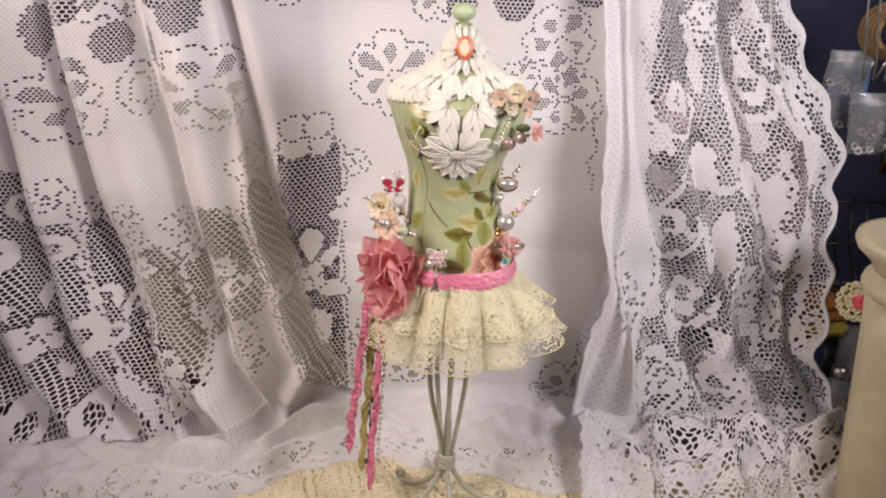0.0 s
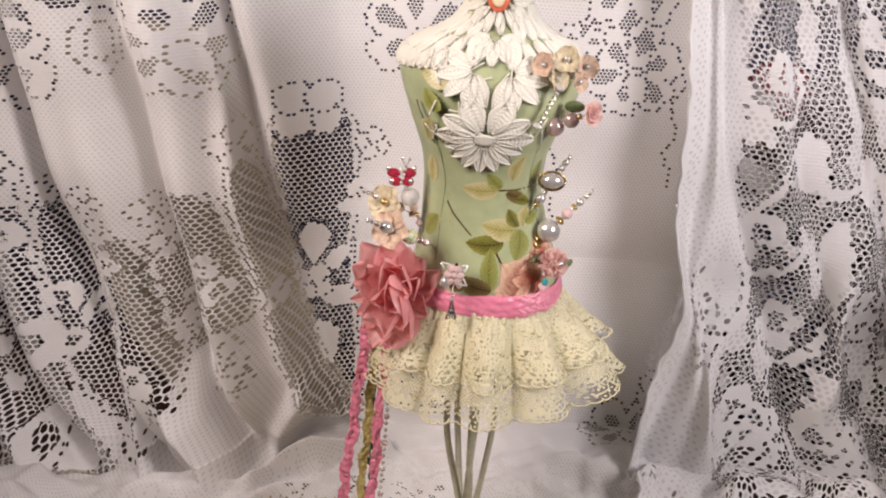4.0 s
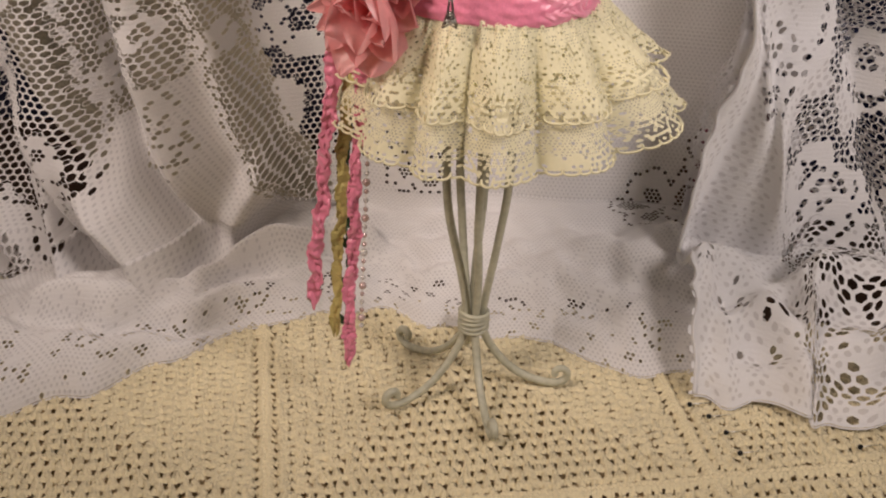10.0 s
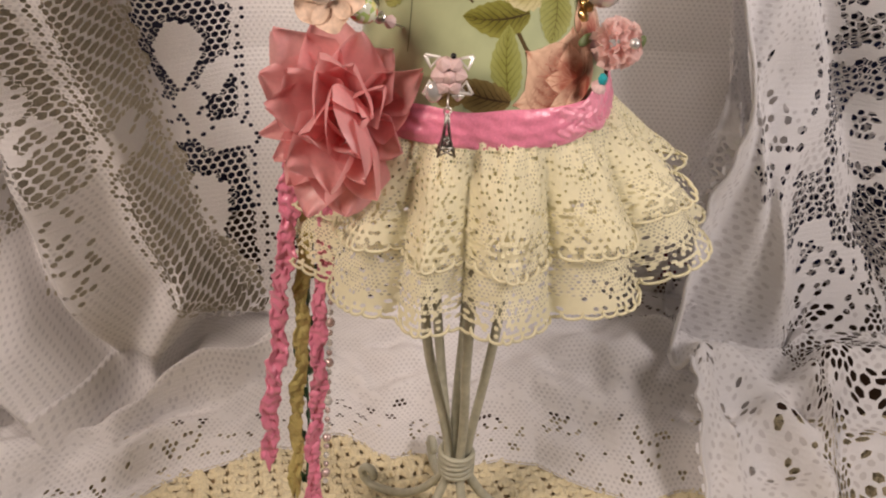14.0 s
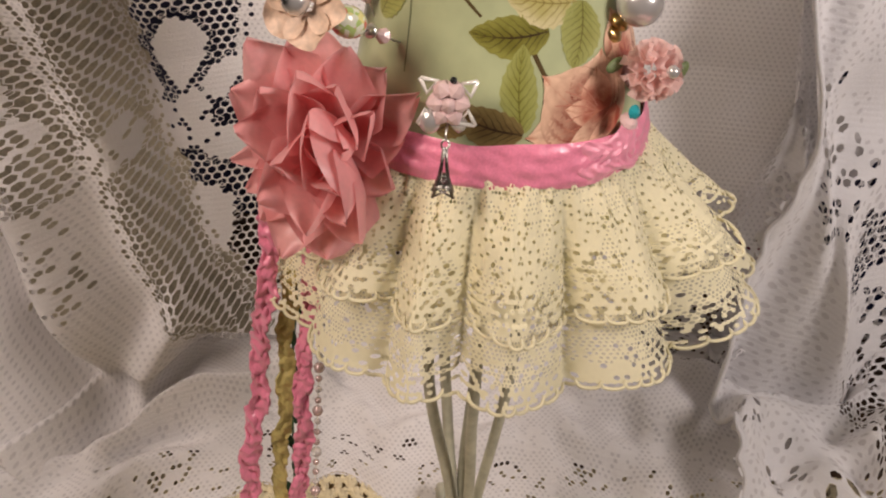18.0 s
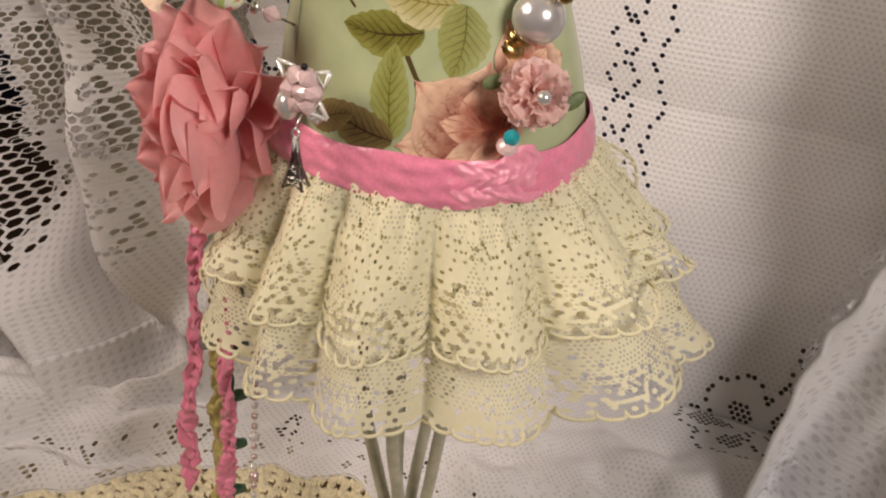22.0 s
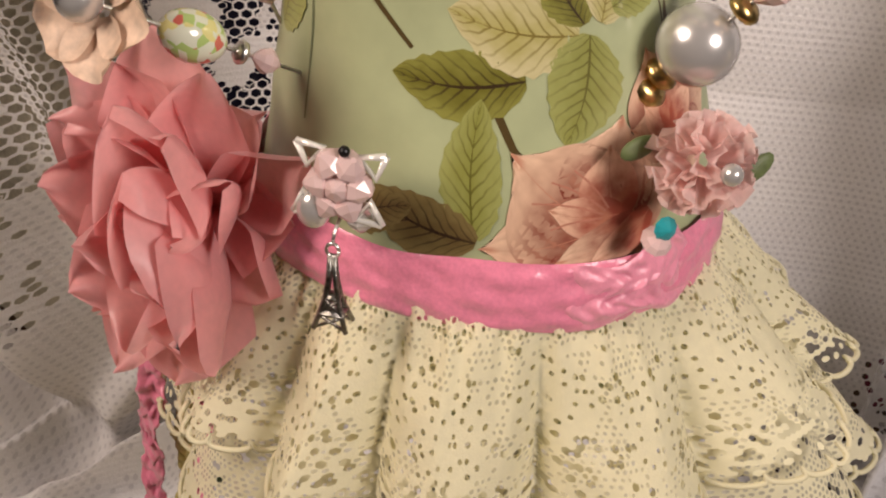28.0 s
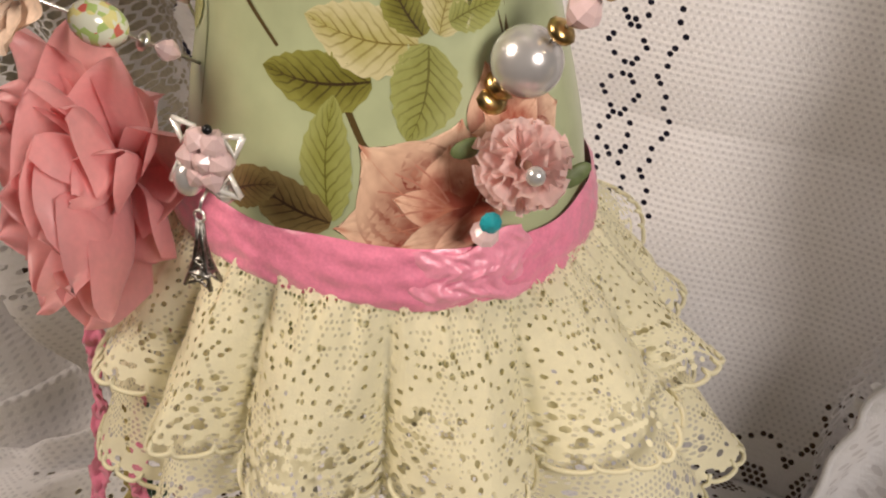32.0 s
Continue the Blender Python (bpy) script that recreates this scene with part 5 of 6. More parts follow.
for k, row in enumerate((
        (160, 0.30, 0.0300, 0.0270, 0.20, 0.8, 0.2, -0.1), (195, 0.20, 0.0290, 0.0130, 0.70, 1.0, 0.1, 0.0), (213, 0.25, 0.0280, 0.0170, 0.45, 0.9, 0.4, 0.0),
        (133, 0.25, 0.0345, 0.0260, 0.25, 0.8, -0.3, 0.1), (108, 0.25, 0.0320, 0.0250, 0.30, 0.4, 0.4, -0.1), (82, 0.30, 0.0270, 0.0210, 0.45, 0.6, 0.3, 0.0),
        (36, 0.20, 0.0275, 0.0190, 0.60, 0.9, 0.2, 0.1), (58, 0.25, 0.0250, 0.0200, 0.55, 0.6, -0.4, 0.0), (250, 0.25, 0.0350, 0.0250, 0.30, 0.7, 0.3, 0.1),
        (272, 0.25, 0.0320, 0.0250, 0.40, 0.4, -0.3, 0.0), (232, 0.25, 0.0300, 0.0220, 0.40, 0.8, 0.3, 0.0), (298, 0.45, 0.0290, 0.0210, 0.70, 0.1, 0.5, 0.1),
        (330, 0.20, 0.0200, 0.0190, 0.40, 0.5, 0.2, 0.0), (5, 0.20, 0.0190, 0.0180, 0.40, 0.5, -0.2, 0.0),
        (176, 0.62, 0.0275, 0.0240, 0.55, 0.7, 0.5, -0.1), (142, 0.70, 0.0270, 0.0230, 0.60, 0.6, -0.6, -0.1), (112, 0.75, 0.0270, 0.0240, 0.75, 0.3, 0.6, 0.0),
        (75, 0.80, 0.0250, 0.0210, 0.85, 0.3, -0.5, 0.0), (40, 0.75, 0.0210, 0.0190, 0.80, 0.5, 0.5, -0.2), (300, 0.80, 0.0270, 0.0220, 0.90, 0.1, 0.6, 0.1),
        (262, 0.72, 0.0280, 0.0230, 0.75, 0.4, 0.5, 0.0), (222, 0.68, 0.0270, 0.0230, 0.65, 0.6, -0.5, 0.0),
        (95, 1.15, 0.0235, 0.0210, 1.00, 0.2, 0.7, 0.0), (200, 1.15, 0.0240, 0.0210, 0.90, 0.4, -0.6, 0.0), (315, 1.12, 0.0240, 0.0200, 1.05, 0.1, 0.6, 0.1), (20, 1.20, 0.0210, 0.0180, 1.0, 0.2, -0.6, 0.0), (150, 1.35, 0.0200, 0.0170, 1.1, 0.3, 0.7, 0.0))):
    fabric_petal(*row, 300 + k)
settle(flower)

# ---- lace applique on the chest and neck ----
ARC_Z = np.linspace(0.18, 0.380, 400)
_q = skin(np.zeros(400), ARC_Z)
ARC_L = np.concatenate([[0], np.cumsum(np.linalg.norm(np.diff(_q, axis=0), axis=1))])


def wrap(th, z, pts):
    """Local (across, up, out) metres round a place of the torso to the world."""
    l0 = np.interp(z, ARC_Z, ARC_L)
    zz = np.interp(l0 + pts[..., 1], ARC_L, ARC_Z)
    R = np.maximum(curve(zz, BA), 0.010)
    tt = th + pts[..., 0] / R
    return skin(tt, zz) + skin_normal(tt, zz) * pts[..., 2:3]


def lace_petal(th, z, turn, start, length, width, puff=0.0022):
    rows, cols = 34, 15
    t = np.linspace(0, 1, rows)[:, None]
    s = np.linspace(-1, 1, cols)[None, :]
    w = width * 0.5 * np.sin(np.pi * (0.06 + 0.90 * t)) ** 0.8
    a = start + length * t + 0 * s
    b = w * s
    rim = np.exp(-((np.abs(s) - 0.84) / 0.13) ** 2)
    h = 0.0011 + 0.65 * puff * (1 - s ** 2) ** 0.6 * np.sin(np.pi * (0.1 + 0.85 * t)) * 0.75 + 0.0010 * rim - 0.0006 * np.exp(-(s / 0.14) ** 2)
    h = h + 0.00022 * np.sin(t * 60 + 5 * np.abs(s)) * (np.abs(s) < 0.7)
    h = h * np.where(np.abs(s) > 0.99, 0.2, 1.0)
    c, d = math.cos(turn), math.sin(turn)
    P = np.stack([a * c - b * d, a * d + b * c, h + 0 * a], -1)
    return grid_mesh("lace_petal", wrap(th, z, P), M_WHITE)


applique = thing("lace_applique", (0.018, 0.69, 0.33), "white embroidered lace flower applique on the chest and neck", "lace applique")


def rosette(th, z, angles, start, length, width, puff=0.0022):
    for a in angles:
        link("lace_petal", lace_petal(th, z, a, start, length, width, puff), applique)


rosette(0.01, 0.3005, [radians(v) for v in (62, 118)], 0.005, 0.019, 0.0120)
rosette(0.01, 0.3005, [radians(v) for v in (5, 30, 150, 175)], 0.005, 0.0175, 0.0096)
rosette(0.01, 0.3005, [radians(v) for v in (-20, -45, -70, -95, -120, -145, -165)], 0.0045, 0.0150, 0.0084)
rosette(-0.16, 0.3340, [radians(v) for v in (-70, -100, -135, -168, 155, 105)], 0.002, 0.0165, 0.0085)
rosette(0.21, 0.3330, [radians(v) for v in (-80, -110, -45, -12, 28, 80)], 0.002, 0.0165, 0.0085)
rosette(0.0, 0.3500, [radians(v) for v in (-60, -120, -20, -160, -90)], 0.003, 0.013, 0.0075)
rosette(0.0, 0.3672, [radians(v) for v in np.arange(-180, 179, 24)], 0.006, 0.0130, 0.0046, 0.0016)
for side in (-1, 1):
    for k in range(6):
        rosette(side * (0.55 + 0.19 * k), 0.3385 - 0.0004 * k, [radians(-90 + 8 * side), radians(-60), radians(-120)], -0.003, 0.0105, 0.0062, 0.0016)
        rosette(side * (0.45 + 0.22 * k), 0.3475, [radians(-95), radians(85)], 0.0, 0.0120, 0.0066, 0.0016)
for k in range(12):
    rosette(2 * math.pi * k / 12, 0.3640, [radians(90), radians(-90)], 0.001, 0.0110, 0.0050, 0.0015)
# stitched bars between the petals
bm = bmesh.new()
rng = random.Random(8)
for k in range(46):
    th0, z0 = rng.uniform(-0.75, 0.75), rng.choice((0.302, 0.308, 0.314, 0.330, 0.335, 0.341, 0.345))
    a = rng.uniform(0, 3.14)
    pts = np.array([[math.cos(a) * q, math.sin(a) * q, 0.0011] for q in np.linspace(-0.005, 0.005, 5)])
    tube(bm, wrap(th0, z0, pts), 0.00038, 5)
part("thread_web", bm, M_WHITE, applique, "thin white thread bars")
bm = bmesh.new()
for k in range(13):
    q = -0.0048 + 0.0008 * k
    tube(bm, wrap(0.01, 0.3005, np.array([[q, v, 0.0020 - 18 * q * q] for v in np.linspace(-0.0034, 0.0030, 5) * math.sqrt(1 - (q / 0.0056) ** 2)])), 0.0005, 5)
part("flower_centre", bm, M_WHITE, applique)
settle(applique)

# cameo
cz, cth = 0.3672, 0.0
cm = frame_at(Vector(wrap(cth, cz, np.array([[0, 0, 0.0030]]))[0]), skin_normal(0.0, cz) + np.array([0, 0, -0.15]))
cameo = thing("cameo_brooch", cm.translation, "small oval coral cameo with a plain cream relief", "brooch")
bm = ball(bmesh.new(), (0, 0, 0), 1.0, 24, (0.0056, 0.0078, 0.0018))
bm.transform(cm)
part("oval_base", bm, M_CORAL, cameo)
bm = ball(bmesh.new(), (0, 0, 0), 1.0, 16, (0.0034, 0.0050, 0.0012))
ball(bm, (0.0002, 0.0040, 0), 1.0, 12, (0.0022, 0.0022, 0.0011))
bm.transform(cm @ Matrix.Translation((-0.0002, -0.0006, 0.0017)))
part("relief", bm, M_CAMEO, cameo)
settle(cameo)


# ---- pins ----
def bicone(bm, at, r, h, axis, seg=8):
    return lathe(bm, at, [(0.15 * r, -h), (0.75 * r, -0.45 * h), (r, 0), (0.75 * r, 0.45 * h), (0.15 * r, h)], seg, axis)


def pin(name, label, foot, tip, beads, at_tip=None):
    """A dressmaker's pin: a thin shaft with beads threaded on it; beads: (share, radius, material, form, part name)."""
    foot, tip = Vector(foot), Vector(tip)
    ax = (tip - foot).normalized()
    e = thing(name, foot, label, "pin", "decorative pins")
    part("shaft", tube(bmesh.new(), [foot - ax * 0.004, tip], 0.00035, 6), M_SILVER, e)
    for share, r, m, form, pname in beads:
        c = foot.lerp(tip, share)
        bm = bmesh.new()
        if form == "ball":
            ball(bm, c, r, 20 if r > 0.003 else 12)
        elif form == "cut":
            bicone(bm, c, r, r * 1.15, ax)
        elif form == "cap":
            lathe(bm, c, [(0.35 * r, -0.5 * r), (0.9 * r, -0.25 * r), (r, 0.1 * r), (0.7 * r, 0.4 * r), (0.3 * r, 0.5 * r)], 12, ax)
        elif form == "oval":
            lathe(bm, c, [(r * math.sin(a), -1.35 * r * math.cos(a)) for a in np.linspace(0.12, math.pi - 0.12, 11)], 18, ax)
        part(pname, bm, m, e, smooth=form != "cut")
    return e


def blossom(parent, at, normal, radius, petals, material, centre, centre_r, tilt=0.35, seed=0, width=0.52):
    """A small flower of rounded, cupped petals."""
    rng = random.Random(seed)
    m = frame_at(at, normal)
    for k in range(petals):
        rows, cols = 7, 7
        P = np.zeros((rows, cols, 3))
        turn = 2 * math.pi * k / petals + rng.uniform(-0.15, 0.15)
        for i in range(rows):
            t = i / (rows - 1)
            w = radius * width * math.sin(math.pi * (0.1 + 0.8 * t)) ** 0.6
            for j in range(cols):
                s = 2 * j / (cols - 1) - 1
                P[i, j] = (radius * (0.12 + 0.88 * t) * math.cos(tilt) - 0.12 * radius * s * s * t, w * s, radius * t * math.sin(tilt) * (1.2 - 0.5 * t) + 0.16 * radius * s * s + rng.uniform(-0.02, 0.02) * radius)
        mm = m @ Matrix.Rotation(turn, 4, "Z")
        link("petal", grid_mesh("petal", np.array([[mm @ Vector(q) for q in row] for row in P]), material), parent)
    if centre is not None:
        part("centre", ball(bmesh.new(), m @ Vector((0, 0, radius * 0.25)), centre_r, 14), centre, parent)


settle(pin("pearl_pin", "pin with a large ivory pearl and pink crystal", (0.0465, 0.7065, 0.2375), (0.0745, 0.6990, 0.2735),
           [(0.03, 0.0040, M_GOLD, "cap", "bead_cap"), (0.10, 0.0030, M_GOLD, "cap", "bead_cap"), (0.26, 0.0062, M_PEARL, "ball", "pearl"), (0.45, 0.0027, M_GOLD, "cap", "bead_cap"), (0.57, 0.0032, M_ROSE_CRYSTAL, "cut", "crystal"),
            (0.69, 0.0020, M_GOLD, "cap", "bead_cap"), (0.78, 0.0021, M_PEARL, "ball", "bead"), (0.88, 0.0015, M_SILVER, "ball", "bead"), (0.94, 0.0013, M_SILVER, "ball", "bead"), (1.0, 0.0009, M_SILVER, "ball", "tip")]))
e = pin("ring_pin", "pin with a gold-rimmed pearl drop and small beads", (0.0440, 0.7040, 0.2570), (0.0605, 0.6980, 0.2900),
        [(0.14, 0.0018, M_GOLD, "cap", "bead_cap"), (0.25, 0.0027, M_PEARL, "ball", "bead"), (0.36, 0.0014, M_SILVER, "ball", "bead"), (0.80, 0.0018, M_PEARL, "ball", "bead"), (0.90, 0.0020, M_SILVER, "cut", "bead"), (1.0, 0.0013, M_SILVER, "ball", "tip")])
bm = bmesh.new()
ring = [Vector((0.0530 + 0.0066 * math.cos(a), 0.6995, 0.2762 + 0.0050 * math.sin(a))) for a in np.linspace(0, 2 * math.pi, 29)]
tube(bm, ring, 0.0007, 7)
part("gold_rim", bm, M_GOLD, e)
part("pearl", ball(bmesh.new(), (0.0530, 0.6995, 0.2760), 1.0, 18, (0.0056, 0.0036, 0.0041)), M_PEARL, e)
settle(e)

brooch = thing("flower_pin", (0.0560, 0.698, 0.2336), "pink ribbon blossom pin with pearl centre and green leaves", "pin", "decorative pins")
bn = Vector((0.50, -0.82, 0.28)).normalized()
bc = Vector((0.0572, 0.6960, 0.2325))
rng = random.Random(17)
bx = Vector((0, 0, 1)).cross(bn).normalized()
by = bn.cross(bx)
for k in range(44):
    c = 1 - 1.15 * (k + 0.5) / 44
    a, sn = 2.39996 * k, math.sqrt(max(0.0, 1 - c * c))
    d = (bx * sn * math.cos(a) + by * sn * math.sin(a) + bn * c).normalized()
    m = frame_at(bc + d * 0.0030, d, (0.3, 0.2, 1)) @ Matrix.Rotation(rng.uniform(0, 6.28), 4, "Z")
    n, fan = 0.0052 * rng.uniform(0.85, 1.12), rng.uniform(0.5, 0.9)
    P = np.array([[m @ Vector((0.0024 * q * (0.35 + t), 0.0011 * math.sin(5 * q + k) * t + 0.0008 * q * q * fan, n * t * (1 - 0.12 * q * q))) for q in np.linspace(-1, 1, 7)] for t in np.linspace(0, 1, 5)])
    link("petal", grid_mesh("petal", P, M_PINKROSE), brooch)
part("pearl", ball(bmesh.new(), bc + bn * 0.0082, 0.0017, 14), M_PEARL, brooch)
for k, (dx, dz) in enumerate(((-0.0092, 0.0012), (0.0085, -0.0012))):
    m = frame_at(bc + Vector((dx, -0.001 if dx < 0 else 0.003, dz)), bn)
    bm = ball(bmesh.new(), (0, 0, 0), 1.0, 12, (0.0032, 0.0017, 0.0006))
    bm.transform(m @ Matrix.Rotation(0.3 * (1 if dx < 0 else 2), 4, "Z"))
    part("leaf", bm, M_GREEN, brooch)
part("rhinestone", bicone(bmesh.new(), (0.0540, 0.6925, 0.2222), 0.0020, 0.0013, bn, 10), M_TEAL, brooch, smooth=False)
part("crystal", bicone(bmesh.new(), (0.0530, 0.6930, 0.2195), 0.0026, 0.0022, (0.3, -0.5, 0.8), 9), M_ROSE_CRYSTAL, brooch, smooth=False)
settle(brooch)

bfly = thing("butterfly_pin", (0.0060, 0.690, 0.2290), "pink crystal butterfly pin with silver wings and tower charm", "pin", "decorative pins")
bo = Vector((0.0064, 0.6835, 0.2275))
for k, (dx, dz, ang) in enumerate(((-0.0050, 0.0042, 2.5), (0.0050, 0.0040, 0.7), (-0.0052, -0.0042, 3.8), (0.0048, -0.0040, -0.6))):
    c = bo + Vector((dx, -0.001, dz))
    tri3 = [c + Vector((0.0024 * math.cos(ang + q), -0.0006 * k, 0.0024 * math.sin(ang + q))) for q in (0, 2.1, 4.2, 6.2832)]
    part("wing", tube(bmesh.new(), tri3, 0.00062, 7), M_RHINESTONE, bfly, "silver wire wing")
for k in range(6):
    a = 2 * math.pi * k / 6
    part("crystal", bicone(bmesh.new(), bo + Vector((0.0031 * math.cos(a), -0.0022, 0.0040 * math.sin(a))), 0.0027, 0.0024, (math.cos(a), -0.6, math.sin(a)), 7), M_ROSE_CRYSTAL, bfly, smooth=False)
part("crystal", bicone(bmesh.new(), bo + Vector((0, -0.003, 0)), 0.0025, 0.0022, (0, -1, 0.3), 8), M_ROSE_CRYSTAL, bfly, smooth=False)
part("pearl", ball(bmesh.new(), bo + Vector((-0.0042, -0.0015, -0.0052)), 0.0028, 14, (1, 0.9, 1.2)), M_PEARL, bfly)
part("crystal", bicone(bmesh.new(), bo + Vector((0.0030, -0.001, -0.0060)), 0.0024, 0.0024, (0, 0, 1), 8), M_CRYSTAL, bfly, smooth=False)
part("bead", ball(bmesh.new(), bo + Vector((0.0010, -0.0030, 0.0062)), 0.0009, 10), M_BLACK, bfly)
tower = thing("tower_charm", (0.0062, 0.6795, 0.2020), "tiny pewter lattice tower charm hanging from the butterfly", "charm")
tx, ty, lift = 0.0062, 0.6785, 0.0022
for sx in (-1, 1):
    for sy in (-1, 1):
        part("leg", tube(bmesh.new(), [(tx + sx * w, ty + sy * w * 0.7, z) for w, z in ((0.0026, 0.2015), (0.0018, 0.2040), (0.0011, 0.2065), (0.0006, 0.2100), (0.0003, 0.2145))], 0.00045, 5), M_TOWER, tower)
for w, z in ((0.0021, 0.2042), (0.0013, 0.2070)):
    part("platform", box(bmesh.new(), (tx - w, ty - w * 0.8, z - 0.0004), (tx + w, ty + w * 0.8, z + 0.0004), 0.0002), M_TOWER, tower)
bm = bmesh.new()
for z0, z1, w in ((0.2018, 0.2038, 0.0022), (0.2046, 0.2066, 0.0014)):
    for sy in (-1, 1):
        tube(bm, [(tx - w, ty + sy * w * 0.7, z0), (tx + w * 0.7, ty + sy * w * 0.6, z1)], 0.0003, 4)
        tube(bm, [(tx + w, ty + sy * w * 0.7, z0), (tx - w * 0.7, ty + sy * w * 0.6, z1)], 0.0003, 4)
part("lattice", bm, M_TOWER, tower)
part("link_ring", tube(bmesh.new(), [(tx + 0.0010 * math.cos(a), ty, 0.2155 + 0.0012 * math.sin(a)) for a in np.linspace(0, 6.2832, 15)], 0.0003, 5), M_SILVER, tower)
part("link_wire", tube(bmesh.new(), [(tx, ty, 0.2165), (tx, ty + 0.001, 0.2180), (0.0066, 0.6815, 0.2200)], 0.0003, 5), M_SILVER, tower)
for q in tower.children:
    q.data.transform(Matrix.Translation((0, 0, lift)))
settle(tower)
settle(bfly)

e = pin("flower_pin", "pin with a peach paper flower, pearl and painted bead", (-0.0085, 0.6985, 0.2365), (-0.0375, 0.6700, 0.2585),
        [(0.06, 0.0022, M_ROSE_CRYSTAL, "cut", "crystal"), (0.16, 0.0020, M_SILVER, "cap", "bead_cap"), (0.34, 0.0040, M_BEAD, "oval", "painted_bead"), (0.72, 0.0034, M_PEARL, "ball", "pearl"),
         (0.85, 0.0016, M_SILVER, "ball", "bead"), (0.93, 0.0013, M_SILVER, "ball", "bead"), (1.0, 0.0015, M_PEARL, "ball", "tip")])
blossom(e, (-0.0268, 0.6800, 0.2505), (-0.30, -0.86, 0.42), 0.0110, 5, M_PEACH, M_CORAL, 0.0012, 0.28, 3)
settle(e)
e = pin("butterfly_pin", "pin with a red crystal butterfly over a clear bead", (-0.0140, 0.7110, 0.2400), (-0.0262, 0.7020, 0.2765),
        [(0.10, 0.0022, M_ROSE_CRYSTAL, "cut", "crystal"), (0.24, 0.0018, M_GOLD, "cap", "bead_cap"), (0.36, 0.0024, M_PEACH, "ball", "bead"), (0.53, 0.0050, M_CRYSTAL, "ball", "clear_bead"), (0.67, 0.0019, M_SILVER, "cap", "bead_cap")])
ro = Vector((-0.0250, 0.7025, 0.2715))
for k, (dx, dz) in enumerate(((-0.0042, 0.0020), (0.0040, 0.0026), (-0.0030, -0.0026), (0.0030, -0.0022))):
    bm = ball(bmesh.new(), ro + Vector((dx, -0.0005, dz)), 1.0, 12, (0.0036, 0.0012, 0.0027))
    part("wing", bm, M_RED_CRYSTAL, e, "red crystal wing")
    part("bead", ball(bmesh.new(), ro + Vector((dx * 1.65, -0.0012, dz * 1.5 + 0.0016)), 0.0013, 10), M_SILVER, e)
bm = bmesh.new()
for k in range(5):
    ball(bm, ro + Vector((0.0006 * k, -0.001, -0.003 + 0.0024 * k)), 0.0011, 8)
part("body", bm, M_SILVER, e)
for k in (-1, 1):
    bm = tube(bmesh.new(), [ro + Vector((0.002, 0, 0.006)), ro + Vector((0.002 + 0.002 * k, 0, 0.0095))], 0.0003, 5)
    ball(bm, ro + Vector((0.002 + 0.002 * k, 0, 0.0098)), 0.0009, 8)
    part("feeler", bm, M_SILVER, e)
settle(e)
e = pin("flower_pin", "pin with a cream paper flower and pearl beads", (-0.0120, 0.7180, 0.2420), (-0.0440, 0.7000, 0.2630),
        [(0.25, 0.0020, M_GOLD, "cap", "bead_cap"), (0.45, 0.0030, M_PEACH, "ball", "bead"), (0.83, 0.0017, M_PEARL, "ball", "bead"), (0.93, 0.0013, M_SILVER, "ball", "bead"), (1.0, 0.0014, M_PEARL, "ball", "tip")])
blossom(e, (-0.0330, 0.7065, 0.2550), (-0.35, -0.84, 0.40), 0.0105, 6, M_CREAMFL, M_GOLD, 0.0020, 0.35, 4)
settle(e)

# chest: small flowers, bead dangle, mauve pearls and a rose
for k, (fx, fy, fz, r) in enumerate(((0.0440, 0.6850, 0.3390, 0.0072), (0.0545, 0.6860, 0.3420, 0.0078), (0.0640, 0.6930, 0.3375, 0.0070), (0.0500, 0.6850, 0.3325, 0.0066), (0.0600, 0.6880, 0.3310, 0.0062))):
    fl = thing("small_flower", (fx, fy, fz), "small cream and peach paper flower on the shoulder", "flower", "shoulder flowers")
    blossom(fl, (fx, fy, fz), (0.35 * (k - 1.5), -0.85, 0.35), r, 6, M_CREAMFL if k % 2 else M_PEACH, M_PEARL, 0.0015, 0.5, 30 + k)
    settle(fl)
dangle = thing("bead_dangle", (0.0480, 0.6800, 0.3200), "dangling strand of clear and silver beads", "bead strand")
part("thread", tube(bmesh.new(), [(0.0515, 0.6820, 0.3290), (0.0425, 0.6800, 0.3105)], 0.0003, 5), M_SILVER, dangle)
for k in range(9):
    t = k / 8
    q = Vector((0.0515, 0.6815, 0.3290)).lerp(Vector((0.0425, 0.6800, 0.3100)), t)
    part("bead", bicone(bmesh.new(), q, 0.0026 if k in (0, 8) else 0.0013, 0.0020 if k in (0, 8) else 0.0010, (0.4, 0, 0.9), 8), M_CRYSTAL if k in (0, 1, 8) else M_SILVER, dangle, smooth=False)
settle(dangle)
settle(pin("pearl_pin", "pin with two mauve pearls", (0.0455, 0.6950, 0.3035), (0.0660, 0.6850, 0.3165),
           [(0.28, 0.0050, M_MAUVE, "ball", "pearl"), (0.66, 0.0040, M_MAUVE, "ball", "pearl"), (0.86, 0.0017, M_GOLD, "cap", "bead_cap")]))
rose = thing("ribbon_rose", (0.0675, 0.6845, 0.3170), "small coral pink ribbon rose with green leaf", "flower", "shoulder flowers")
for k, (r, tl) in enumerate(((0.0072, 0.35), (0.0062, 0.75), (0.0048, 1.15), (0.0032, 1.35))):
    blossom(rose, Vector((0.0675, 0.6845, 0.3170)), (0.70, -0.68, 0.2), r, 5, M_PINKROSE, None, 0, tl, 50 + k, 0.62)
bm = ball(bmesh.new(), (0.0600, 0.6880, 0.3190), 1.0, 12, (0.0050, 0.0012, 0.0030))
part("leaf", bm, M_GREEN, rose)
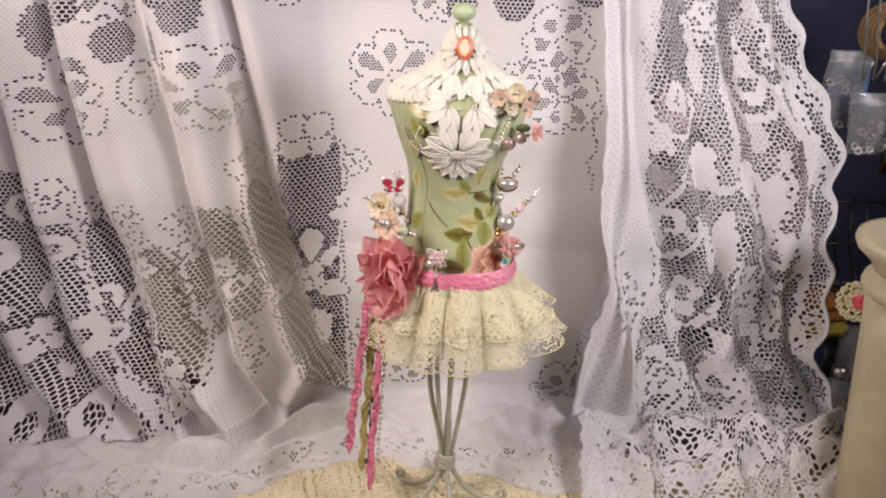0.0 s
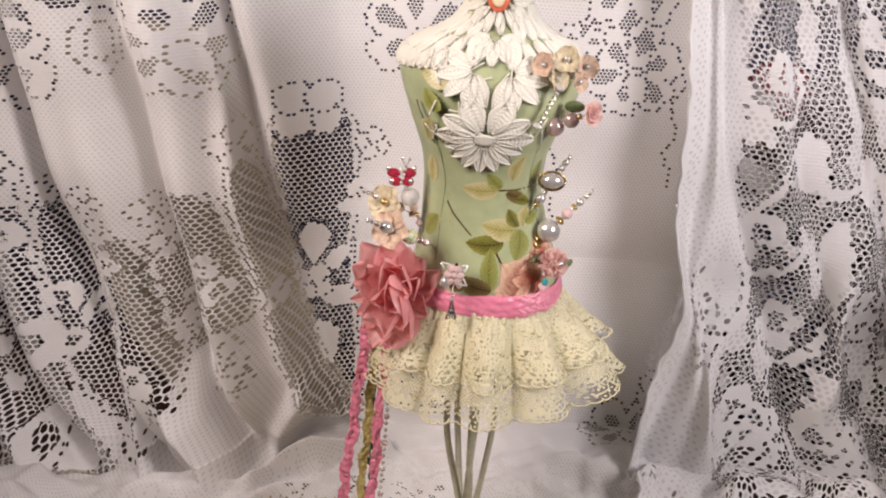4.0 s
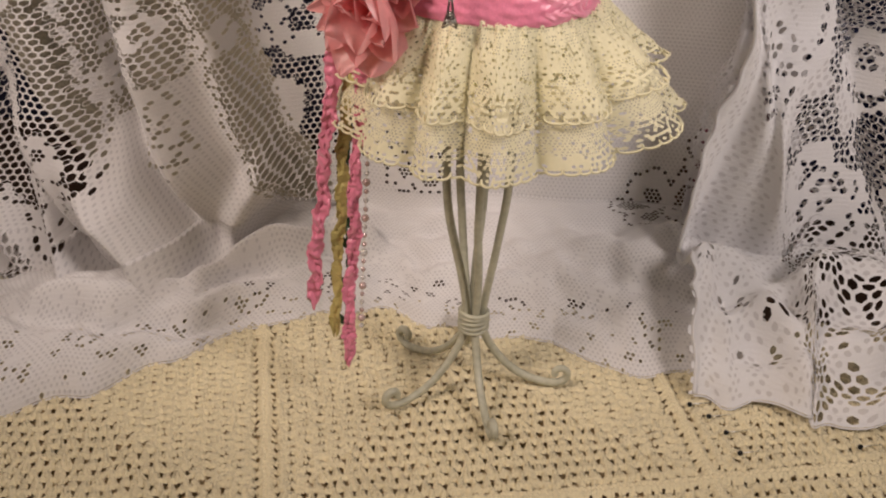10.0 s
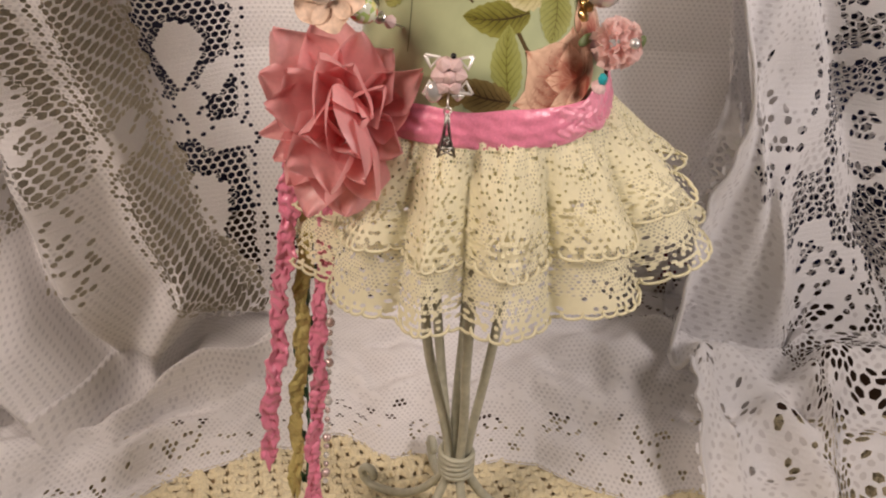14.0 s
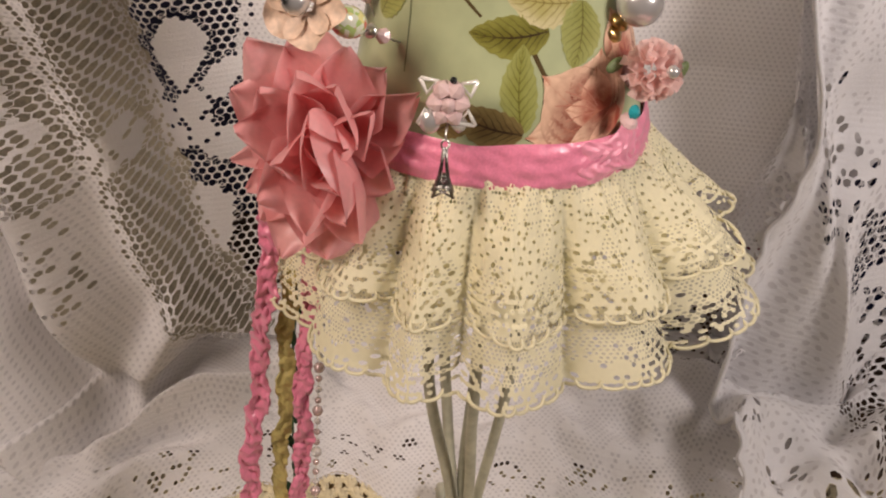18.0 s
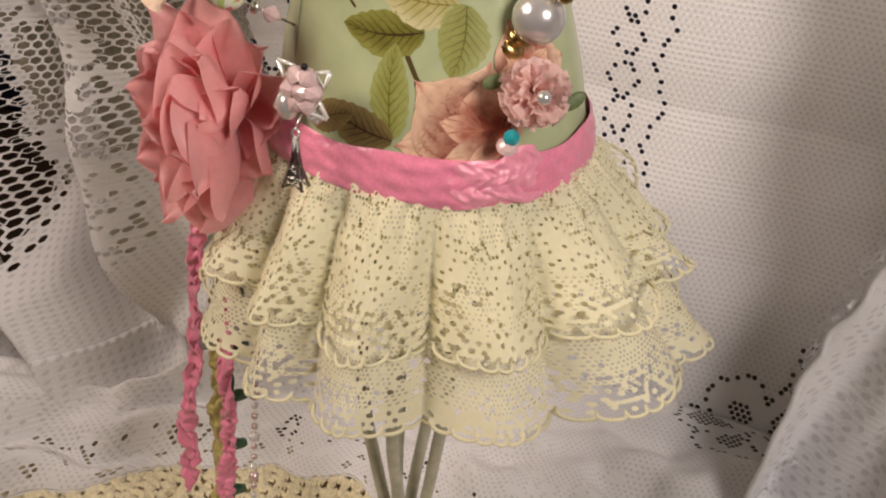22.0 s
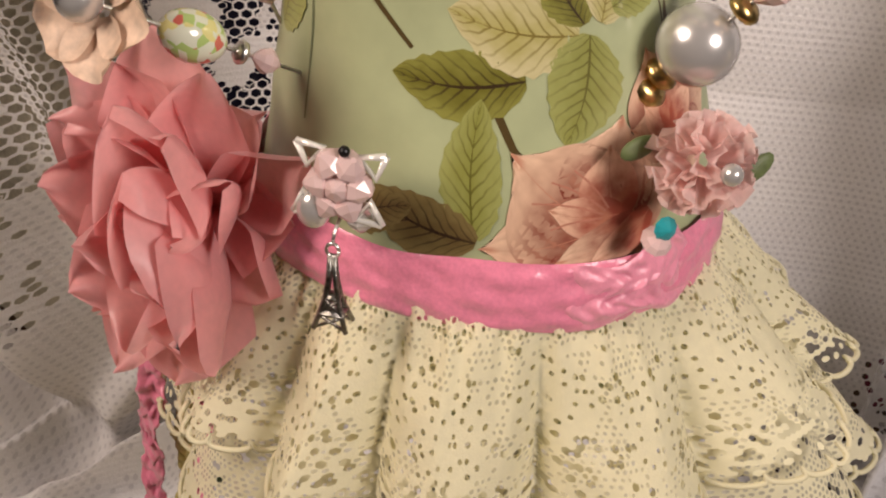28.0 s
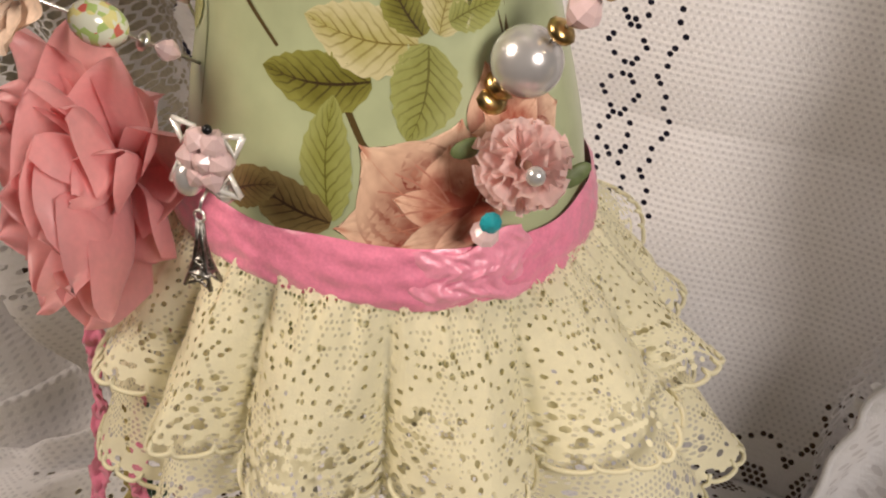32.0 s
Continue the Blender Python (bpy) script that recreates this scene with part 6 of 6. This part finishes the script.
settle(rose)


# ---- hanging ribbons ----
def crinkled(name, top, bottom, width, seed, material, label, twist=2.0, crinkle=1.0):
    rng = np.random.RandomState(seed)
    n, c = 320, 11
    t = np.linspace(0, 1, n)
    ph = rng.uniform(0, 6.28, 8)
    cx = top[0] + (bottom[0] - top[0]) * t + 0.0006 * np.sin(t * 19 + ph[0]) + 0.0005 * np.sin(t * 47 + ph[1])
    cy = top[1] + (bottom[1] - top[1]) * t + 0.0010 * np.sin(t * 15 + ph[2])
    cz = top[2] + (bottom[2] - top[2]) * t
    ang = 0.35 * np.sin(t * twist * 3 + ph[3]) + 0.12 * np.sin(t * 23 + ph[4])
    w = width * (0.80 + 0.12 * np.sin(t * 41 + ph[5]) + 0.08 * np.sin(t * 97 + ph[6]) + 0.06 * np.sin(t * 211 + ph[7]))
    w = w * np.where(t > 0.96, 1 - 0.6 * (t - 0.96) / 0.04, 1)
    s = np.linspace(-0.5, 0.5, c)
    P = np.zeros((n, c, 3))
    for j in range(c):
        fold = crinkle * (0.0011 * ripple(width * s[j] + 0 * t, 0.15 * t, seed + 7, 0.0065) + 0.0007 * ripple(width * s[j] + 0 * t, 0.15 * t, seed + 8, 0.0028))
        P[:, j, 0] = cx + w * s[j] * np.cos(ang) - fold * np.sin(ang)
        P[:, j, 1] = cy + w * s[j] * np.sin(ang) - fold * np.cos(ang)
        P[:, j, 2] = cz + 0.0004 * crinkle * np.sin(t * 90 + j) - np.where(t > 0.94, (t - 0.94) / 0.06, 0) * 0.004 * abs(math.sin(2.7 * j + seed))
    ob = link(name, grid_mesh(name, P, material))
    mod = ob.modifiers.new("thickness", "SOLIDIFY")
    mod.thickness = 0.0003
    return tagged(ob, label, "ribbon", "hanging ribbons")


crinkled("hanging_ribbon", (-0.0400, 0.7090, 0.1960), (-0.0548, 0.7095, 0.0560), 0.0078, 1, M_SATIN, "crinkled pink satin ribbon with frayed end")
crinkled("hanging_ribbon", (-0.0290, 0.7050, 0.1960), (-0.0385, 0.7070, 0.0265), 0.0070, 2, M_SATIN, "longer crinkled pink satin ribbon")
crinkled("hanging_ribbon", (-0.0350, 0.7110, 0.1960), (-0.0452, 0.7120, 0.0400), 0.0066, 3, M_YELLOW, "twisted yellow green satin ribbon", 3.0, 0.6)
def felt_leaf(m, length, width):
    """A thin pointed leaf, creased along its middle."""
    t, q = np.linspace(0, 1, 11)[:, None], np.linspace(-1, 1, 7)[None, :]
    w = width * 0.5 * np.sin(math.pi * np.clip(0.03 + 0.96 * t, 0, 1)) ** 0.8
    P = np.stack([w * q, 0.0008 * np.abs(q) + 0 * t + 0.0006 * np.sin(5 * t), length * (t - 0.2) + 0 * q], -1)
    return link("leaf", grid_mesh("leaf", np.array([[m @ Vector(v) for v in row] for row in P]), M_DEEPGREEN), trim)


trim = thing("leaf_trim", (-0.034, 0.714, 0.195), "string of deep green felt leaves between the ribbons", "trim", "hanging ribbons")
bm = tube(bmesh.new(), [(-0.034 - 0.007 * t + 0.001 * math.sin(9 * t), 0.7150, 0.196 - 0.155 * t) for t in np.linspace(0, 1, 20)], 0.0005, 5)
part("thread", bm, M_DEEPGREEN, trim)
for k in range(15):
    t = k / 14
    s = 1 if k % 2 else -1
    big = 1.5 if k == 8 else 1.0
    felt_leaf(pose(-0.034 - 0.007 * t + (0.0015 if k != 8 else 0.0040) * s, 0.7150, 0.192 - 0.150 * t, 0, (35 if k != 8 else -150) * s, 20 * s), 0.0075 * big, 0.0052 * big)
settle(trim)
strand = thing("bead_strand", (-0.0285, 0.716, 0.19), "thin strand of tiny pale pink beads", "bead strand")
part("thread", tube(bmesh.new(), [(-0.0270 - 0.0060 * t, 0.7165, 0.190 - 0.150 * t) for t in np.linspace(0, 1, 8)], 0.00025, 4), M_WHITE, strand)
for k in range(34):
    t = k / 33
    part("bead", ball(bmesh.new(), (-0.0270 - 0.0060 * t, 0.7165, 0.190 - 0.150 * t), 0.0012 if k % 4 else 0.0019, 8), M_MAUVE if k % 3 else M_CRYSTAL, strand)
settle(strand)

# ---- loose pins on the cloth ----
for k, (px, py) in enumerate(((0.1290, 0.7179), (0.1371, 0.7096), (0.1436, 0.6984), (0.1477, 0.6842), (0.2056, 0.6939))):
    lp = thing("straight_pin", (px, py, 0.002), "black headed straight pin stuck in the cloth", "pin", "loose pins")
    part("head", ball(bmesh.new(), (px, py, 0.0030), 0.0013, 10), M_BLACK, lp)
    part("shaft", tube(bmesh.new(), [(px, py, 0.0030), (px + 0.012, py + 0.006, 0.0002)], 0.0003, 5), M_SILVER, lp)
    settle(lp)

# ---- craft supplies beyond the curtain ----
post = thing("turned_post", (0.379, 0.74, -0.007), "cream painted turned wooden post with a cupped rim", "post")
part("shaft", lathe(bmesh.new(), (0.379, 0.74, 0), [(0.040, -0.007), (0.0395, 0.01), (0.0420, 0.09), (0.0440, 0.150), (0.0455, 0.186)], 40), M_POST, post)
part("collar", lathe(bmesh.new(), (0.379, 0.74, 0), [(0.0455, 0.186), (0.0490, 0.189), (0.0505, 0.194), (0.0490, 0.199), (0.0450, 0.202), (0.0440, 0.206)], 40), M_POST, post)
part("cup", lathe(bmesh.new(), (0.379, 0.74, 0), [(0.0440, 0.206), (0.0455, 0.211), (0.0510, 0.2165), (0.0580, 0.2225), (0.0600, 0.2275), (0.0590, 0.2310), (0.0540, 0.2318), (0.0480, 0.2290), (0.0200, 0.2270)], 40), M_POST, post)
settle(post)

doily = thing("crochet_motif", (0.338, 0.776, 0.15), "small ecru crocheted flower motif with a pink centre", "doily")
dm = frame_at((0.3400, 0.7720, 0.1680), (-0.25, -0.95, 0.1)) @ Matrix.Scale(0.8, 4)
for k in range(10):
    bm = bmesh.new()
    a = 2 * math.pi * k / 10
    tube(bm, [dm @ Vector((0.014 * math.cos(a) + 0.0042 * math.cos(q), 0.014 * math.sin(a) + 0.0042 * math.sin(q), 0.0008 * math.sin(3 * q))) for q in np.linspace(0, 6.2832, 13)], 0.0011, 6)
    tube(bm, [dm @ Vector((r * math.cos(a), r * math.sin(a), 0)) for r in (0.004, 0.007, 0.011)], 0.0011, 6)
    part("loop", bm, M_CREAM, doily)
for r, n in ((0.0055, 7), (0.0098, 11), (0.0178, 18)):
    bm = bmesh.new()
    for k in range(n):
        a = 2 * math.pi * (k + 0.3) / n
        w = 2.7 * r / n
        tube(bm, [dm @ Vector((r * math.cos(a) + w * math.cos(q), r * math.sin(a) + w * math.sin(q), -0.0008 + 0.0006 * math.sin(2 * q + k))) for q in np.linspace(0, 6.2832, 11)], 0.0010, 5)
    part("round", bm, M_CREAM, doily)
bm = bmesh.new()
for k in range(12):
    ball(bm, dm @ Vector((0.0062 * math.cos(2.4 * k) * (k / 12) ** 0.5, 0.0062 * math.sin(2.4 * k) * (k / 12) ** 0.5, 0.002)), 0.0020, 8)
part("centre", bm, surface("hot_pink_yarn", (0.78, 0.12, 0.16), 0.8, grain=900, blotch=300, bump=0.6), doily)
settle(doily)


def zip_bag(x0, x1, z0, z1, y, lean, label, fill, seed):
    """A small clear zip bag of findings hung from a hook."""
    rng = random.Random(seed)
    bag = thing("zip_bag", ((x0 + x1) / 2, y, z0), label, "bag", "craft bags")
    bm = bmesh.new()
    n = 9
    rows = []
    for side in (-1, 1):
        grid = [[bm.verts.new((x0 + (x1 - x0) * i / n + lean * (z1 - (z0 + (z1 - z0) * j / n)), y + side * 0.007 * math.sin(math.pi * i / n) ** 0.6 * math.sin(math.pi * min(1, (j + 0.3) / n)) ** 0.5 + rng.uniform(-0.0008, 0.0008), z0 + (z1 - z0) * j / n)) for i in range(n + 1)] for j in range(n + 1)]
        for j in range(n):
            for i in range(n):
                bm.faces.new((grid[j][i], grid[j][i + 1], grid[j + 1][i + 1], grid[j + 1][i]))
        rows.append(grid)
    part("film", bm, M_BAG, bag)
    bm = box(bmesh.new(), (x0, y - 0.0012, z1 - 0.010), (x1, y + 0.0012, z1 - 0.008))
    part("zip_seal", bm, M_SILVER, bag, smooth=False)
    for k in range(34):
        q = Vector((rng.uniform(x0 + 0.004, x1 - 0.004), y + rng.uniform(-0.004, 0.002), z0 + 0.003 + (z1 - z0) * 0.6 * rng.random() ** 1.5))
        q.x += lean * (z1 - q.z)
        bm = tube(bmesh.new(), [q + Vector((0.0028 * math.cos(a), 0.0008 * math.sin(2 * a), 0.0028 * math.sin(a))) for a in np.linspace(0, 6.2832, 11)], 0.0012, 5)
        part("washer", bm, fill[k % len(fill)], bag)
    return settle(bag)


zip_bag(0.357, 0.405, 0.252, 0.306, 0.905, 0.10, "clear zip bag of white washers hung on a hook", [M_WHITE, M_SILVER, M_PEARL], 3)
zip_bag(0.342, 0.380, 0.270, 0.338, 0.925, -0.12, "clear zip bag with blue card and clips", [M_BLUE, M_SILVER, M_BLUE], 4)
card = part("blue_card", box(bmesh.new(), (0.348, 0.932, 0.285), (0.382, 0.934, 0.330), 0.0005), surface("pale_blue_card", (0.16, 0.30, 0.55), 0.5), smooth=False)
tagged(card, "pale blue card standing behind the zip bags", "card")
rack = thing("wire_rack", (0.385, 0.935, 0.36), "chrome wire hooks on a hanging rack", "rack")
for k, hx in enumerate((0.346, 0.356, 0.366, 0.384, 0.396)):
    bm = tube(bmesh.new(), [(hx, 0.905, 0.46), (hx + 0.010, 0.900, 0.385), (hx + 0.016, 0.900, 0.335), (hx + 0.018, 0.905, 0.318), (hx + 0.021, 0.910, 0.316), (hx + 0.023, 0.905, 0.325), (hx + 0.024, 0.900, 0.334)], 0.0009, 6)
    part("hook", bm, M_SILVER, rack)
part("bar", tube(bmesh.new(), [(0.30, 0.905, 0.460), (0.46, 0.905, 0.460)], 0.0022, 8), M_SILVER, rack)
settle(rack)
cord = thing("cord_coil", (0.382, 0.915, 0.356), "coil of brown cord hanging on the rack", "cord")
for k in range(5):
    part("turn", tube(bmesh.new(), [(0.386 + (0.022 - 0.002 * k) * math.cos(a), 0.925 - 0.004 * k, 0.356 + (0.022 - 0.002 * k) * math.sin(a)) for a in np.linspace(0, 6.2832, 33)], 0.0028, 8), M_CORK, cord)
settle(cord)
clamp = thing("tool_handle", (0.400, 0.895, 0.27), "black handled tool hanging at a slant", "tool")
for k, z in enumerate((0.250, 0.286)):
    bm = box(bmesh.new(), (-0.012, -0.008, -0.012), (0.014, 0.008, 0.012), 0.003)
    bm.transform(pose(0.402 + 0.004 * k, 0.89, z, 0, -14, 0))
    part("grip", bm, M_BLACK, clamp)
part("rod", tube(bmesh.new(), [(0.3860, 0.885, 0.240), (0.4010, 0.885, 0.315)], 0.0014, 8), M_GOLD, clamp)
settle(clamp)
basket = thing("wire_basket", (0.40, 0.95, 0.12), "black wire basket with thin bent rods", "basket")
for k in range(7):
    x = 0.345 + 0.014 * k
    part("rod", tube(bmesh.new(), [(x, 0.93, 0.205), (x + 0.002, 0.928, 0.160), (x + 0.010, 0.915, 0.126), (x + 0.03, 0.900, 0.122)], 0.0010, 6), M_BLACK, basket)
for z in (0.205, 0.165, 0.126):
    part("rim", tube(bmesh.new(), [(0.335, 0.928, z), (0.36, 0.920, z - 0.003), (0.46, 0.922, z)], 0.0014, 6), M_BLACK if z > 0.15 else M_SILVER, basket)
settle(basket)
bundle = thing("fabric_bundle", (0.372, 0.925, 0.085), "folded orange and yellow fabric scraps", "fabric")
for k, (m, z) in enumerate(((M_LEMON, 0.078), (M_ORANGE, 0.093), (M_ORANGE, 0.105))):
    bm = box(bmesh.new(), (-0.020, -0.015, -0.008), (0.020, 0.015, 0.008), 0.005)
    bm.transform(pose(0.378, 0.925, z, 8, 6 * (k - 1), 10 * k))
    part("fold", bm, m, bundle)
bm = box(bmesh.new(), (-0.022, -0.018, -0.04), (0.026, 0.02, 0.034), 0.004)
bm.transform(pose(0.378, 0.930, 0.033))
part("tin", bm, M_BLACK, bundle, "dark tin under the fabric")
settle(bundle)
bottle = thing("blue_bottle", (0.362, 0.905, -0.006), "dull blue plastic bottle", "bottle")
part("body", lathe(bmesh.new(), (0.362, 0.905, 0), [(0.012, -0.006), (0.0135, 0.0), (0.0135, 0.058), (0.011, 0.068), (0.006, 0.072)], 24), M_BLUE, bottle)
settle(bottle)


def jar(x, y, r, h, label, lid):
    e = thing("glass_jar", (x, y, -0.006), label, "jar", "craft jars")
    part("glass", lathe(bmesh.new(), (x, y, 0), [(r * 0.85, -0.005), (r, 0.0), (r, h * 0.7), (r * 0.75, h * 0.86), (r * 0.5, h * 0.92), (r * 0.5, h)], 28), M_BAG, e)
    if lid:
        part("lid", lathe(bmesh.new(), (x, y, 0), [(r * 0.62, h * 0.95), (r * 0.64, h), (r * 0.62, h * 1.15), (r * 0.2, h * 1.18)], 24), lid, e)
    part("contents", ball(bmesh.new(), (x, y, h * 0.28), 1.0, 12, (r * 0.8, r * 0.8, h * 0.26)), M_CORK, e)
    return settle(e)


jar(0.383, 0.880, 0.0125, 0.050, "small clear glass jar with a narrow neck", M_SILVER)
jar(0.412, 0.885, 0.0140, 0.040, "squat glass jar with a white lid", M_WHITE)
jar(0.405, 0.920, 0.0170, 0.080, "clear glass jar of beads", None)
jar(0.435, 0.930, 0.0170, 0.070, "clear glass jar of beads", M_BLACK)

# ---- clutter glimpsed through the lace ----
shelf = thing("back_shelf", (0.24, 0.98, 0.0), "dark wooden shelf behind the lace", "shelf")
part("board", box(bmesh.new(), (0.14, 0.915, 0.235), (0.34, 1.05, 0.250), 0.002), M_TABLE, shelf, smooth=False)
for x in (0.14, 0.325):
    part("side", box(bmesh.new(), (x, 0.915, -0.007), (x + 0.015, 1.05, 0.235), 0.002), M_TABLE, shelf, smooth=False)
settle(shelf)


def carton(x, y, z, w, h, material, label):
    e = thing("craft_box", (x, y, z), label, "box", "craft boxes")
    part("body", box(bmesh.new(), (x - w, y - 0.03, z), (x + w, y + 0.03, z + h * 0.8), 0.003), material, e, smooth=False)
    part("lid", box(bmesh.new(), (x - w - 0.002, y - 0.032, z + h * 0.8), (x + w + 0.002, y + 0.032, z + h), 0.003), material, e, smooth=False)
    settle(e)


yarn = thing("yarn_ball", (0.222, 0.955, 0.250), "ball of coral pink yarn on the shelf", "yarn")
m_yarn = surface("coral_pink_yarn", (0.80, 0.16, 0.20), 0.85, dark=0.6, grain=600, blotch=200, bump=0.8)
part("core", ball(bmesh.new(), (0.222, 0.955, 0.272), 0.0215, 20), m_yarn, yarn)
for k in range(9):
    q = Euler((k * 0.7, k * 1.1, k * 0.4)).to_matrix()
    part("strand", tube(bmesh.new(), [Vector((0.222, 0.955, 0.272)) + q @ Vector((0.0218 * math.cos(a), 0.0218 * math.sin(a), 0)) for a in np.linspace(0, 6.2832, 25)], 0.0015, 6), m_yarn, yarn)
settle(yarn)
carton(0.185, 0.965, -0.006, 0.030, 0.055, surface("maroon_card", (0.20, 0.02, 0.05), 0.6), "maroon card box behind the lace")
carton(0.265, 0.960, -0.006, 0.036, 0.135, surface("navy_card", (0.02, 0.03, 0.12), 0.6), "navy blue card box behind the lace")
carton(0.175, 0.965, 0.049, 0.020, 0.040, surface("rose_card", (0.45, 0.08, 0.14), 0.6), "rose pink card box stacked behind the lace")
